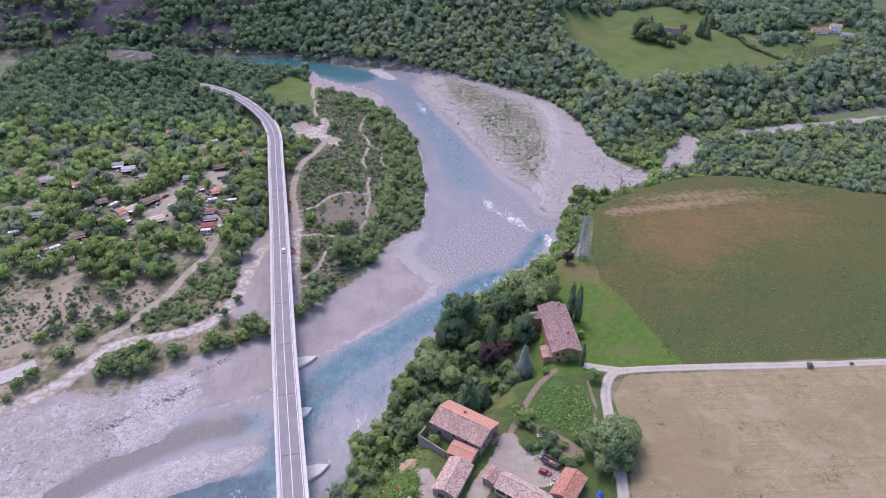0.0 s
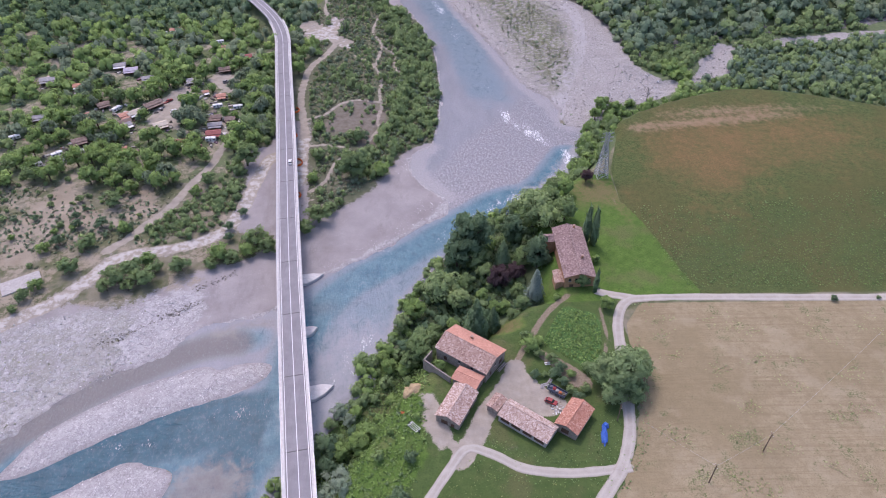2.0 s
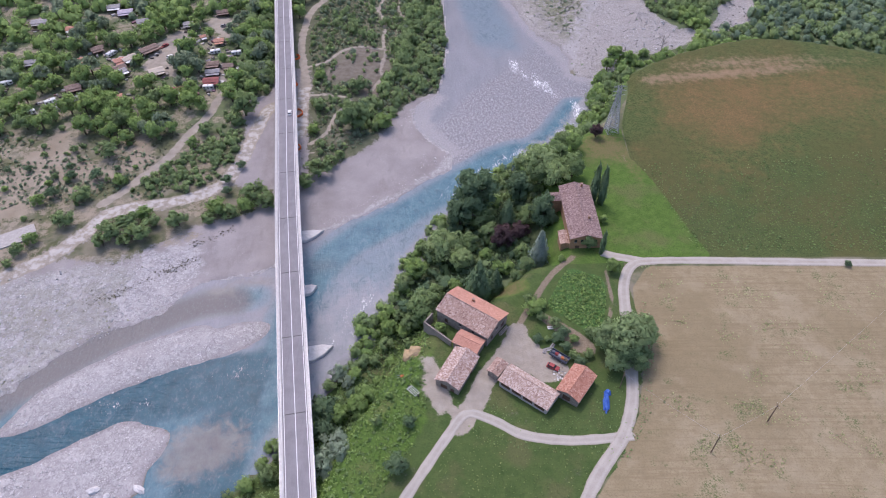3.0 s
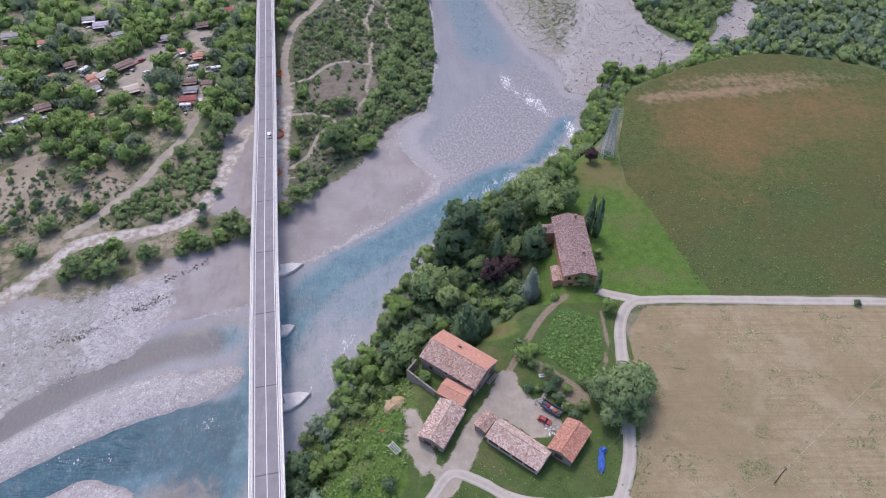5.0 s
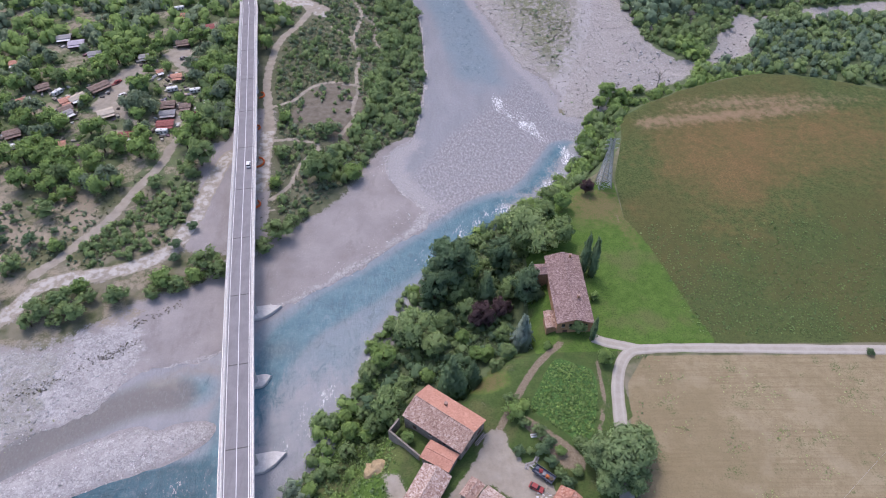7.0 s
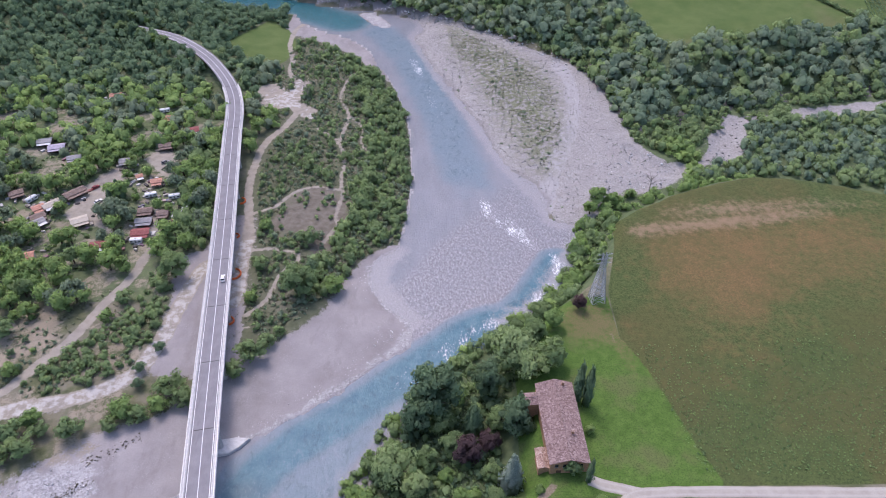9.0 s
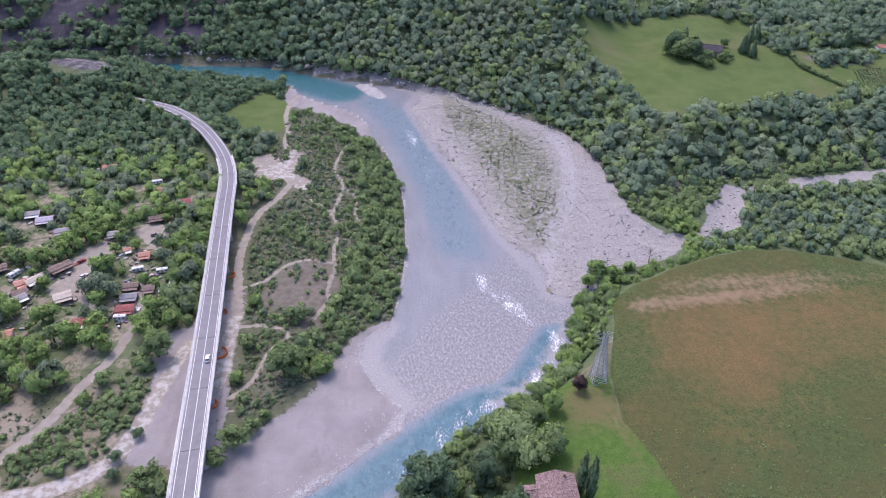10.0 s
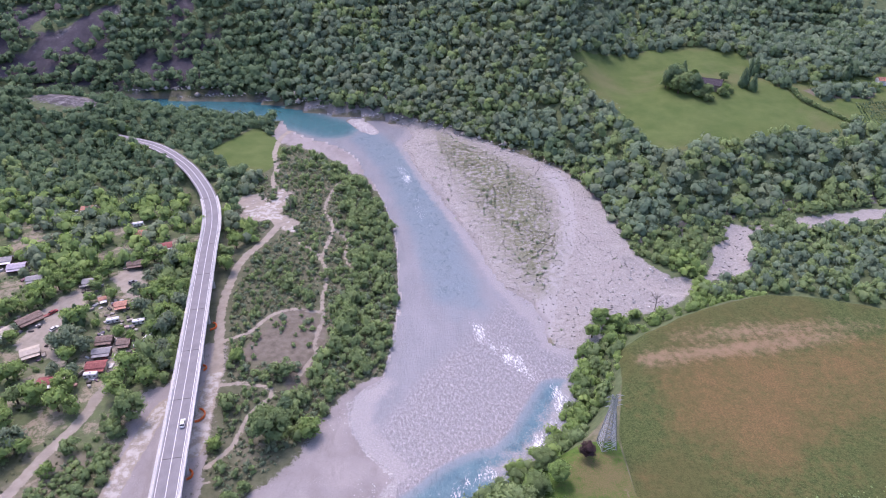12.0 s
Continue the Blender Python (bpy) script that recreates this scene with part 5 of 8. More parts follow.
# ---- camp site cabins ----
def cabin(x, y, ang, l, w, h, roof, walls, label, porch=True):
    z = ground_at(x, y)
    t = thing("camp_cabin", pose(x, y, z, 0, 0, ang), label, "cabin", "camp cabins")
    body = bmesh.new()
    add_box(body, -l / 2, l / 2, -w / 2, w / 2, -0.8, h)
    part("body", body, walls, t)
    bm = bmesh.new()
    for s in (-1, 1):
        p = [(-l / 2 - 0.4, 0, h + 0.75), (l / 2 + 0.4, 0, h + 0.75), (l / 2 + 0.4, s * (w / 2 + 0.4), h - 0.05), (-l / 2 - 0.4, s * (w / 2 + 0.4), h - 0.05)]
        v = [bm.verts.new(q) for q in p] + [bm.verts.new((a, b, c - 0.1)) for a, b, c in p]
        for f in ((0, 1, 2, 3), (7, 6, 5, 4), (0, 4, 5, 1), (1, 5, 6, 2), (2, 6, 7, 3), (3, 7, 4, 0)):
            bm.faces.new([v[i] for i in f])
    bmesh.ops.recalc_face_normals(bm, faces=bm.faces[:])
    part("roof", bm, roof, t)
    part("door", box(-0.45, 0.45, -w / 2 - 0.04, -w / 2 + 0.02, 0, 2.0), SHUTTER, t)
    for wx in (-l / 3, l / 3):
        part("window", box(wx - 0.5, wx + 0.5, -w / 2 - 0.04, -w / 2 + 0.02, 0.9, 1.8), GLASS, t)
    if porch:
        aw = part("awning", box(-l / 2, l / 2, -w / 2 - 2.3, -w / 2 - 0.1, h - 0.45, h - 0.38, 0.01), WHITE if random.random() < 0.45 else roof, t)
        for wx in (-l / 2 + 0.1, l / 2 - 0.1):
            part("awning_post", box(wx - 0.04, wx + 0.04, -w / 2 - 2.2, -w / 2 - 2.12, -0.3, h - 0.45), WOOD, aw)
    return t


def caravan(x, y, ang, label, l=5.5):
    z = ground_at(x, y)
    t = thing("caravan", pose(x, y, z, 0, 0, ang), label, "caravan", "camp caravans")
    part("body", box(-l / 2, l / 2, -1.1, 1.1, 0.45, 2.5, 0.25), WHITE, t)
    part("roof_hatch", box(-0.4, 0.4, -0.3, 0.3, 2.5, 2.62, 0.04), GREY_SHEET, t)
    for wx in (-l / 3, l / 3):
        part("window", box(wx - 0.5, wx + 0.5, -1.13, -1.09, 1.3, 1.9), GLASS, t)
    part("door", box(-0.35, 0.35, -1.13, -1.09, 0.5, 2.2), GREY_SHEET, t)
    for s in (-1, 1):
        bm = bmesh.new()
        add_bar(bm, (0.3, s * 1.0, 0.33), (0.3, s * 0.75, 0.33), 0.33, 0.33, 14)
        part("wheel", bm, DARK_RUBBER, t)
    part("drawbar", box(l / 2, l / 2 + 1.0, -0.06, 0.06, 0.4, 0.5), STEEL, t)
    return t

# ---- things about the farm ----
BLUE_TARP = worn("blue_tarp", (0.015, 0.07, 0.36), (0.09, 0.21, 0.60), 0.7, 0.5, 0.5)
STRAW = worn("straw", (0.34, 0.24, 0.13), (0.52, 0.40, 0.24), 0.5, 0.95, 0.8, 0.12)
BLUE_STEEL = worn("blue_grey_steel", (0.075, 0.085, 0.115), (0.15, 0.17, 0.22), 0.8, 0.6)
RED_PAINT = worn("red_paint", (0.28, 0.04, 0.045), (0.4, 0.08, 0.075), 0.6, 0.5)
RUST = worn("rusty_orange", (0.4, 0.11, 0.04), (0.58, 0.2, 0.08), 0.4, 0.8)


def lump(name, mat, rx, ry, rz, seed, rough=0.25, cuts=3, parent=None, label=""):
    bm = bmesh.new()
    bmesh.ops.create_icosphere(bm, subdivisions=cuts, radius=1)
    for v in bm.verts:
        d = 1 + rough * (noise.noise(v.co * 1.7 + Vector((seed, 0, 0))) + 0.5 * noise.noise(v.co * 4 + Vector((0, seed, 0))))
        v.co = Vector((v.co.x * rx * d, v.co.y * ry * d, max(v.co.z, -0.2) * rz * d))
    return part(name, bm, mat, parent, label)


def heap(x, y):
    t = thing("straw_heap", pose(x, y, ground_at(x, y)), "loose heap of pale straw and branches", "heap")
    lump("mound", STRAW, 4.0, 3.4, 2.1, 4, 0.4, 3, t)
    bm = bmesh.new()
    r = random.Random(4)
    for k in range(70):
        a, d = r.uniform(0, math.tau), r.uniform(0.5, 3.4)
        c = Vector((d * math.cos(a), d * math.sin(a), max(0.1, 1.4 * (1 - d / 3.4)) + 0.2))
        u = Vector((r.uniform(-1, 1), r.uniform(-1, 1), r.uniform(-0.2, 0.3))).normalized()
        add_bar(bm, c - u * 0.7, c + u * 0.7, 0.05, 0.03, 4)
    part("branches", bm, STRAW, t)


def lane(key, label, width, lift):
    """A dirt lane as a ribbon with an uneven edge, lying on the ground."""
    p = curve(L[key], False, 3)
    d = np.gradient(p, axis=0)
    d /= np.linalg.norm(d, axis=1)[:, None]
    side = np.stack([d[:, 1], -d[:, 0]], 1)
    f = np.array([-1, -0.8, -0.5, -0.2, 0.2, 0.5, 0.8, 1.0])
    wob_ = 1 + 0.3 * (fbm(p[:, 0], p[:, 1], 4, 91) - 0.5)
    q = p[:, None] + side[:, None] * (f[None, :, None] * (width * wob_)[:, None, None])
    z = ground_z(q[..., 0], q[..., 1]) + lift
    z[:, (0, -1)] -= lift + 0.06
    n, m = q.shape[:2]
    i = (np.arange(n - 1)[:, None] * m + np.arange(m - 1)[None]).ravel()
    me = mesh_from("farm_lane", np.concatenate([q, z[..., None]], 2).reshape(-1, 3), np.stack([i, i + 1, i + m + 1, i + m], 1))
    me.polygons.foreach_set("use_smooth", np.ones(len(i), bool))
    for name, row in (("rut", np.array([0, 0, 1, 0, 0, 1, 0, 0])), ("edge", np.array([1.3, 0.6, 0, 0, 0, 0, 0.6, 1.3]))):
        at = me.attributes.new(name, "FLOAT", "POINT")
        at.data.foreach_set("value", np.tile(row, n).astype(np.float32))
    ob = part_from("farm_lane", me, LANE_DIRT)
    tagged(ob, label, "lane", kind="structure")


lane("lane_a", "pale dirt lane between the fields", 2.1, 0.14)
lane("lane_b", "pale dirt lane curving past the farm sheds", 1.75, 0.11)
lane("lane_f", "short dirt drive to the brick farmhouse", 2.2, 0.12)
heap(-9.0, 136.0)
for x, y, rx, ry, rz, a, sd in ((-103.8, 93.5, 2.3, 1.2, 0.8, 20, 3), (-90.6, 94.2, 2.0, 1.1, 0.8, -25, 7), (-99.5, 92.0, 1.0, 0.9, 0.6, 50, 11)):
    bo = thing("boulder", pose(x, y, ground_at(x, y) + 0.1, 0, 0, a), "large pale boulder on the gravel bar", "boulder", "boulders on the bar")
    lump("rock", CONCRETE_PALE, rx, ry, rz, sd, 0.35, 3, bo)


def bare_tree(x, y, h):
    r = random.Random(5)
    t = thing("bare_tree", pose(x, y, ground_at(x, y)), "leafless grey tree beside the gravel bar", "tree")
    part("trunk", trunk_bare(h, r, 0), BARK_GREY, t)
    for k in range(9):
        part("branch", trunk_bare(h, r, k + 1), BARK_GREY, t)


def trunk_bare(h, r, k):
    bm = bmesh.new()
    if k == 0:
        add_bar(bm, (0, 0, -0.6), (0.2, 0.1, h * 0.5), 0.26, 0.16)
        add_bar(bm, (0.2, 0.1, h * 0.5), (0.0, 0.3, h), 0.16, 0.05)
        return bm
    a, z = k * 2.4, h * r.uniform(0.35, 0.75)
    tip = Vector((0.34 * h * math.cos(a), 0.34 * h * math.sin(a), z + 0.32 * h))
    base = Vector((0.1, 0.1, z))
    add_bar(bm, base, tip, 0.1, 0.04, 5)
    for q in range(5):
        b = base.lerp(tip, r.uniform(0.35, 0.95))
        add_bar(bm, b, b + Vector((r.uniform(-1, 1), r.uniform(-1, 1), r.uniform(0.3, 1.1))) * 0.13 * h, 0.045, 0.02, 4)
    return bm


BARK_GREY = worn("grey_bark", (0.2, 0.175, 0.15), (0.34, 0.31, 0.275), 0.4, 0.95, 0.4)
bare_tree(121, 350, 9.5)
bare_tree(-66, 452, 9.0)

# woodpile under a blue sheet
tarp = thing("tarp_pile", pose(50.0, 116.6, ground_at(50, 116.6), 0, 0, 82), "long woodpile under a bright blue sheet", "tarpaulin")
lump("sheet", BLUE_TARP, 4.0, 0.95, 1.1, 9, 0.35, 4, tarp)
hd = lump("sheet_end", BLUE_TARP, 1.1, 1.0, 1.3, 12, 0.3, 3, tarp)
hd.location = (3.3, -0.5, 0)
lg = bmesh.new()
for k in range(7):
    add_bar(lg, (-3.2 + k * 1.0, -0.9, 0.15), (-3.2 + k * 1.0, 0.9, 0.15), 0.14, 0.13, 6)
part("logs", lg, WOOD, tarp)


def wheel(parent, x, y, r, w=0.26):
    bm = bmesh.new()
    add_bar(bm, (x, y - w / 2, r), (x, y + w / 2, r), r, r, 14)
    t = part("wheel", bm, DARK_RUBBER, parent)
    h = bmesh.new()
    add_bar(h, (x, y - w / 2 - 0.02, r), (x, y + w / 2 + 0.02, r), r * 0.5, r * 0.5, 10)
    part("rim", h, STEEL, t)


def trailer(x, y, ang):
    t = thing("tipping_trailer", pose(x, y, ground_at(x, y) + 0.05, 0, 0, ang), "blue-grey farm trailer loaded with scrap", "trailer")
    part("bed", box(-3.2, 3.2, -1.25, 1.25, 0.85, 1.0, 0.02), BLUE_STEEL, t)
    for nm, a in (("side_board", (-3.2, 3.2, -1.25, -1.17, 1.0, 1.75)), ("side_board", (-3.2, 3.2, 1.17, 1.25, 1.0, 1.75)), ("end_board", (3.12, 3.2, -1.17, 1.17, 1.0, 1.75)), ("end_board", (-3.2, -3.12, -1.17, 1.17, 1.0, 1.75))):
        part(nm, box(*a), BLUE_STEEL, t)
    for k in range(5):
        q = lump("scrap", (BLUE_STEEL, RED_PAINT, GREY_SHEET, RUST, WOOD)[k], 0.7, 0.6, 0.5, k, 0.5, 2, t)
        q.location = (-2.3 + 1.15 * k, random.uniform(-0.3, 0.3), 1.25)
    for wx in (-1.6, 1.6):
        for wy in (-1.05, 1.05):
            wheel(t, wx, wy, 0.45)
    part("drawbar", box(-4.8, -3.2, -0.08, 0.08, 0.7, 0.82), STEEL, t)


trailer(37.6, 133.2, -38)


def car(x, y, z, ang, paint, label, name="car", group=""):
    """Body, cabin glass, wheels, lights and bumpers."""
    t = thing(name, pose(x, y, z, 0, 0, ang), label, "car", group)
    bm = bmesh.new()
    prof = [(-2.1, 0.35), (-2.12, 0.75), (-1.95, 0.92), (-0.95, 0.98), (0.95, 0.98), (2.0, 0.86), (2.12, 0.6), (2.1, 0.35)]
    a = [bm.verts.new((px, -0.86, pz)) for px, pz in prof]
    b = [bm.verts.new((px, 0.86, pz)) for px, pz in prof]
    bm.faces.new(a)
    bm.faces.new(b[::-1])
    for k in range(len(prof)):
        bm.faces.new((a[k], b[k], b[(k + 1) % len(prof)], a[(k + 1) % len(prof)]))
    bmesh.ops.recalc_face_normals(bm, faces=bm.faces[:])
    bmesh.ops.bevel(bm, geom=bm.edges[:], offset=0.05, segments=1, affect="EDGES")
    part("body", bm, paint, t)
    bm = bmesh.new()
    lo = [(-1.75, -0.8), (0.95, -0.8), (0.95, 0.8), (-1.75, 0.8)]
    hi = [(-1.35, -0.65), (0.25, -0.65), (0.25, 0.65), (-1.35, 0.65)]
    a = [bm.verts.new((px, py, 0.95)) for px, py in lo]
    b = [bm.verts.new((px, py, 1.42)) for px, py in hi]
    for k in range(4):
        bm.faces.new((a[k], a[(k + 1) % 4], b[(k + 1) % 4], b[k]))
    bm.faces.new(b)
    part("windows", bm, GLASS, t)
    part("roof", box(-1.38, 0.28, -0.68, 0.68, 1.40, 1.47, 0.03), paint, t)
    for wx in (-1.3, 1.35):
        for wy in (-0.8, 0.8):
            wheel(t, wx, wy, 0.32, 0.2)
    for wy in (-0.6, 0.6):
        part("headlight", box(2.02, 2.13, wy - 0.16, wy + 0.16, 0.62, 0.76, 0.02), WHITE, t)
        part("tail_light", box(-2.14, -2.05, wy - 0.14, wy + 0.14, 0.66, 0.82, 0.02), RED_PAINT, t)
    return t


car(35.2, 129.6, ground_at(35.2, 129.6) + 0.02, -30, RED_PAINT, "old dark red car parked in the farmyard")
cx_, cy_, cr_ = on_axis(np.interp(273.5, AXIS[:, 1], ARC), 1.75)
car(cx_, cy_, DECK_Z + 0.02, cr_ + 90, WHITE, "white car driving over the bridge")
for k, (x, y, a) in enumerate(((34.5, 136.9, 20), (36.0, 138.2, 60), (36, 145.6, 10), (33.2, 136.2, 70))):
    sh = thing("scrap_panel", pose(x, y, ground_at(x, y) + 0.15, 4, 6, a), "pale sheet of scrap lying in the yard" if k == 2 else "grey sheet of scrap lying beside the trailer", "scrap", "yard scrap")
    part("sheet", box(-1.0, 1.0, -0.6, 0.6, 0, 0.1, 0.02), WHITE if k == 2 else GREY_SHEET, sh)
    part("batten", box(-0.9, 0.9, -0.06, 0.06, 0.1, 0.18), WOOD, sh)
rub = thing("rubble_heap", pose(37.2, 126.2, ground_at(37.2, 126.2)), "low heap of pale rubble beside the tiled barn", "rubble")
rr = random.Random(8)
for k in range(26):
    q = lump("block", (CONCRETE_PALE, WHITE, PLASTER, STONE_WALL)[k % 4], rr.uniform(0.2, 0.6), rr.uniform(0.2, 0.45), rr.uniform(0.2, 0.4), k, 0.5, 1, rub)
    q.location = (rr.gauss(0, 1.3), rr.gauss(0, 1.5), 0.15)
plk = thing("plank_stack", pose(20.2, 144.8, ground_at(20.2, 144.8), 0, 0, 52), "stack of pale weathered planks against the house", "planks")
for k in range(7):
    part("plank", box(-2.4 + 0.2 * (k % 3), 2.3 + 0.15 * (k % 2), -0.7 + 0.2 * k, -0.53 + 0.2 * k, 0.1 + 0.08 * (k % 3), 0.18 + 0.08 * (k % 3)), PLASTER if k % 2 else WOOD, plk)
cultivator = thing("cultivator", pose(-13.2, 127.0, ground_at(-13.2, 127), 0, 0, 20), "small rusty orange garden cultivator in the grass", "machine")
part("engine", box(-0.6, 0.6, -0.45, 0.45, 0.4, 1.0, 0.1), RUST, cultivator)
wheel(cultivator, 0.3, 0.5, 0.4)
wheel(cultivator, 0.3, -0.5, 0.4)
hb = bmesh.new()
add_bar(hb, (-0.5, 0.3, 0.8), (-1.6, 0.4, 1.2), 0.05)
add_bar(hb, (-0.5, -0.3, 0.8), (-1.6, -0.4, 1.2), 0.05)
part("handlebar", hb, STEEL, cultivator)
harrow = thing("harrow", pose(-9.4, 120.8, ground_at(-9.4, 120.8), 0, 0, -45), "old white metal harrow frame in tall grass", "machine")
for k in range(4):
    part("beam", box(-2.0, 2.0, -0.9 + 0.6 * k, -0.78 + 0.6 * k, 0.5, 0.64), WHITE, harrow)
for k in (-1.8, 1.8):
    part("side_beam", box(k - 0.08, k + 0.08, -0.95, 1.05, 0.35, 0.5), WHITE, harrow)
wheel(harrow, 2.3, 0, 0.5)
wheel(harrow, -2.3, 0.2, 0.4)


# ---- poles, wires and the lattice mast ----
def utility_pole(x, y, h=9.0, arm=90):
    z = ground_at(x, y)
    t = thing("utility_pole", pose(x, y, z, 0, 0, arm), "weathered wooden power pole with crossarm", "utility pole", "power line poles")
    bm = bmesh.new()
    add_bar(bm, (0, 0, -0.8), (0, 0, h), 0.2, 0.13, 8)
    part("pole", bm, WOOD, t)
    ca = part("crossarm", box(-0.9, 0.9, -0.07, 0.07, h - 0.5, h - 0.36), WOOD, t)
    for k in (-0.8, 0, 0.8):
        ib = bmesh.new()
        add_bar(ib, (k, 0, h - 0.36), (k, 0, h - 0.12), 0.07, 0.04, 6)
        part("insulator", ib, WHITE, ca)
    return Vector((x, y, z + h - 0.1))


tops = [utility_pole(76.8, 99.2), utility_pole(96.0, 108.9), utility_pole(55.0, 121.6, 8.0)]


def wire(a, b, sag, r=0.02):
    bm = bmesh.new()
    n = 16
    p = [Vector(a).lerp(Vector(b), k / n) - Vector((0, 0, sag * 4 * (k / n) * (1 - k / n))) for k in range(n + 1)]
    for u, v in zip(p, p[1:]):
        add_bar(bm, u, v, r, r, 4)
    ob = part("overhead_wire", bm, STEEL)
    tagged(ob, "thin pale overhead power cable between poles", "cable", "overhead wires")


wire(tops[0], tops[2], 0.8)
wire(tops[0], tops[1], 0.5)
wire(tops[1], (150, 150, 24), 1.0)


def lattice_mast(x, y, h):
    z = ground_at(x, y)
    t = thing("lattice_mast", pose(x, y, z, 0, 0, 8), "galvanised steel lattice power mast by the field edge", "pylon")
    w = lambda k: 2.6 - 1.9 * min(1, k / (h * 0.8))
    n = 11
    lv = [h * (1 - (1 - k / n) ** 1.0) for k in range(n + 1)]
    cor = lambda k, i: Vector((w(lv[k]) * (1, 1, -1, -1)[i % 4], w(lv[k]) * (1, -1, -1, 1)[i % 4], lv[k]))
    knee = h * 0.8
    for i in range(4):
        sx, sy = (1, 1, -1, -1)[i], (1, -1, -1, 1)[i]
        bm = bmesh.new()
        add_bar(bm, (2.6 * sx, 2.6 * sy, 0), (0.7 * sx, 0.7 * sy, knee), 0.19, 0.16, 4)
        part("leg", bm, STEEL, t)
        bm = bmesh.new()
        add_bar(bm, (0.7 * sx, 0.7 * sy, knee), (0.7 * sx, 0.7 * sy, h), 0.15, 0.13, 4)
        part("upper_leg", bm, STEEL, t)
    for i in range(4):
        bm = bmesh.new()
        for k in range(n):
            add_bar(bm, cor(k, i), cor(k + 1, i + 1), 0.09, 0.09, 4)
            add_bar(bm, cor(k, i + 1), cor(k + 1, i), 0.09, 0.09, 4)
            add_bar(bm, cor(k, i), cor(k, i + 1), 0.08, 0.08, 4)
        part("bracing", bm, STEEL, t)
    for zz in (h * 0.8, h * 0.89, h * 0.98):
        bm = bmesh.new()
        for s in (-1, 1):
            add_bar(bm, (s * 0.6, 0, zz), (s * 3.0, 0, zz + 0.2), 0.13, 0.07, 4)
            add_bar(bm, (s * 0.6, 0, zz + 0.9), (s * 3.0, 0, zz + 0.2), 0.08, 0.06, 4)
        part("crossarm", bm, STEEL, t)


lattice_mast(76.4, 261.0, 23.4)

# orange nets round the pier feet on the dry bed
for x, y, a, r in ((-83.2, 341, 0, 2.6), (-79.0, 313, 20, 1.6), (-74.0, 286, 0, 3.4), (-69.4, 258.2, 10, 2.2)):
    z = ground_at(x, y)
    t = thing("safety_net", pose(x, y, z, 0, 0, a), "orange plastic safety net round a bridge pier", "net", "site nets")
    bm = bmesh.new()
    n = 10
    for k in range(n):
        a0, a1 = [math.radians(-80 + 160 * q / n) for q in (k, k + 1)]
        add_bar(bm, (r * math.cos(a0), r * math.sin(a0), 0.5), (r * math.cos(a1), r * math.sin(a1), 0.5), 0.35, 0.35, 5)
        add_bar(bm, (r * math.cos(a0), r * math.sin(a0), 1.0), (r * math.cos(a1), r * math.sin(a1), 0.95), 0.2, 0.2, 5)
    part("net", bm, ORANGE_NET, t)
    for k in (0, 5, 10):
        a0 = math.radians(-80 + 16 * k)
        pb = bmesh.new()
        add_bar(pb, (r * math.cos(a0), r * math.sin(a0), -0.3), (r * math.cos(a0), r * math.sin(a0), 1.3), 0.05)
        part("stake", pb, STEEL, t)

# concrete platform in the camp meadow
slab_ = thing("concrete_platform", pose(-172.5, 197.5, ground_at(-172, 197), 0, 0, 33), "weathered concrete platform on the sandy bank", "platform")
part("slab", box(-7.5, 7.5, -4.2, 4.2, -0.8, 0.5, 0.05), PLASTER, slab_)
part("kerb", box(-7.7, 7.7, -4.5, -4.2, -0.8, 0.6, 0.03), CONCRETE, slab_)

# ---- camp site ----
R_, G_, B_, E_, P_, O_ = RED_SHEET, GREY_SHEET, BROWN_SHEET, BEIGE_SHEET, PURPLE_SHEET, TILE_NEW
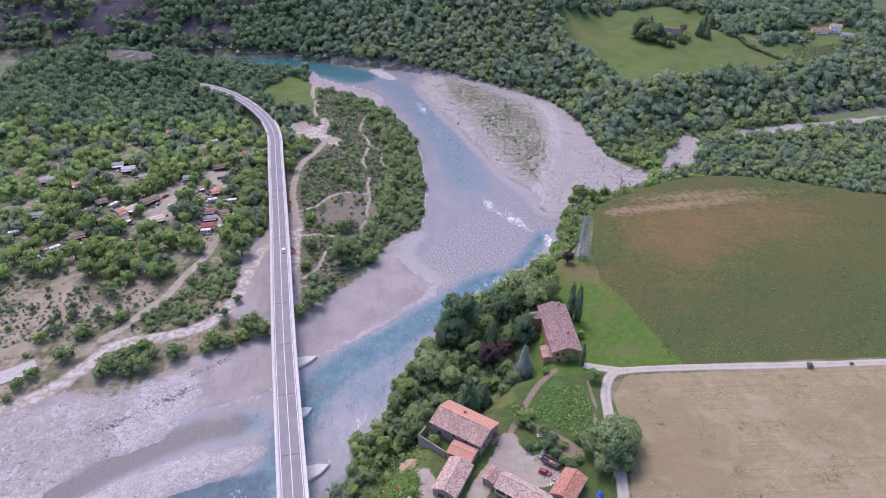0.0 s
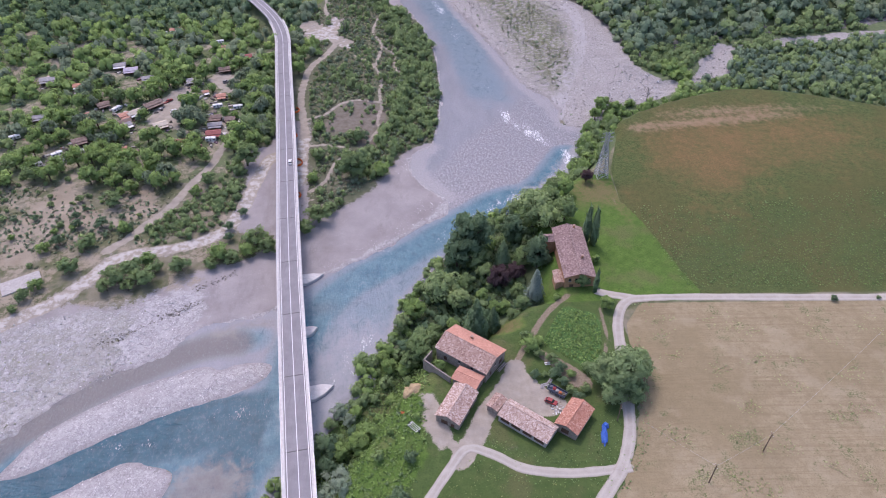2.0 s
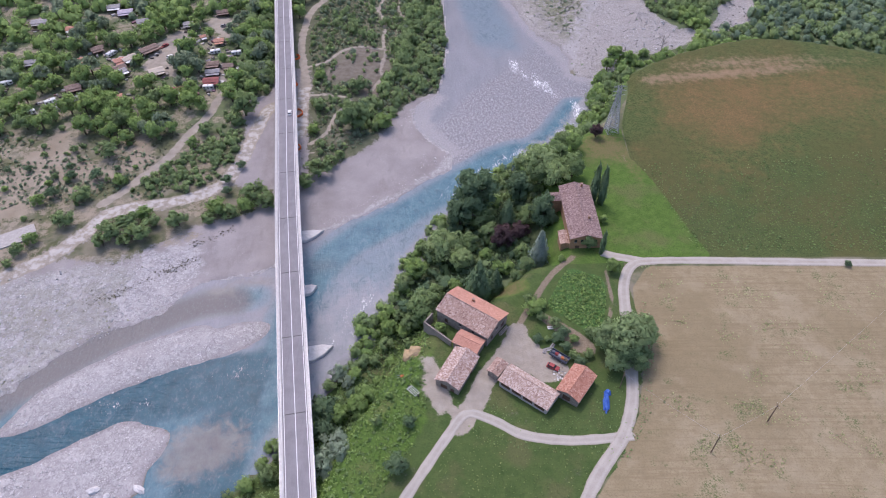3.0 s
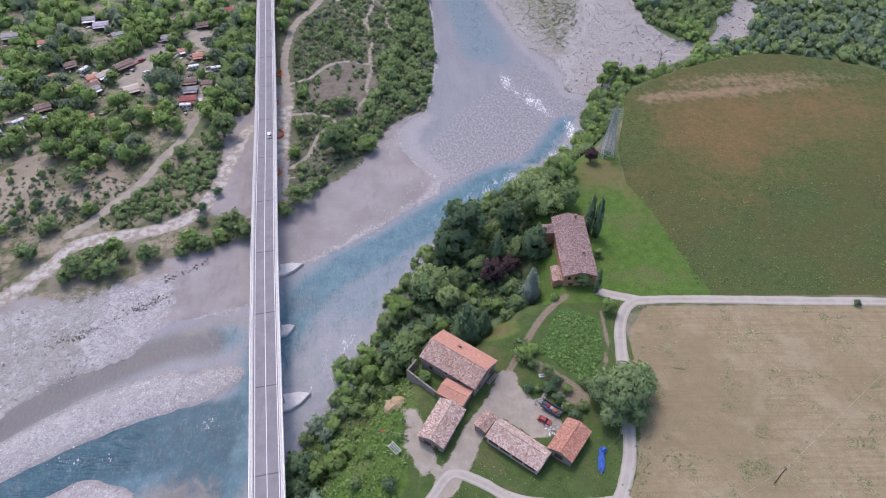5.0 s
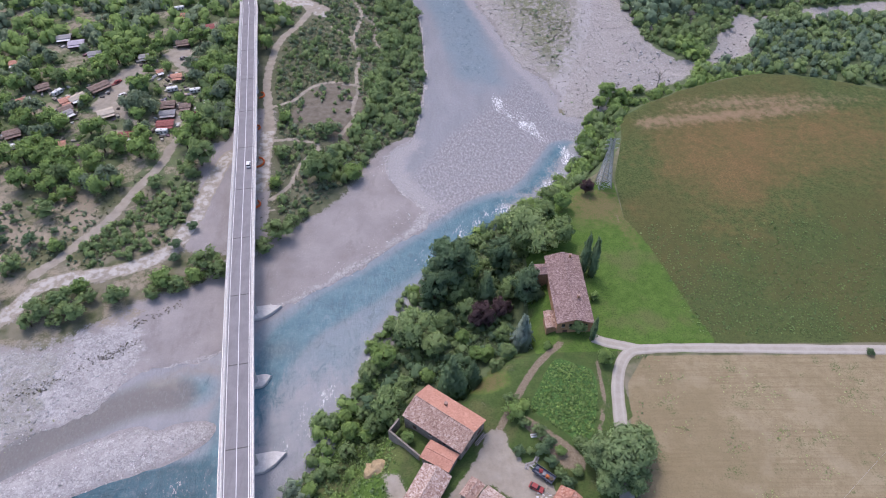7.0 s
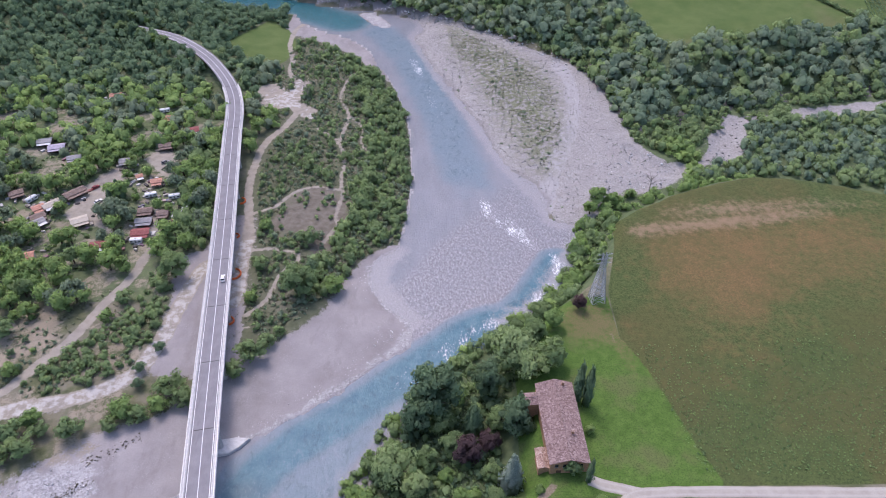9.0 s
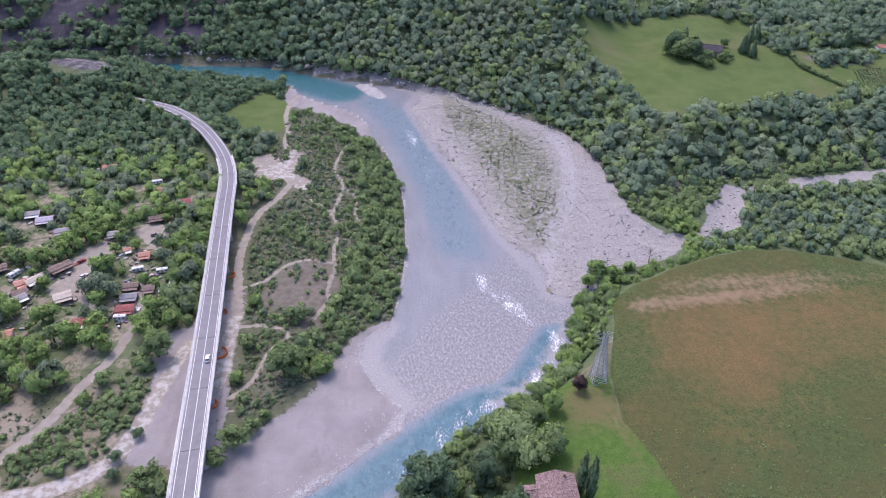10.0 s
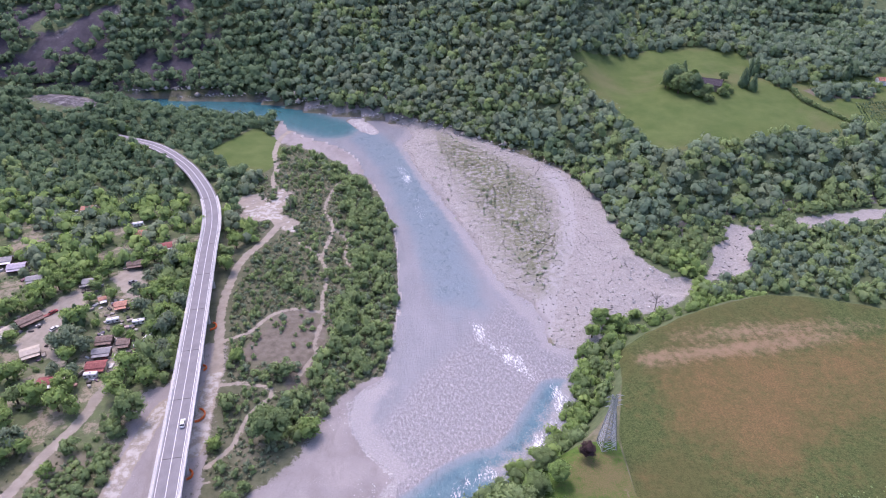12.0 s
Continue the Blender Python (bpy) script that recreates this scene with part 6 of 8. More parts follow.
for x, y, a, l, w, h, roof, lab in (
        (-125, 408, 20, 7, 5.5, 2.9, R_, "camp cabin with a bright red roof"), (-143, 423, 10, 6, 4, 2.4, O_, "camp cabin with an orange tile roof"),
        (-182, 448, 10, 6, 4.5, 2.5, O_, "camp cabin with an orange tile roof"), (-191.5, 387, 15, 8, 5, 2.6, P_, "camp cabin under a lilac and white awning"),
        (-178, 377, 20, 7, 4, 2.5, G_, "grey-roofed camp cabin under shade trees"), (-150, 375, 12, 7, 4, 2.6, G_, "grey-roofed camp cabin under shade trees"), (-135, 392, 15, 7, 4, 2.4, B_, "brown-roofed camp cabin under shade trees"),
        (-139, 361, 30, 3, 2.6, 2.2, O_, "small camp hut with an orange roof"), (-129, 357, 15, 5, 3.6, 2.3, O_, "camp cabin with a salmon roof"), (-165, 345, 48, 10, 4.5, 2.6, B_, "long brown-roofed camp cabin beside the clearing"),
        (-172, 335, 48, 8, 4.5, 2.6, E_, "camp cabin with a beige roof"), (-124, 323, 10, 7, 3.4, 2.4, G_, "grey-roofed camp cabin under shade trees"), (-122.5, 314, 8, 7.5, 4.4, 2.6, R_, "camp cabin with a faded red roof"),
        (-126, 331, 10, 6.5, 3.6, 2.5, B_, "brown-roofed camp cabin under shade trees"), (-117, 329, 10, 5, 4, 2.5, B_, "brown-roofed camp cabin under shade trees"), (-138, 304.5, 12, 6.4, 4.4, 2.7, R_, "camp cabin with a dark red roof and white awning"),
        (-174, 325, 40, 6, 4, 2.5, B_, "brown-roofed camp cabin under shade trees"), (-177, 332, 40, 5, 4, 2.4, O_, "camp cabin with a tan tile roof"), (-154, 323, 30, 7, 5, 2.4, E_, "camp tent with a beige canvas roof"),
        (-166, 297, 20, 5, 4, 2.4, O_, "camp cabin with an orange roof"), (-215, 365, 15, 5.5, 4.5, 2.6, O_, "camp cabin with an orange roof"), (-200, 392, 15, 7, 5, 2.6, G_, "grey-roofed camp cabin under shade trees"),
        (-235, 371, 15, 9, 5, 2.7, G_, "long grey-roofed camp cabin under shade trees"), (-198, 331, 40, 5, 4, 2.5, O_, "camp cabin with a salmon roof"), (-191, 305, 30, 7, 4.5, 2.6, B_, "brown-roofed camp cabin under shade trees"),
        (-193, 344, 35, 6, 4, 2.5, B_, "brown-roofed camp cabin under shade trees"), (-222, 329, 20, 7, 4, 2.5, G_, "grey-roofed camp cabin under shade trees"), (-173, 320, 48, 8, 4, 2.5, G_, "grey-roofed camp cabin under shade trees")):
    cabin(x, y, a, l, w, h, roof, BEIGE_SHEET if roof in (R_, O_) else WOOD, lab)
for x, y, a in ((-148, 433, 20), (-116, 344, 15), (-184, 340, 60), (-108, 332, 80), (-227, 309, 30), (-193, 287, 35), (-198, 293, 40), (-186, 296, 30), (-123, 309, 5), (-204, 283, 40), (-128, 345, 20)):
    caravan(x, y, a, "white touring caravan under the camp trees")
for x, y, a, m in ((-110.5, 395, 70, WHITE), (-131, 377, 30, GREY_SHEET), (-152, 340, 60, WHITE), (-158, 352, 60, RED_PAINT)):
    car(x, y, ground_at(x, y) + 0.02, a, m, "car parked on the camp lane" if m is WHITE else "grey car parked on the camp clearing" if m is GREY_SHEET else "red car parked on the camp clearing", group="parked cars")

CLUTTER = Mat("camp_clutter", 0.7)
CLUTTER.color(CLUTTER.ramp(CLUTTER.geo.outputs["Random Per Island"], [(0.0, (0.06, 0.055, 0.055)), (0.3, (0.2, 0.17, 0.14)), (0.55, (0.34, 0.31, 0.28)), (0.8, (0.62, 0.6, 0.58)), (0.93, (0.3, 0.1, 0.08)), (1.0, (0.12, 0.2, 0.3))]))
cr = random.Random(31)
bm = bmesh.new()
for ob in [o for o in bpy.data.objects if o.parent is None and o.name.split(".")[0] in ("camp_cabin", "caravan")]:
    for k in range(9):
        a, q = cr.uniform(0, math.tau), cr.uniform(3.2, 7.5)
        x, y = ob.matrix_world.translation.x + q * math.cos(a), ob.matrix_world.translation.y + q * math.sin(a)
        l, w, h = cr.uniform(0.35, 1.5), cr.uniform(0.3, 0.9), cr.uniform(0.4, 1.1)
        add_box(bm, -l, l, -w, w, -0.3, h, pose(x, y, ground_at(x, y), 0, 0, cr.uniform(0, 180)))
tagged(part("camp_clutter", bm, CLUTTER.m), "tables, boxes, sheds and gear between the camp cabins", "camping gear", kind="stuff")

# ---- farms on the hill meadow ----
far_house("hill_farmhouse", "dark-roofed farmhouse on the hill meadow", 228, 587, -25, 15, 11, 4.4, 3.0, TILE_DARK, STONE_WALL)
far_house("hill_barn", "low pale-roofed barn beside the hill farmhouse", 216, 594, -10, 9, 5, 2.8, 1.0, TILE_GREY, STONE_WALL)
far_house("red_roof_house", "white house with a red tiled roof on the hillside", 375, 606, -10, 14, 8, 3.5, 1.6, TILE_ORANGE, WHITE)
far_house("white_house", "tall white house on the hillside", 389, 606, -20, 9, 8, 6.0, 1.6, TILE_GREY, WHITE)
far_house("hill_shed", "low white outbuilding on the hillside", 395, 594, -30, 11, 7, 3.4, 1.4, GREY_SHEET, WHITE)

# ---- trees ----
ICO = bmesh.new()
bmesh.ops.create_icosphere(ICO, subdivisions=1, radius=1)
ICO_V = np.array([v.co[:] for v in ICO.verts])
ICO_F = np.array([[v.index for v in f.verts] for f in ICO.faces])
ICO.free()


def crown_arrays(seed, radius=1.0, tall=1.0, lobes=9, leaves=40, leaf=0.16, shape="round", cores=True, lump=(0.34, 0.5), core_size=0.86, reach=0.72, rise=0.55):
    """Vertices, triangles and normals of a crown: lobes of dense twigs, each covered with small leaf sprays."""
    r = np.random.default_rng(seed)
    V, F, N, n = [], [], [], 0
    for k in range(lobes):
        if shape == "round":
            a, h = r.uniform(0, math.tau), r.uniform(-0.8, 0.85)
            rad = math.sqrt(max(0.05, 1 - h * h)) * r.uniform(0.25, reach)
            c = np.array([rad * math.cos(a), rad * math.sin(a), rise * h])
            size = r.uniform(*lump)
        elif shape == "spire":
            h = (k + 0.5) / lobes
            a = r.uniform(0, math.tau)
            c = np.array([0.12 * math.cos(a), 0.12 * math.sin(a), h * 2 - 1])
            size = 0.75 * min(1.0, 0.35 + 3 * h) * (1 - h) ** 0.6 + 0.1
        else:  # cone
            h = (k + 0.5) / lobes
            a = k * 2.4
            w = (1 - h) * 0.6
            c = np.array([w * math.cos(a), w * math.sin(a), h * 2 - 1])
            size = 0.42 * (1 - h) + 0.14
        squash = 0.8 if shape == "round" else 1.0
        core = ICO_V * size * core_size * r.uniform(0.72, 1.15, (len(ICO_V), 1)) + c
        if cores:
            V.append(core)
            N.append(0.55 * (core - c) / size + 1.1 * c)
            F.append(ICO_F + n)
            n += len(core)
        d = r.normal(size=(leaves, 3))
        d /= np.linalg.norm(d, axis=1)[:, None]
        d[:, 2] = np.abs(d[:, 2]) * np.where(r.random(leaves) < 0.75, 1, -1)
        p = c + d * size * r.uniform(0.72, 1.3, (leaves, 1)) * np.array([1, 1, squash])
        u = np.cross(d, r.normal(size=(leaves, 3)))
        u /= np.linalg.norm(u, axis=1)[:, None] + 1e-9
        w = np.cross(d, u) + 0.5 * r.normal(size=(leaves, 3))
        s = leaf * r.uniform(0.6, 1.3, (leaves, 1))
        tri = np.stack([p - u * s, p + u * s, p + w * s * 1.3], 1).reshape(-1, 3)
        V.append(tri)
        N.append(np.repeat(0.55 * d + 1.1 * c + 0.25 * r.normal(size=d.shape), 3, 0))
        F.append(np.arange(leaves * 3).reshape(-1, 3) + n)
        n += leaves * 3
    V = np.concatenate(V) * np.array([radius, radius, radius * tall])
    N = np.concatenate(N) + np.array([0, 0, 0.6])
    return V, np.concatenate(F), N / (np.linalg.norm(N, axis=1)[:, None] + 1e-9)


def crown_mesh(name, *args, **kw):
    V, F, N = crown_arrays(*args, **kw)
    me = mesh_from(name, V, F, N)
    u = V * 2.6 / kw.get("radius", 1.0)
    at = me.attributes.new("tone", "FLOAT", "POINT")
    at.data.foreach_set("value", (0.55 * vnoise(u[:, 0] + 0.8 * u[:, 2], u[:, 1] - 0.7 * u[:, 2], args[0])).astype(np.float32))
    return me


def trunk_bm(h, r, seed, limbs=4):
    rr = random.Random(seed)
    bm = bmesh.new()
    add_bar(bm, (0, 0, -0.8), (0, 0, h * 0.55), r * 1.15, r * 0.7)
    add_bar(bm, (0, 0, h * 0.55), (rr.uniform(-0.3, 0.3), rr.uniform(-0.3, 0.3), h), r * 0.7, r * 0.2)
    for k in range(limbs):
        a, z = k * math.tau / limbs + rr.random(), h * rr.uniform(0.4, 0.65)
        add_bar(bm, (0, 0, z), (0.35 * h * math.cos(a), 0.35 * h * math.sin(a), z + 0.3 * h), r * 0.4, r * 0.1, 5)
    return bm


def make_tree(name, label, leafmat, h, rad, seed, trunk_h=None, **kw):
    """One tree of its kind at the origin: tapered trunk with limbs, and a leafy crown."""
    t = thing(name, pose(0, 0, -500), label, "tree" if "bush" not in name and "shrub" not in name else "shrub")
    part("trunk", trunk_bm(h * 0.75, 0.03 * h + 0.05, seed, 0 if "shape" in kw else 4), BARK, t)
    me = crown_mesh("crown", seed, radius=rad, tall=kw.pop("tall", (h * 0.46) / rad), **kw)
    c = part_from("crown", me, leafmat, t)
    c.location = (0, 0, h * 0.52)
    return t


def plant(proto, x, y, s=1.0, group="", turn=None, label=""):
    turn = random.uniform(0, 360) if turn is None else turn
    ob = copy_thing(proto, pose(x, y, ground_at(x, y) - 0.1, 0, 0, turn) @ Matrix.Scale(s, 4))
    return tagged(ob, label, group=group)


def scatter(outline, gap, seed, keep=None):
    """Loose points about one gap apart inside an outline."""
    r = np.random.default_rng(seed)
    p = np.array(outline, float)
    x0, y0 = p.min(0)
    x1, y1 = p.max(0)
    gx, gy = np.meshgrid(np.arange(x0, x1, gap), np.arange(y0, y1, gap))
    x = gx.ravel() + r.uniform(-0.45, 0.45, gx.size) * gap
    y = gy.ravel() + r.uniform(-0.45, 0.45, gy.size) * gap
    ok = within(x, y, p)
    if keep is not None:
        ok &= keep(x, y)
    return x[ok], y[ok]


def sample(field, x, y):
    i = np.clip(np.searchsorted(xs, x), 0, len(xs) - 1)
    j = np.clip(np.searchsorted(ys, y), 0, len(ys) - 1)
    return field[j, i]


def wood(name, label, category, x, y, size, leafmat, seed, base, tall=1.0, sink=0.5, sizes=(0.6, 0.8, 0.95, 1.05, 1.2, 1.55)):
    """Many crowns in one mesh."""
    r = np.random.default_rng(seed)
    Vs, Fs, Ns, tones, n = [], [], [], [], 0
    z = sample(GZ, x, y)
    for k in range(len(x)):
        V, F, N = base[k % len(base)]
        s = size * r.choice(sizes) * r.uniform(0.9, 1.1)
        a = r.uniform(0, math.tau)
        ca, sa = math.cos(a), math.sin(a)
        W = V * s
        W = np.stack([W[:, 0] * ca - W[:, 1] * sa + x[k], W[:, 0] * sa + W[:, 1] * ca + y[k], W[:, 2] * tall * r.uniform(0.8, 1.25) + z[k] + s * tall * sink], 1)
        Vs.append(W)
        tones.append(np.full(len(W), r.random(), np.float32))
        Ns.append(np.stack([N[:, 0] * ca - N[:, 1] * sa, N[:, 0] * sa + N[:, 1] * ca, N[:, 2]], 1))
        Fs.append(F + n)
        n += len(W)
    if not Vs:
        return None
    me = mesh_from(name, np.concatenate(Vs), np.concatenate(Fs), np.concatenate(Ns))
    at = me.attributes.new("tone", "FLOAT", "POINT")
    at.data.foreach_set("value", np.concatenate(tones))
    return tagged(part_from(name, me, leafmat), label, category, kind="stuff")


FAR = [crown_arrays(100 + k, lobes=6, leaves=18, leaf=0.125, lump=(0.32, 0.5), core_size=0.84) for k in range(8)]
MID = [crown_arrays(200 + k, lobes=8, leaves=32, leaf=0.115, core_size=0.76) for k in range(8)]
SMALL = [crown_arrays(600 + k, lobes=6, leaves=28, leaf=0.125, lump=(0.34, 0.52), core_size=0.76) for k in range(8)]
SPRIG = [crown_arrays(700 + k, lobes=1, leaves=14, leaf=0.32, cores=False) for k in range(8)]
TUFT = [crown_arrays(500 + k, lobes=2, leaves=18, leaf=0.34, cores=False) for k in range(8)]
LOW = [crown_arrays(300 + k, lobes=5, leaves=24, leaf=0.15) for k in range(8)]
# hillside woods, by kind of leaf
CANOPY = (0.78, 0.9, 1.0, 1.05, 1.12, 1.25)
open_land = np.maximum.reduce([A["lawn"], A["track"], A["meadow"], 0.9 * (soft(area_sd(GX, GY, CLIFF), 6) > 0.5)])
HW = [(-440, 690), (-320, 672), (-165, 664), (-75, 632), (0, 604), (75, 540), (110, 503), (122, 455), (124, 412), (160, 424), (236, 452), (420, 490), (440, 560), (450, 740), (330, 800), (60, 790), (-120, 800), (-440, 830)]


def clear(x, y):
    # fewer trees where the painted shade on the gorge rock should show
    bare_rock = np.random.default_rng(77).random(len(x)) < 0.6 * sample(A["gorge_shade"], x, y)
    return (sample(open_land, x, y) < 0.35) & (sample(hill, x, y) > 2) & ~bare_rock


hx, hy = scatter(HW, 7.0, 11, clear)
# more dark leaves towards the gorge side, imitating cloud shade there
pick = fbm(hx, hy, 40, 21) + 0.35 * np.random.default_rng(5).random(len(hx)) - 0.5 * smooth(-70, -200, hx) + 0.2 * smooth(-140, -20, hx) * smooth(90, 20, hx)
for lo, hi_, mat, lab, sd in ((0, 0.5, LEAF_DARK, "dense dark green deciduous wood on the valley side", 1), (0.5, 0.78, LEAF_FAR, "dense green deciduous wood on the valley side", 2),
                              (0.78, 0.88, LEAF, "fresh light green trees among the hillside wood", 3), (0.88, 2, LEAF_GREY, "grey-green trees among the hillside wood", 4)):
    m = (pick >= lo) & (pick < hi_)
    wood("hillside_wood", lab, "woodland", hx[m], hy[m], 6.5, mat, sd, FAR, 0.95, 0.42, CANOPY)

FT = curve([(-20, 610), (10, 595), (34, 576), (73, 538), (106, 501), (119, 453), (122, 420)], steps=4)
nx_, ny_ = scatter(np.concatenate([FT - [0, 0], FT[::-1] + [7, 7]]), 4.6, 45, lambda x, y: (y > 500) | (np.random.default_rng(46).random(len(x)) < 0.45))
wood("slope_foot_bushes", "green bushes hanging over the eroded bank", "thicket", nx_, ny_, 3.4, LEAF, 38, SMALL, 1.1)
FW = curve([(-430, 674), (-321, 668), (-238, 666), (-165, 661), (-120, 653), (-95, 640), (-75, 630), (-37, 617), (-20, 610)], steps=4)
nx_, ny_ = scatter(np.concatenate([FW - [0, 1], FW[::-1] + [3, 12]]), 5.0, 49, lambda x, y: (np.random.default_rng(50).random(len(x)) < 0.35 + 0.8 * fbm(x, y, 15, 76)) & (sample(river, x, y) < -1))
wood("slope_foot_bushes", "dark green trees at the foot of the gorge side", "thicket", nx_, ny_, 3.6, LEAF_DARK, 54, SMALL, 1.1)
CN = [(121, 420), (124, 398), (134, 388), (150, 388), (164, 396), (174, 408), (190, 430), (205, 442), (160, 426), (136, 414)]
nx_, ny_ = scatter(CN, 5.0, 19)
wood("creek_wood", "green bushes between the creek and the slope", "woodland", nx_, ny_, 3.4, LEAF, 33, SMALL, 1.0)
EN = [(90, 318), (112, 334), (140, 347), (176, 356), (178, 361), (150, 357), (132, 350), (116, 344), (104, 346), (94, 340)]
nx_, ny_ = scatter(EN, 4.2, 20)
wood("edge_bushes", "green bushes along the field edge", "thicket", nx_, ny_, 2.6, LEAF_FRESH, 34, MID, 1.0)

CS = [(136, 396), (142, 380), (146, 366), (157, 364), (157, 376), (157, 390), (150, 396), (140, 400)]
nx_, ny_ = scatter(CS, 4.2, 41)
wood("creek_wood", "fresh green bushes over the stony creek", "woodland", nx_, ny_, 3.2, LEAF_FRESH, 35, SMALL, 1.0)
CU = [(196, 414), (206, 416), (230, 424), (226, 436), (206, 436), (198, 428)]
nx_, ny_ = scatter(CU, 4.4, 44)
wood("creek_wood", "green bushes over the stony creek", "woodland", nx_, ny_, 3.0, LEAF, 37, SMALL, 1.0)
CT = [(186, 424), (200, 436), (226, 440), (262, 444), (300, 452), (300, 462), (250, 452), (200, 444)]
nx_, ny_ = scatter(CT, 5.0, 43)
wood("creek_wood", "green trees above the stony creek", "woodland", nx_, ny_, 4.0, LEAF, 36, SMALL, 1.0)

ET = [(138, 358), (146, 364), (156, 366), (152, 358), (140, 352)]
nx_, ny_ = scatter(ET, 3.8, 56)
wood("edge_bushes", "fresh green bushes below the field edge", "thicket", nx_, ny_, 2.5, LEAF_FRESH, 57, SMALL, 1.0)

# woods between the creek and the field, and along the terrace edge
CW = [(122, 362), (150, 358), (178, 362), (215, 356), (240, 345), (300, 325), (340, 314), (360, 400), (360, 452), (300, 440), (240, 428), (200, 420), (180, 400), (172, 375), (150, 368)]
cx, cy = scatter(CW, 5.6, 12, lambda x, y: (sample(A["gravel"], x, y) < 0.4) & (sample(A["field"], x, y) < 0.3))
half = np.random.default_rng(3).random(len(cx)) < 0.5
wood("creek_wood", "bushy green trees along the stony creek", "woodland", cx[half], cy[half], 4.3, LEAF, 31, FAR, 1.0, 0.45, CANOPY)
wood("creek_wood", "light green bushy trees along the stony creek", "woodland", cx[~half], cy[~half], 4.3, LEAF_FAR, 32, FAR, 1.0, 0.45, CANOPY)

# left bank: wood behind the camp and along the bend
LEFT_WOOD = [(-360, 640), (-250, 634), (-140, 616), (-100, 602), (-96, 560), (-96, 500), (-98, 470), (-92, 440), (-86, 400), (-80, 390), (-76, 410), (-86, 440), (-100, 480), (-98, 540), (-84, 400),
             (-94, 345), (-88, 310), (-100, 300), (-118, 290), (-130, 268), (-150, 258), (-188, 271), (-240, 256), (-290, 330), (-330, 420)]
axis_d = lambda x, y: line_dist(x, y, AXIS)


HUTS = [ob.matrix_world.translation[:2] for ob in bpy.data.objects if ob.parent is None and ob.name.split(".")[0] in ("camp_cabin", "caravan")]


def left_ok(x, y):
    by_hut = np.min([np.hypot(x - hx_, (y - hy_ + 2.0) * 0.8) for hx_, hy_ in HUTS], axis=0) < 4.2
    open_ = np.maximum.reduce([sample(A["track"], x, y), sample(A["lawn"], x, y), sample(A["sand"], x, y), sample(A["meadow"], x, y), 0.6 * sample(A["lot"], x, y)])
    return ~by_hut & (open_ < 0.35) & (line_dist(x, y, L["white"]) > 4.5) & (axis_d(x, y) > 8.0) & (sample(river, x, y) < -1) & (np.hypot((x + 252) / 26, (y - 582) / 15) > 1)


lx, ly = scatter(LEFT_WOOD, 7.0, 13, left_ok)
far = ly > 395 + 0.4 * (lx + 130)
camp = ~far
g = fbm(lx, ly, 30, 22) + 0.4 * np.random.default_rng(6).random(len(lx))
deep_wood = far & (np.random.default_rng(66).random(len(lx)) < smooth(425, 530, ly - 0.25 * (lx + 150)))
thin = np.random.default_rng(8).random(len(lx)) < 0.34 + 1.15 * fbm(lx, ly, 16, 31)
near_camp = camp & thin & (lx > -215)
CAMP_TREES = np.stack([lx, ly, g], 1)[near_camp]
camp &= ~near_camp
far &= ~deep_wood
for m, mat, lab, sd in ((deep_wood, LEAF_DARK, "dark green wood on the knoll", 39), (far & (g < 0.36), LEAF_FAR, "dark green wood on the left bank", 40), (far & (g >= 0.62) & (g < 0.72), LEAF_GREY, "grey-green wood on the left bank", 41), (far & (((g >= 0.36) & (g < 0.62)) | (g >= 0.72)) & (ly > 465), LEAF, "green wood beside the road bend", 42), (far & (((g >= 0.36) & (g < 0.62)) | (g >= 0.72)) & (ly <= 465), LEAF_FRESH, "light green wood behind the camp", 38),
                        (camp & thin & (g < 0.5), LEAF, "green shade trees over the camp site", 43), (camp & thin & (g >= 0.5) & (g < 0.82), LEAF_FRESH, "light green shade trees over the camp site", 44),
                        (camp & thin & (g >= 0.82), LEAF_GREY, "grey-green poplars and willows at the camp site", 45)):
    wood("camp_wood" if sd > 42 else "bank_wood", lab, "woodland", lx[m], ly[m], 4.2 if sd > 42 else 5.6, mat, sd, MID if sd > 42 else FAR, 1.0, 0.45, CANOPY)

BS = [(-89, 306), (-106, 303), (-119, 400), (-106, 402), (-96, 350)]
nx_, ny_ = scatter(BS, 5.0, 47, lambda x, y: axis_d(x, y) > 7.5)
wood("bridge_side_trees", "green trees close beside the bridge deck", "woodland", nx_, ny_, 3.9, LEAF, 48, MID, 1.15)

# island thicket: dense along the water, loose inside
ISLAND = [(-88, 584), (-72, 560), (-52, 530), (-26, 500), (-11, 452), (-2, 410), (3, 365), (1, 325), (-9, 303), (-26, 290), (-40, 262), (-56, 250), (-66, 262), (-62, 300), (-74, 320), (-80, 380),
          (-78, 410), (-94, 440), (-99, 480), (-88, 500), (-88, 560)]
ix, iy = scatter(ISLAND, 3.3, 14, left_ok)
edge = line_dist(ix, iy, curve(LEFT_BANK, steps=3))
dens = np.where(edge < 26, 1.15, 0.72) * np.where(sample(A["bare"], ix, iy) > 0.47, 0.4, 1.0) * np.where(iy > 460, 0.7, 1)
dens = dens * (0.5 + fbm(ix, iy, 18, 23))
m = np.random.default_rng(9).random(len(ix)) < dens
ix, iy, edge = ix[m], iy[m], edge[m]
g = np.random.default_rng(10).random(len(ix))
big = (edge < 26) & (g < 0.62) | (g < 0.1)
wood("island_thicket", "tall green willow thicket along the river bank", "thicket", ix[big], iy[big], 2.9, LEAF, 51, SMALL, 1.15)
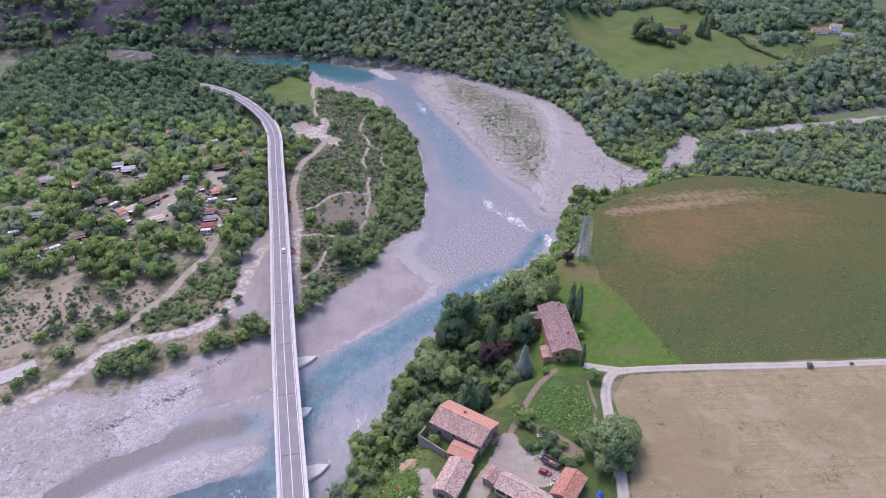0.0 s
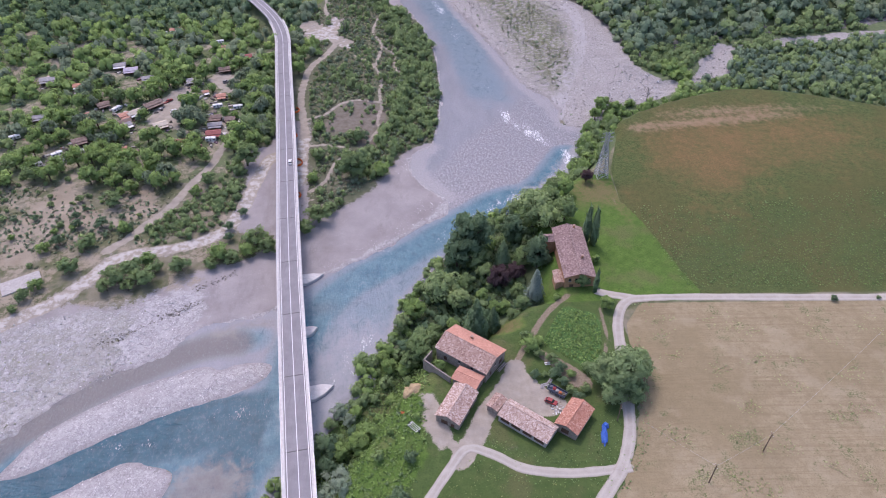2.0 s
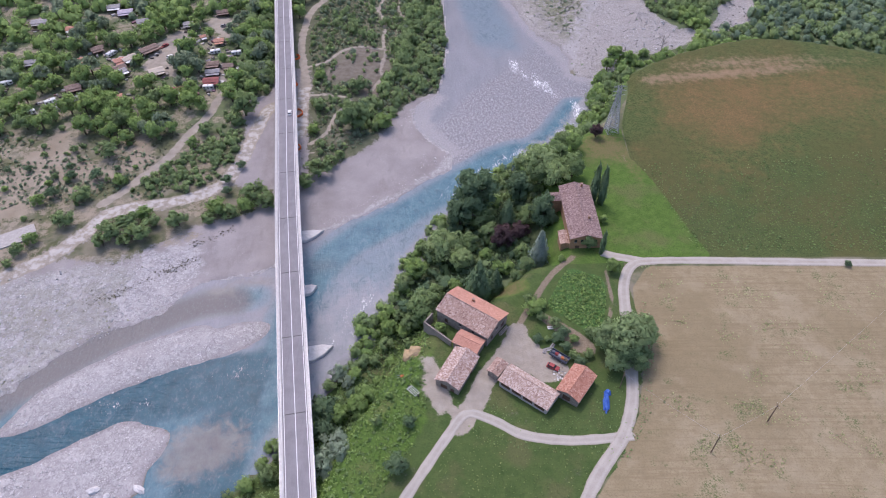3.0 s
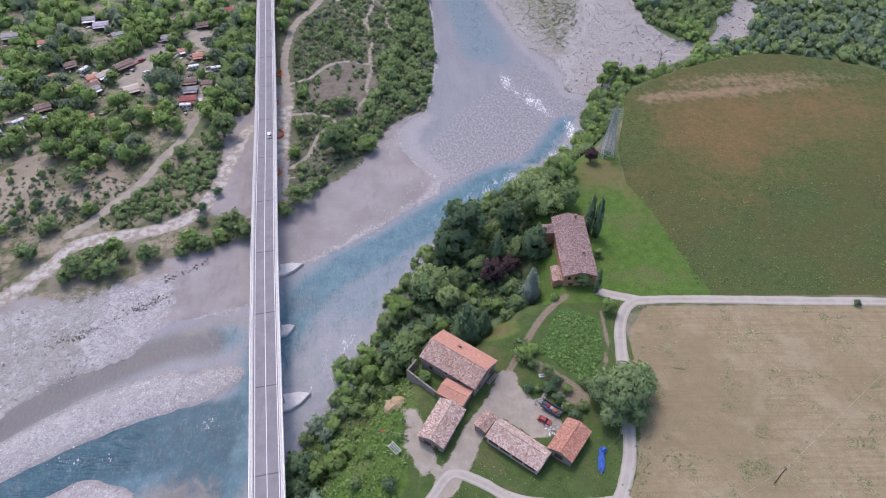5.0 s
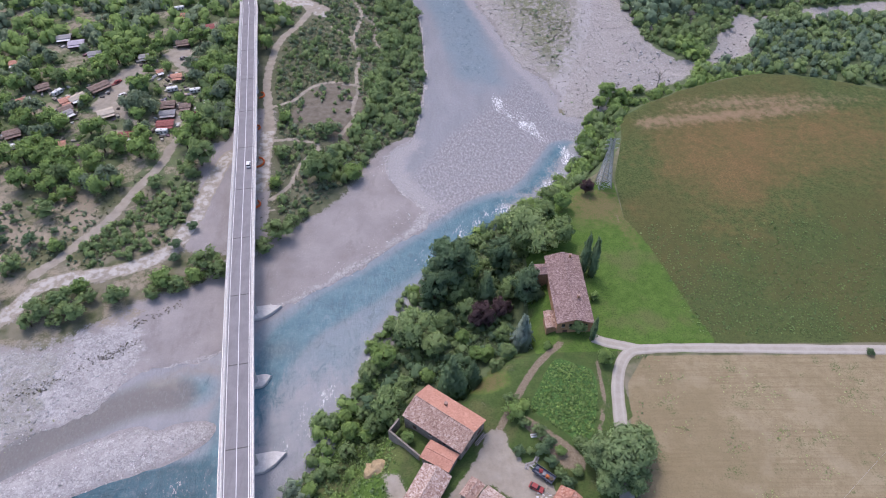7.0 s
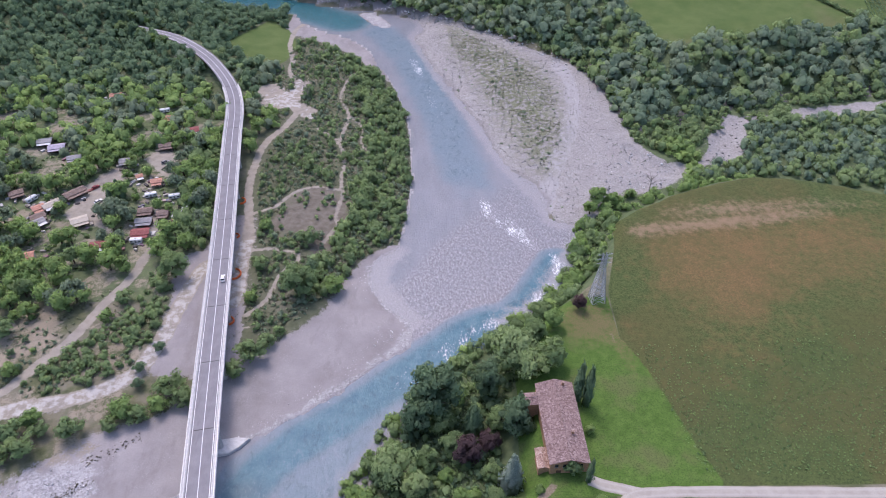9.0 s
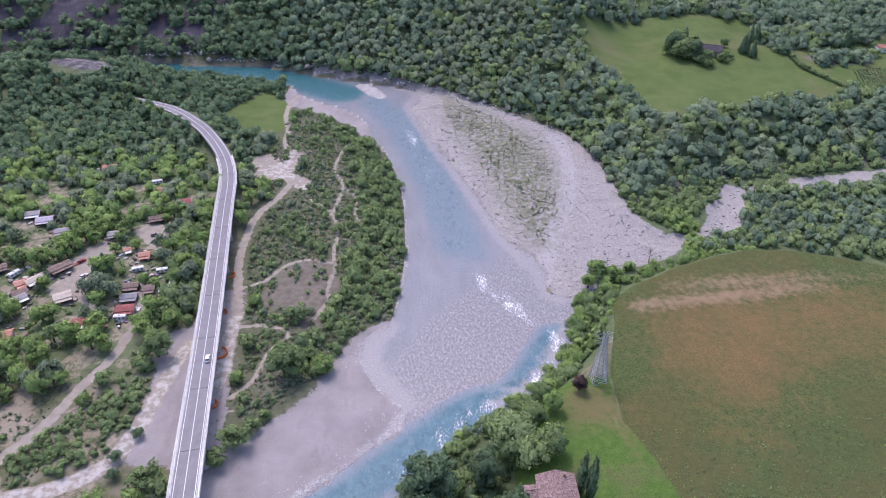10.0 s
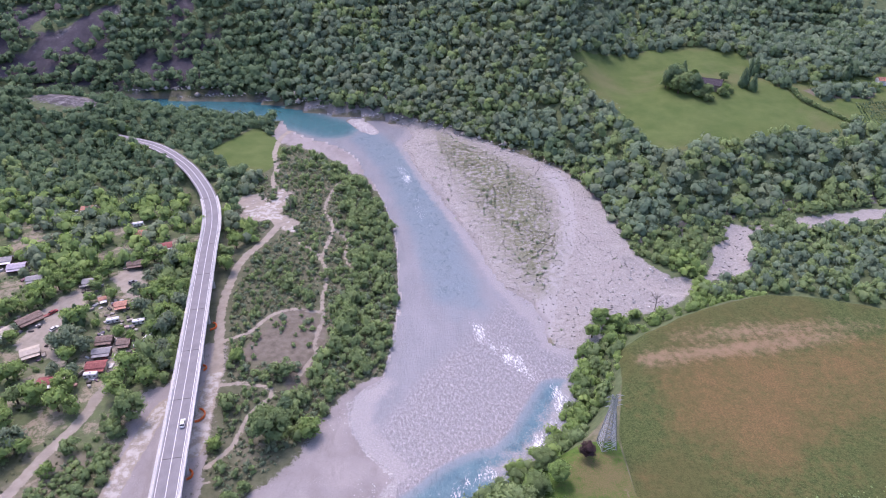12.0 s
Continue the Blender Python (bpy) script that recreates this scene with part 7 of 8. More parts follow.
wood("island_thicket", "low green bushes on the gravel island", "thicket", ix[~big & (g < 0.7)], iy[~big & (g < 0.7)], 1.5, LEAF, 52, LOW, 1.0)
wood("island_thicket", "low grey-green bushes on the gravel island", "thicket", ix[~big & (g >= 0.7)], iy[~big & (g >= 0.7)], 1.5, LEAF_GREY, 53, LOW, 1.0)

vx, vy = scatter(BELT, 3.0, 26, lambda x, y: np.random.default_rng(27).random(len(x)) < 0.35 + 0.7 * fbm(x, y, 9, 75))
wood("belt_scrub", "green scrub belt beside the dirt lane", "thicket", vx, vy, 2.0, LEAF, 63, SMALL, 0.9)

# scrub on the river bank and in the camp meadow
OPEN = [(-240, 280), (-160, 262), (-120, 280), (-95, 262), (-96, 235), (-130, 222), (-160, 205), (-200, 210), (-260, 240)]
ox, oy = scatter(OPEN, 6.0, 16, lambda x, y: (sample(A["track"], x, y) < 0.4) & (sample(A["lot"], x, y) < 0.4) & (sample(A["sand"], x, y) < 0.5) & (line_dist(x, y, L["camp"]) > 3.5) & (np.random.default_rng(2).random(len(x)) < 0.6))
wood("meadow_scrub", "scattered green bushes on sandy grass", "thicket", ox, oy, 1.9, LEAF, 62, MID, 1.0)

# the steep bank below the farm
TB = [(98, 326), (91, 302), (79, 282), (68, 268), (56, 257), (47, 240), (38, 240), (54, 264), (70, 290), (80, 326)]
bx, by = scatter(TB, 4.2, 17)
g = np.random.default_rng(12).random(len(bx))
wood("bank_trees", "thick green bushes on the steep river bank", "thicket", bx[g < 0.6], by[g < 0.6], 3.0, LEAF, 71, MID, 1.15)
wood("bank_trees", "fresh green bushes on the steep river bank", "thicket", bx[g >= 0.6], by[g >= 0.6], 3.0, LEAF_FRESH, 72, MID, 1.15)
TB2 = [(46, 238), (20, 236), (0, 206), (-14, 182), (-24, 158), (-34, 134), (-46, 112), (-58, 92), (-48, 84), (-36, 100), (-24, 122), (-14, 146), (-2, 166), (20, 176), (36, 186), (34, 208)]
bx, by = scatter(TB2, 4.0, 18, lambda x, y: (sample(GZ, x, y) > 0.3) & ((y > 160) | (np.random.default_rng(19).random(len(x)) < 0.16)))
g = np.random.default_rng(13).random(len(bx))
wood("bank_thicket", "low green thicket on the river bank", "thicket", bx[g < 0.5], by[g < 0.5], 2.5, LEAF, 73, SMALL, 1.0)
wood("bank_thicket", "low dark green thicket on the river bank", "thicket", bx[g >= 0.5], by[g >= 0.5], 2.5, LEAF_DARK, 74, SMALL, 1.0)

RB = curve(RIGHT_BANK, steps=3)
BANK_BOX = [(-75, 85), (100, 85), (100, 318), (-75, 318)]
bx, by = scatter(BANK_BOX, 3.7, 24, lambda x, y: (line_dist(x, y, RB) < 5.5) & (sample(river, x, y) < 2.0) & ((y > 165) | (np.random.default_rng(28).random(len(x)) < 0.55)))
g = np.random.default_rng(25).random(len(bx))
wood("waterside_bushes", "green willow bushes overhanging the water", "thicket", bx[g < 0.5], by[g < 0.5], 2.6, LEAF, 75, MID, 1.0)
wood("waterside_bushes", "light green bushes overhanging the water", "thicket", bx[g >= 0.5], by[g >= 0.5], 2.4, LEAF_FRESH, 76, MID, 1.0)

# small plants and stones that nobody could count
def clumps(name, label, category, outline, gap, size, mat, seed, keep=None, tall=0.8, base=TUFT):
    x, y = scatter(outline, gap, seed, keep)
    wood(name, label, category, x, y, size, mat, seed, base, tall, 0.25)



half = lambda seed, f: (lambda x, y: np.random.default_rng(seed).random(len(x)) < f)
FARM_EDGE = [(-50, 92), (-42, 114), (-33, 138), (-26, 160), (-12, 164), (-7, 150), (-4, 140), (-7, 132), (-5, 116), (-9, 100), (-20, 82), (-40, 80)]
clumps("tall_weeds", "tall green weeds on the rough slope", "weeds", FARM_EDGE, 1.05, 0.62, LEAF_FRESH, 81, half(1, 0.9), 0.6, SPRIG)
clumps("tall_weeds", "dull green weeds on the rough slope", "weeds", FARM_EDGE, 1.7, 0.7, LEAF, 82, half(2, 0.6), 0.6, SPRIG)
clumps("bank_undergrowth", "green undergrowth on the river bank", "weeds", TB2, 1.4, 0.85, LEAF, 79, lambda x, y: (sample(GZ, x, y) > 0.4) & (np.random.default_rng(78).random(len(x)) < 0.85), 0.7, SPRIG)
clumps("garden_plants", "rows of leafy green vegetables", "vegetables", GARDEN, 0.95, 0.6, LEAF_FRESH, 83, None, 0.6)
wr = np.random.default_rng(84)
spots = np.array([(82.6, 164.9), (99.7, 160.8), (103, 160), (108.3, 159.4), (111, 158), (92.3, 139.8), (107.4, 145.3), (90.6, 114.4), (96.1, 110.5), (75.4, 100.7), (97.9, 125.8), (121.2, 144), (137.7, 140.3), (125.1, 120.4),
                  (70.4, 116.5), (112.9, 134.6), (86, 100.3), (78.6, 156.8), (132.2, 156.6), (104.2, 109.5), (134.5, 123.5), (115.3, 103.8), (93.9, 95), (79.9, 146.6), (150, 160), (160, 140), (155, 118)])
spots = np.concatenate([spots, spots[::2] + wr.normal(0, 3.0, (14, 2)), np.stack([wr.uniform(70, 185, 14), wr.uniform(90, 168, 14)], 1)])
wx_ = np.concatenate([c[0] + wr.normal(0, 1.9, 34) for c in spots])
wy_ = np.concatenate([c[1] + wr.normal(0, 1.4, 34) for c in spots])
ok_ = within(wx_, wy_, BROWN_FIELD)
wood("field_weeds", "green weed patches in the pale field", "weeds", wx_[ok_], wy_[ok_], 0.36, LEAF_WEED, 84, SPRIG, 0.18, 0.0)
cx_r, cy_r = scatter([(94, 182), (174, 181), (200, 212), (205, 250), (140, 238), (86, 236), (90, 212)], 1.15, 85, lambda x, y: (sample(A["dry"], x, y) < 0.45) & (np.random.default_rng(86).random(len(x)) < 1.15 - 0.75 * smooth(190, 245, y)))
cx_r = np.round((cx_r + 0.2 * cy_r) / 1.3) * 1.3 - 0.2 * cy_r + 0.25 * np.random.default_rng(87).normal(size=len(cx_r))
wood("crop_plants", "low green crop plants in the field", "crop", cx_r, cy_r, 0.5, LEAF, 88, SPRIG, 0.6, 0.2)
lr = np.random.default_rng(55)
for line_, count_, spread_ in (([(-124, 169), (-112, 179), (-105, 184), (-98, 189)], 150, 1.1), ([(-101, 196), (-93, 201), (-86, 206)], 70, 0.8), ([(-134, 166), (-122, 171)], 60, 1.6)):
    c_ = curve(line_, False, 12)
    q_ = c_[lr.integers(0, len(c_), count_)] + lr.normal(0, spread_, (count_, 2))
    wood("driftwood", "dark drift of twigs and weeds on the sand", "driftwood", q_[:, 0], q_[:, 1], 0.42, LEAF_DRIFT, 58, SPRIG, 0.5, 0.2)
clumps("bar_weeds", "grey-green weeds growing on the gravel bar", "weeds", WEEDS, 1.6, 0.5, LEAF_DULL, 85, lambda x, y: np.random.default_rng(4).random(len(x)) < 0.12 + 0.75 * smooth(0.44, 0.6, fbm(x, y, 14, 72)), 0.6)
clumps("bar_bushes", "small willow bushes on the gravel bar", "weeds", BAR_R, 6.5, 0.7, LEAF_GREY, 86, half(5, 0.14))
clumps("bar_bushes", "low green bushes among the weeds of the bar", "weeds", WEEDS, 4.5, 0.95, LEAF_GREY, 186, lambda x, y: np.random.default_rng(185).random(len(x)) < 0.5 * smooth(0.42, 0.6, fbm(x, y, 20, 71)))
clumps("dry_scrub", "low dry scrub on the island soil", "weeds", ISLAND, 2.0, 0.75, LEAF_DULL, 87, lambda x, y: left_ok(x, y) & (np.random.default_rng(6).random(len(x)) < 0.75) & (sample(A["bare"], x, y) < 0.5))
clumps("dry_scrub", "low grey-green scrub on the island soil", "weeds", ISLAND, 2.3, 0.95, LEAF_GREY, 187, lambda x, y: left_ok(x, y) & (np.random.default_rng(16).random(len(x)) < 0.6) & (sample(A["bare"], x, y) < 0.5))
clumps("camp_scrub", "low scrub on the sandy camp meadow", "weeds", OPEN, 2.6, 0.7, LEAF_DULL, 88, lambda x, y: (sample(A["track"], x, y) < 0.3) & (sample(A["lot"], x, y) < 0.5) & (sample(A["sand"], x, y) < 0.5) & (fbm(x, y, 12, 73) > 0.45))
clumps("camp_scrub", "low grey-green scrub on the sandy camp meadow", "weeds", OPEN, 2.4, 0.85, LEAF_GREY, 288, lambda x, y: (sample(A["track"], x, y) < 0.3) & (sample(A["sand"], x, y) < 0.5) & (np.random.default_rng(289).random(len(x)) < smooth(0.42, 0.62, fbm(x, y, 16, 290))))
clumps("camp_undergrowth", "green undergrowth between the camp cabins", "weeds", [(-215, 290), (-130, 288), (-112, 320), (-106, 400), (-140, 420), (-215, 380)], 3.0, 1.2, LEAF, 98, lambda x, y: left_ok(x, y) & (np.random.default_rng(99).random(len(x)) < 0.7))
clumps("beach_weeds", "small weeds on the cobbled bank", "weeds", STONES, 3.0, 0.38, LEAF_DULL, 89, lambda x, y: (fbm(x, y, 12, 74) > 0.58) & (x < -112), 0.5)
LANE_STRIP = [(66, 176), (74, 170), (66, 150), (64, 128), (56, 112), (46, 96), (54, 98), (63, 112), (68, 130), (70, 150), (72, 166), (80, 172)]
YARD_GRASS = [(-2, 112), (6, 106), (20, 101), (40, 99), (54, 100), (58, 116), (52, 128), (44, 112), (24, 112), (10, 122), (2, 118)]
clumps("rough_grass", "tufts of rough green grass round the sheds", "grass", YARD_GRASS, 1.0, 0.3, LEAF, 190, lambda x, y: (sample(A["track"], x, y) < 0.3) & (sample(A["lane"], x, y) < 0.3) & (np.random.default_rng(191).random(len(x)) < 0.9 * fbm(x, y, 6, 192)), 0.5, SPRIG)
clumps("rough_grass", "yellow-green tufts of grass on the drive meadow", "grass", [(-6, 90), (0, 102), (8, 110), (22, 103), (38, 101), (46, 100), (38, 86), (20, 80), (-8, 80)], 1.2, 0.28, LEAF_WEED, 193, half(194, 0.5), 0.5, SPRIG)
clumps("verge_grass", "long green grass along the lane", "grass", LANE_STRIP, 1.2, 0.3, LEAF, 90, half(7, 0.6), 0.7)


def stones(name, label, outline, gap, lo, hi, seed, mat, keep=None):
    """Loose river stones, half sunk."""
    r = np.random.default_rng(seed)
    x, y = scatter(outline, gap, seed, keep)
    z = sample(GZ, x, y)
    octa = np.array([(1, 0, 0), (0, 1, 0), (-1, 0, 0), (0, -1, 0), (0, 0, 1), (0, 0, -1)], float)
    of = np.array([(0, 1, 4), (1, 2, 4), (2, 3, 4), (3, 0, 4), (1, 0, 5), (2, 1, 5), (3, 2, 5), (0, 3, 5)])
    s = lo + (hi - lo) * r.random(len(x)) ** 3
    V = octa[None] * s[:, None, None] * r.uniform(0.6, 1.2, (len(x), 6, 1)) * np.array([1, 0.8, 0.6])
    a = r.uniform(0, math.tau, len(x))
    ca, sa = np.cos(a)[:, None], np.sin(a)[:, None]
    V = np.stack([V[..., 0] * ca - V[..., 1] * sa + x[:, None], V[..., 0] * sa + V[..., 1] * ca + y[:, None], V[..., 2] + z[:, None] + 0.15 * s[:, None]], -1)
    F = of[None] + 6 * np.arange(len(x))[:, None, None]
    tagged(part_from(name, mesh_from(name, V.reshape(-1, 3), F.reshape(-1, 3)), mat), label, "stones", kind="stuff")


def stone_mat(name, a, b, c):
    k = Mat(name, 0.9)
    k.color(k.ramp(k.geo.outputs["Random Per Island"], [(0.0, a), (0.6, b), (1.0, c)]))
    k.bump(k.noise(0.15, 3), 0.4, 0.03)
    return k.m


STONE = stone_mat("river_stone", (0.36, 0.345, 0.34), (0.5, 0.485, 0.475), (0.74, 0.725, 0.71))
STONE_DULL = stone_mat("dull_stone", (0.22, 0.205, 0.19), (0.34, 0.32, 0.30), (0.52, 0.50, 0.48))
STONE_WET = stone_mat("wet_stone", (0.09, 0.085, 0.085), (0.17, 0.162, 0.165), (0.40, 0.39, 0.39))
dry_land = lambda x, y: sample(GZ, x, y) > -0.12
stones("river_stones", "grey river cobbles on the left bank", STONES, 1.25, 0.12, 0.6, 91, STONE, dry_land)
stones("river_stones", "grey river cobbles on the gravel bars", BAR_A, 1.0, 0.12, 0.5, 92, STONE, dry_land)
stones("river_stones", "pale river cobbles on the near bar", BAR_B, 1.0, 0.12, 0.5, 93, STONE, dry_land)
stones("river_stones", "pale river cobbles on the far bar", BAR_R, 1.9, 0.15, 0.8, 94, STONE_DULL, dry_land)
stones("river_stones", "cobbles along the sandy shore", np.concatenate([curve([(-66, 200), (-42, 218), (-14, 246), (-12, 262), (-27, 290)], steps=4), curve([(0, 306), (16, 270), (12, 250), (-30, 214), (-58, 196)], steps=4)]), 1.3, 0.1, 0.5, 95, STONE, lambda x, y: np.random.default_rng(94).random(len(x)) < 1.2 * smooth(0.4, 0.62, fbm(x, y, 9, 92)))
FOOT = np.array(HILL_FOOT[4:14], float)
stones("bank_boulders", "pale boulders along the far bank", np.concatenate([FOOT + [-2, -4], FOOT[::-1] + [2, 5]]), 2.4, 0.3, 1.3, 96, STONE)
stones("bank_outcrops", "grey rock outcrops at the foot of the gorge side", np.concatenate([FOOT + [-1, -1], FOOT[::-1] + [3, 9]]), 4.5, 0.8, 4.2, 99, STONE_DULL, lambda x, y: fbm(x, y, 30, 47) > 0.48)
stones("fan_boulders", "pale boulders on the fan of the creek", [(98, 352), (104, 372), (118, 392), (127, 392), (136, 379), (142, 370), (137, 357), (122, 350), (106, 347)], 2.6, 0.25, 1.1, 100, STONE, half(101, 0.6))
stones("creek_boulders", "grey boulders in the bed of the creek", [(160, 374), (158, 394), (165, 411), (186, 420), (200, 428), (188, 408), (182, 390), (178, 370), (166, 368)], 2.2, 0.25, 1.2, 102, STONE_DULL, half(103, 0.7))
wet_bed = lambda x, y: (sample(river, x, y) > 1) & (sample(GZ, x, y) > -0.9) & (y > 252) & (y < 335) & (np.random.default_rng(98).random(len(x)) < 0.3 * smooth(340, 300, y) * (0.1 + 1.6 * fbm(x, y, 14, 93)))
stones("shallow_stones", "dark wet stones breaking the shallow water", RIVER[:140:2].tolist() + RIVER[-140::2].tolist(), 1.2, 0.2, 0.6, 97, STONE_WET, wet_bed)

# vine rows on the hill meadow
vy_ = np.arange(534, 578, 1.1)
vr = [(322 + 2.6 * k + 0.28 * (y - 534), y) for k in range(18) for y in vy_]
vx_, vy_ = np.array([q[0] for q in vr]), np.array([q[1] for q in vr])
ok_ = within(vx_, vy_, VINEYARD)
wood("vine_rows", "rows of young green vines on the hill", "vineyard", vx_[ok_], vy_[ok_], 0.7, LEAF_DARK, 46, TUFT, 0.8, 0.3)

# ---- trees and bushes that stand by themselves ----
P_BROAD = [make_tree("broadleaf_tree", "large green broadleaf tree", LEAF, 15, 6.6, 400 + k, lobes=46, leaves=120, leaf=0.056, core_size=0.5, lump=(0.15, 0.3), reach=0.86, rise=0.66) for k in range(3)]
P_WALNUT = make_tree("walnut_tree", "broad green walnut tree beside the lane", LEAF_WALNUT, 13, 6.6, 405, lobes=52, leaves=130, leaf=0.052, core_size=0.32, lump=(0.15, 0.3), reach=0.86, rise=0.66)
P_CAMP = [make_tree("shade_tree", lab, mat, 10.5, 4.6, 470 + k, lobes=16, leaves=50, leaf=0.1, core_size=0.62, lump=(0.24, 0.4), reach=0.82) for k, (mat, lab) in enumerate(((LEAF, "green shade tree over the camp site"), (LEAF_FRESH, "light green shade tree over the camp site"), (LEAF, "green shade tree over the camp site"), (LEAF_FRESH, "light green shade tree over the camp site"), (LEAF_GREY, "grey-green poplar at the camp site")))]
P_FRESH = [make_tree("broadleaf_tree", "light green broadleaf tree", LEAF_FRESH, 12, 5.2, 410 + k, lobes=46, leaves=120, leaf=0.056, core_size=0.5, lump=(0.15, 0.3), reach=0.86, rise=0.66) for k in range(2)]
P_GREY = [make_tree("willow_tree", "silvery green willow by the river", LEAF_WILLOW, 14, 6.4, 420 + k, lobes=50, leaves=130, leaf=0.054, core_size=0.34, lump=(0.15, 0.3), reach=0.86, rise=0.66) for k in range(2)]
P_DARK = [make_tree("broadleaf_tree", "tall dark green tree by the river", LEAF_DARK, 19, 6.4, 430 + k, lobes=46, leaves=120, leaf=0.056, core_size=0.5, lump=(0.15, 0.3), reach=0.86, rise=0.66) for k in range(2)]
P_PURPLE = make_tree("copper_plum", "dark purple-leaved plum tree", LEAF_PURPLE, 11, 4.6, 440, lobes=46, leaves=120, leaf=0.056, core_size=0.5, lump=(0.15, 0.3), reach=0.86, rise=0.66)
P_BLUE = make_tree("blue_spruce", "blue-grey conifer beside the farmhouse", LEAF_BLUE, 17, 4.4, 441, lobes=26, leaves=80, leaf=0.08, shape="cone", tall=1.9)
P_FIR = make_tree("fir_tree", "dark conifer behind the farmhouse", LEAF_DARK, 18, 5.4, 442, lobes=26, leaves=60, leaf=0.09, shape="cone", tall=1.6)
P_CYP = make_tree("cypress", "slender dark cypress beside the brick house", LEAF_DARK, 17, 2.3, 443, lobes=10, leaves=70, leaf=0.16, shape="spire", tall=3.6)
P_BUSH = [make_tree("bush", "round green bush on sandy ground", LEAF, 4.2, 2.6, 450 + k, lobes=20, leaves=52, leaf=0.095, core_size=0.58, lump=(0.2, 0.36), reach=0.82, tall=0.75) for k in range(3)]
P_BUSHD = make_tree("bush", "dark green bush on sandy ground", LEAF_DARK, 4.6, 2.6, 455, lobes=20, leaves=52, leaf=0.095, core_size=0.58, lump=(0.2, 0.36), reach=0.82, tall=0.8)
P_SILVER = make_tree("bush", "silvery grey-green willow bush on the bank", LEAF_SILVER, 4.4, 2.8, 459, lobes=22, leaves=56, leaf=0.09, core_size=0.58, lump=(0.2, 0.34), reach=0.82, tall=0.8)
P_LIME = [make_tree("bush", "fresh green bush in tall grass", LEAF_FRESH, 4.2, 2.8, 456 + k, lobes=20, leaves=52, leaf=0.095, core_size=0.58, lump=(0.2, 0.36), reach=0.82, tall=0.75) for k in range(2)]
G1, G2 = "trees round the farm", "bushes on the bank"
for x, y, s, p in ((58, 135, 1.3, P_WALNUT), (53, 137, 0.8, P_WALNUT), (63.5, 139, 0.95, P_WALNUT), (54.5, 129, 0.7, P_WALNUT), (61, 130, 0.75, P_WALNUT), (61.0, 171, 0.55, P_FRESH[0]), (36.5, 184.5, 1.0, P_BLUE), (12.5, 166, 1.1, P_FIR), (19, 170, 0.7, P_FIR),
                   (0.2, 189, 1.15, P_GREY[0]), (6, 183.5, 0.8, P_GREY[1]), (-10.7, 179.3, 0.95, P_FRESH[1]), (-15, 174, 0.6, P_GREY[0]), (12.5, 214, 1.45, P_DARK[0]), (6.5, 207, 1.0, P_DARK[1]), (15, 208, 0.8, P_BROAD[1]), (41.5, 233, 1.55, P_GREY[1]), (47, 224, 1.0, P_GREY[0]), (31.6, 222, 0.95, P_DARK[0]),
                   (53.7, 227.1, 0.9, P_BROAD[0]), (20.4, 219, 0.75, P_FRESH[0]), (23.2, 195, 1.15, P_PURPLE), (30.5, 199.5, 0.9, P_PURPLE), (68.3, 256, 0.7, P_PURPLE), (60.3, 211.5, 1.0, P_CYP), (63, 209.5, 1.0, P_CYP),
                   (58.6, 180.4, 0.62, P_CYP), (-6.5, 158, 1.05, P_BROAD[2]), (-12, 154, 0.6, P_BROAD[0]), (-19.3, 152.8, 0.62, P_FRESH[0]), (-22, 158, 0.5, P_FRESH[1]), (-27.5, 120.4, 0.75, P_FRESH[1]), (-23.5, 123.5, 0.55, P_FRESH[0]), (25.6, 206.8, 0.8, P_FIR), (18, 199, 0.7, P_BROAD[1]), (24, 180, 0.6, P_FRESH[0]), (20.7, 180.7, 0.55, P_FRESH[1]), (43.8, 178, 0.35, P_FRESH[0]),
                   (39.6, 203.5, 1.0, P_DARK[1]), (41, 209, 0.75, P_FIR), (35, 208, 0.75, P_BROAD[2]), (30, 188, 0.55, P_BROAD[0]), (16, 188, 0.55, P_FRESH[0]), (10, 193, 0.7, P_BROAD[2]), (31, 177, 0.5, P_BROAD[1]),
                   (55, 258, 0.75, P_BROAD[1]), (50, 243, 0.8, P_BROAD[1]), (57, 246, 0.8, P_FRESH[1]), (54, 184, 0.5, P_BROAD[2]), (62, 198, 0.35, P_FRESH[0]), (-1.1, 144.5, 0.42, P_FRESH[1]), (27, 173, 0.45, P_BROAD[0]),
                   (4, 172, 0.55, P_FRESH[0]), (-3, 168, 0.55, P_BROAD[2])):
    plant(p, x, y, s, G1)
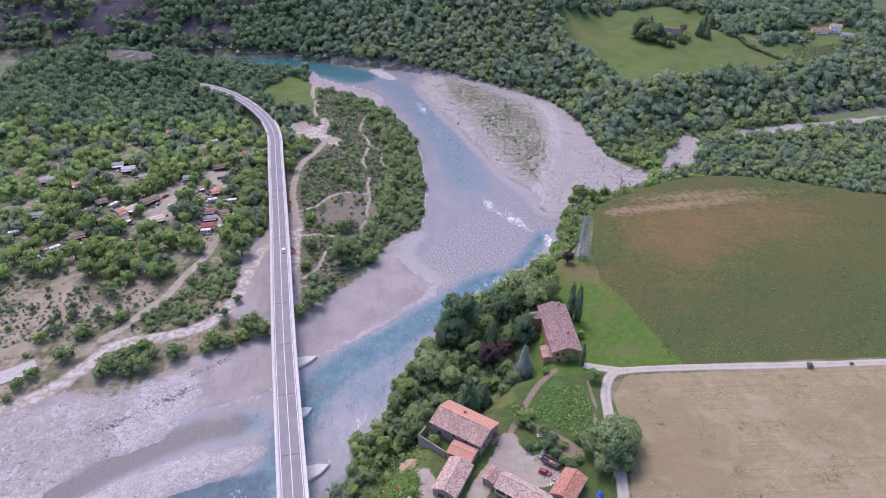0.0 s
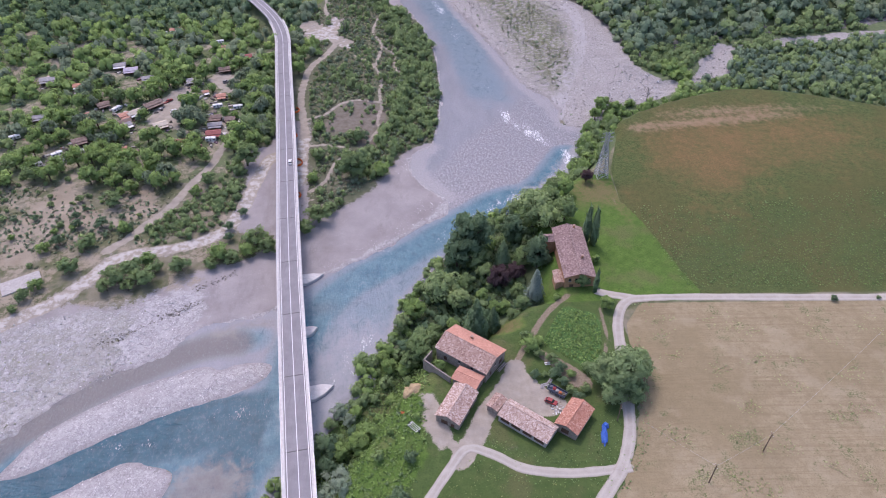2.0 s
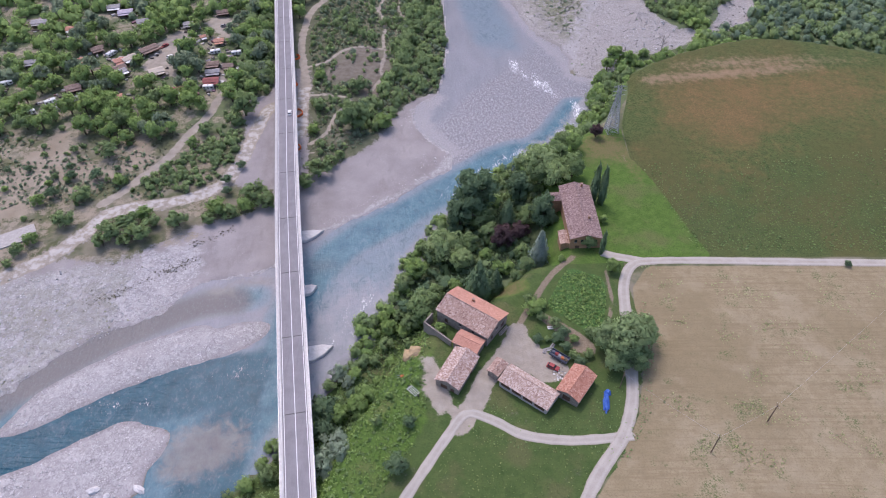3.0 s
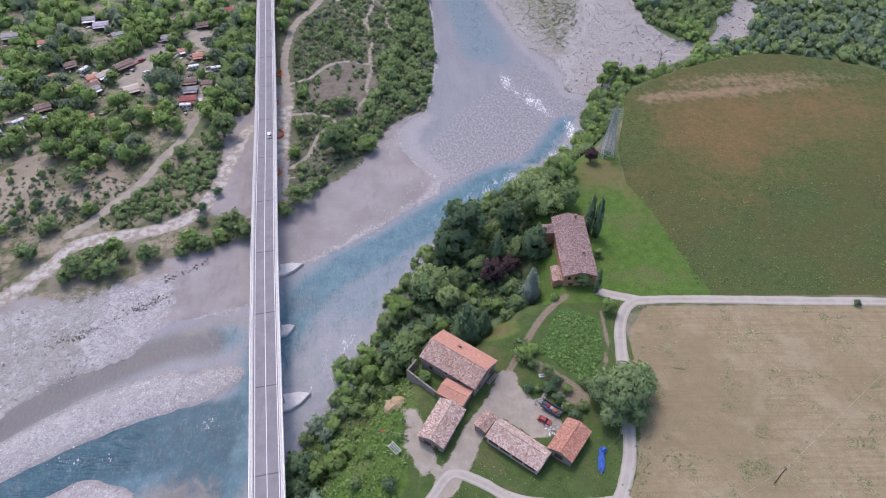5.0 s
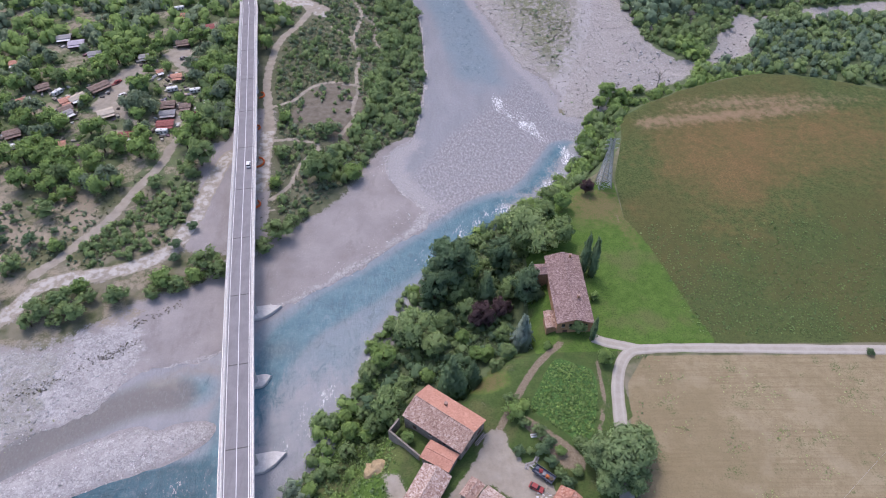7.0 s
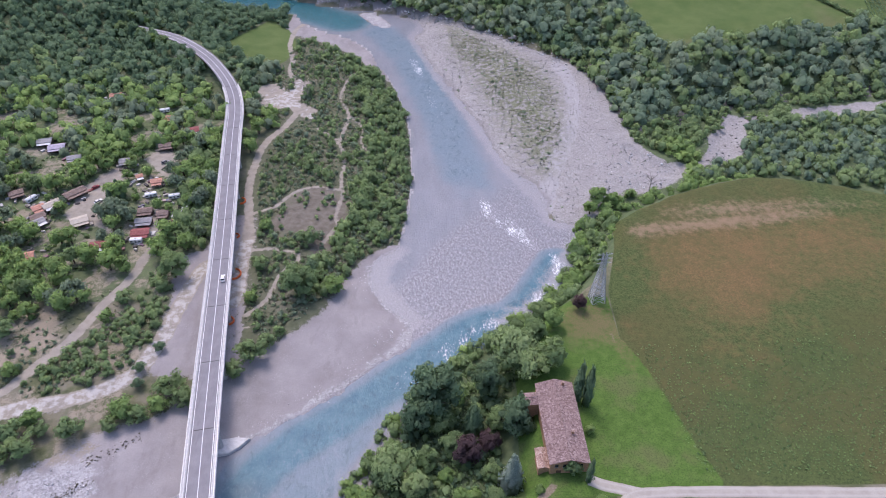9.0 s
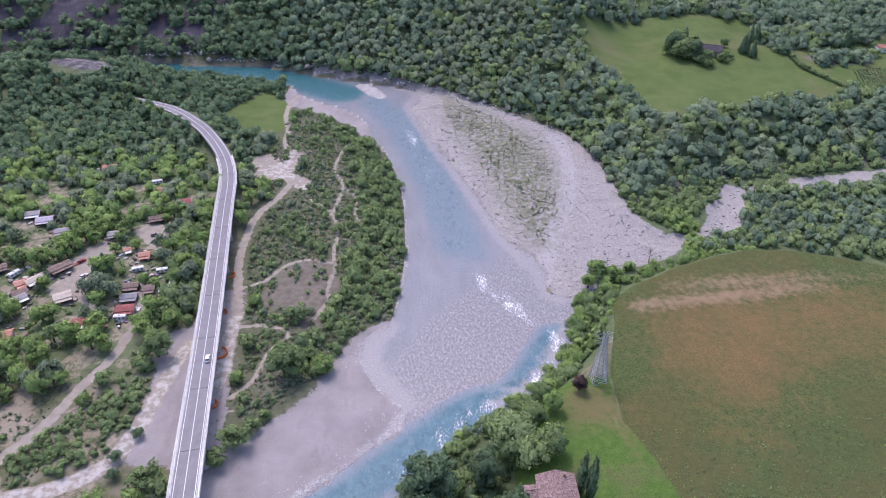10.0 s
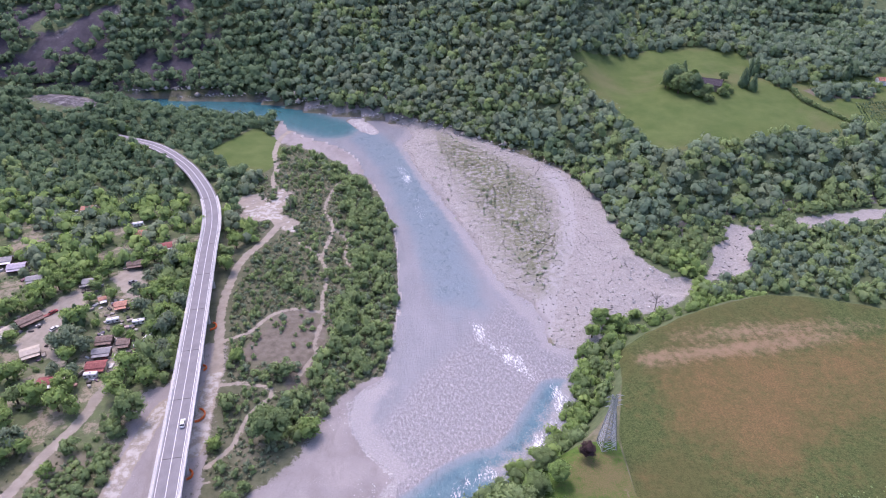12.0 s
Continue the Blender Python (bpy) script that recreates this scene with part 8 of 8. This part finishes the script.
for x, y, s, p in ((30.9, 152.5, 1.4, P_LIME[0]), (37.3, 146.2, 1.0, P_BUSH[0]), (33.5, 149.5, 0.9, P_BUSH[1]), (40, 142.5, 0.9, P_BUSHD), (43, 140, 0.7, P_LIME[1]), (30, 157, 1.0, P_BUSH[2]), (47, 134, 0.8, P_BUSH[0]), (49, 142, 1.0, P_BUSH[1]), (34, 155, 0.8, P_LIME[1]), (146.5, 173.3, 0.6, P_BUSHD), (164, 174, 0.4, P_BUSH[0]),
                   (-34.6, 122, 1.3, P_BUSH[0]), (-26, 126.5, 1.35, P_LIME[0]), (-38, 130, 1.1, P_BUSH[1]), (-30, 134, 1.0, P_LIME[1]), (-37, 112, 1.7, P_BUSHD), (-33, 118, 1.6, P_LIME[0]), (-20, 146, 1.2, P_BUSH[0]), (-18, 139, 1.0, P_LIME[0]),
                   (-24, 140, 1.1, P_BUSH[1]), (-14, 152, 1.2, P_LIME[1]), (-12, 146, 0.9, P_BUSH[2]), (-16, 159, 1.1, P_BUSH[0]), (-26, 117, 0.9, P_LIME[1]), (-22, 131, 0.8, P_LIME[0]), (-10, 109, 0.9, P_BUSHD),
                   (-52, 98, 1.4, P_BUSH[1]), (-58, 94, 1.2, P_LIME[0]), (-17, 119, 0.6, P_LIME[0]), (-20, 110, 0.8, P_BUSH[0]), (-8.5, 124.5, 0.5, P_LIME[1]),
                   (31, 140.4, 0.75, P_BUSHD), (34.5, 140.5, 0.6, P_BUSH[1]), (37.5, 140.5, 0.95, P_BUSHD), (40.2, 137, 0.85, P_BUSHD), (42.4, 133.4, 0.8, P_BUSH[0]), (44, 130, 0.9, P_BUSHD), (-35.3, 134.5, 1.3, P_SILVER), (-32, 131, 1.0, P_SILVER), (-32.1, 105.6, 2.0, P_SILVER), (-35.2, 98.2, 1.9, P_SILVER), (-30, 101, 1.3, P_SILVER), (-12.5, 95, 1.5, P_BUSHD), (-38.8, 119, 2.0, P_BUSHD)):
    plant(p, x, y, s, G2)
for x, y, s in ((92.8, 340, 0.95), (100, 339, 0.7), (88, 333, 0.7)):
    plant(P_FRESH[int(x) % 2], x, y, s, G1)
G3 = "bushes on the left bank"
for x, y, s, p in (
                   (-171.6, 217.6, 1.31, P_LIME[0]), (-167.2, 222.6, 1.27, P_BUSHD), (-163.8, 234.7, 1.07, P_BUSHD), (-153.4, 234.8, 1.30, P_BUSHD), (-141.9, 231.6, 1.38, P_LIME[0]), (-154.4, 220.6, 1.80, P_BUSH[2]),
                   (-155.4, 205.6, 1.90, P_BUSH[0]), (-167.3, 188.0, 1.40, P_BUSH[1]), (-164.2, 194.4, 1.31, P_LIME[0]), (-170.6, 253.5, 0.93, P_BUSH[0]), (-182.6, 249.8, 0.73, P_BUSH[1]), (-154.0, 250.5, 2.13, P_BUSH[2]),
                   (-153.8, 259.9, 1.19, P_LIME[0]), (-129.0, 204.3, 2.17, P_BUSH[1]), (-133.8, 199.8, 2.13, P_BUSH[2]), (-136.4, 194.1, 1.57, P_BUSH[0]), (-124.6, 210.2, 1.56, P_LIME[0]), (-122.6, 199.2, 2.13, P_BUSH[2]),
                   (-128.1, 194.9, 1.30, P_BUSH[0]), (-109.7, 206.4, 2.07, P_BUSH[1]), (-95.2, 213.7, 2.00, P_LIME[0]), (-97.3, 208.8, 1.37, P_BUSH[0]), (-89.1, 212.1, 1.67, P_BUSH[1]), (-81.4, 223.6, 2.30, P_BUSH[2]),
                   (-84.3, 217.1, 1.59, P_LIME[0]), (-75.5, 219.2, 2.00, P_BUSH[1]), (-95.6, 233.5, 1.07, P_BUSHD), (-91.3, 243.6, 1.03, P_BUSHD), (-98.2, 284.8, 0.99, P_BROAD[1]), (-55.9, 239.3, 2.40, P_BUSH[2]),
                   (-60.4, 232.3, 1.77, P_BUSH[0]), (-51.3, 246.7, 1.53, P_BUSH[1]), (-62.6, 270.3, 1.34, P_LIME[0]), (-62.1, 290.4, 1.70, P_BUSH[0]), (-44.5, 274.6, 1.16, P_BROAD[1]), (-45.2, 309.6, 2.13, P_BUSH[2]),
                   (-29.9, 277.5, 2.19, P_LIME[0]), (-48, 252, 1.17, P_BUSH[1]), (-120.1, 206.2, 1.37, P_BUSH[2]), (-113.4, 269.5, 1.60, P_BUSH[0]), (-117.5, 259.7, 1.31, P_LIME[0]), (-101.8, 277.7, 1.63, P_BUSH[2]),
                   (-167.9, 181.7, 0.90, P_BUSH[0]),
                   (-93.8, 226.4, 1.0, P_BUSHD), (-66.2, 294.3, 0.9, P_BUSH[2]), (-65.8, 318.3, 1.4, P_LIME[1]), (-36.7, 285, 1.5, P_BUSH[2]), (-50, 284, 1.5, P_BUSH[0]), (-41, 290, 1.5, P_BUSHD)):
    plant(p, x, y, s, G3)
br = random.Random(21)
for k in range(34):
    x, y = br.uniform(-196, -132), br.uniform(222, 272)
    if within(np.array([x]), np.array([y]), [(-197, 226), (-186, 274), (-140, 270), (-132, 236), (-160, 222)])[0] and line_dist(np.array([x]), np.array([y]), L["camp"])[0] > 3:
        plant((P_BUSH[k % 3], P_LIME[k % 2], P_BUSHD)[k % 3], x, y, br.uniform(0.3, 0.85), G3)
for x, y, s, p in ((-176, 522, 0.7, P_BROAD[0]), (-184, 527, 0.75, P_FRESH[0]), (-192, 531, 0.75, P_BROAD[1]), (-200, 535, 0.8, P_DARK[0]), (-209, 540, 0.8, P_BROAD[2]), (-214, 549, 0.8, P_DARK[1]), (-209, 557, 0.75, P_BROAD[0]), (-198, 557, 0.6, P_FRESH[1]), (-186, 551, 0.55, P_BROAD[1])):
    plant(p, x, y, s, "trees at the road bend")
for x, y, s in ((-144.4, 337.5, 0.5), (-143, 345, 0.55), (-141, 341, 0.45)):
    plant(P_FIR, x, y, s, "camp shade trees")
G4 = "trees round the hill farm"
for x, y, s_ in ((196, 592, 2.2), (200, 583, 2.3), (206, 577, 2.2), (213, 570, 2.0), (219, 565, 1.8), (209, 590, 2.2), (203, 600, 2.0), (216, 579, 1.6), (236, 575, 1.3), (241, 580, 1.2)):
    plant(P_BUSH[int(x) % 3], x, y, s_, G4)
for x, y, s, p in ((204, 594, 1.25, P_BROAD[0]), (198, 588, 1.1, P_DARK[0]), (208, 583, 1.1, P_BROAD[1]), (201, 578, 1.1, P_BROAD[2]), (212, 575, 1.0, P_DARK[1]), (206, 603, 1.1, P_BROAD[0]), (220, 572, 0.8, P_BROAD[1]), (222, 566, 0.8, P_BUSH[0]),
                   (214, 608, 0.7, P_FIR), (222, 607, 0.6, P_FRESH[0]), (237, 582, 0.7, P_FRESH[1]), (232, 575, 0.6, P_BROAD[2]), (254, 590, 0.85, P_FIR), (262, 600, 1.0, P_CYP), (259, 584, 0.7, P_FIR), (275, 618, 0.8, P_FIR), (281, 616, 0.8, P_BROAD[0]),
                   (332, 618, 0.9, P_BROAD[2]), (346, 612, 0.9, P_FIR), (243, 600, 0.6, P_BROAD[1])):
    plant(p, x, y, s, G4)
hx2 = curve(HEDGE, steps=8)
for k, (x, y) in enumerate(hx2):
    plant(P_BUSH[k % 3], x, y, 0.8 + 0.4 * random.random(), "hedge on the hill meadow")
huts = np.array([ob.matrix_world.translation[:2] for ob in bpy.data.objects if ob.parent is None and ob.name.split(".")[0] in ("camp_cabin", "caravan", "cabin")] or [(0, 0)])
for k, (x, y, g) in enumerate(CAMP_TREES):
    near = np.hypot(huts[:, 0] - x, huts[:, 1] - y).min()
    if near > 3.9:
        kind = 4 if g > 0.84 else (1, 3)[k % 2] if g > 0.44 else (0, 2)[k % 2]
        plant(P_CAMP[kind], x, y, (0.66 if near < 7.5 else 1.0) * random.uniform(0.75, 1.2), "camp shade trees")
for p in P_CAMP + [P_WALNUT] + P_BROAD + P_FRESH + P_GREY + P_DARK + [P_PURPLE, P_BLUE, P_FIR, P_CYP, P_BUSHD, P_SILVER] + P_BUSH + P_LIME:
    for ob in (*p.children_recursive, p):
        bpy.data.objects.remove(ob)
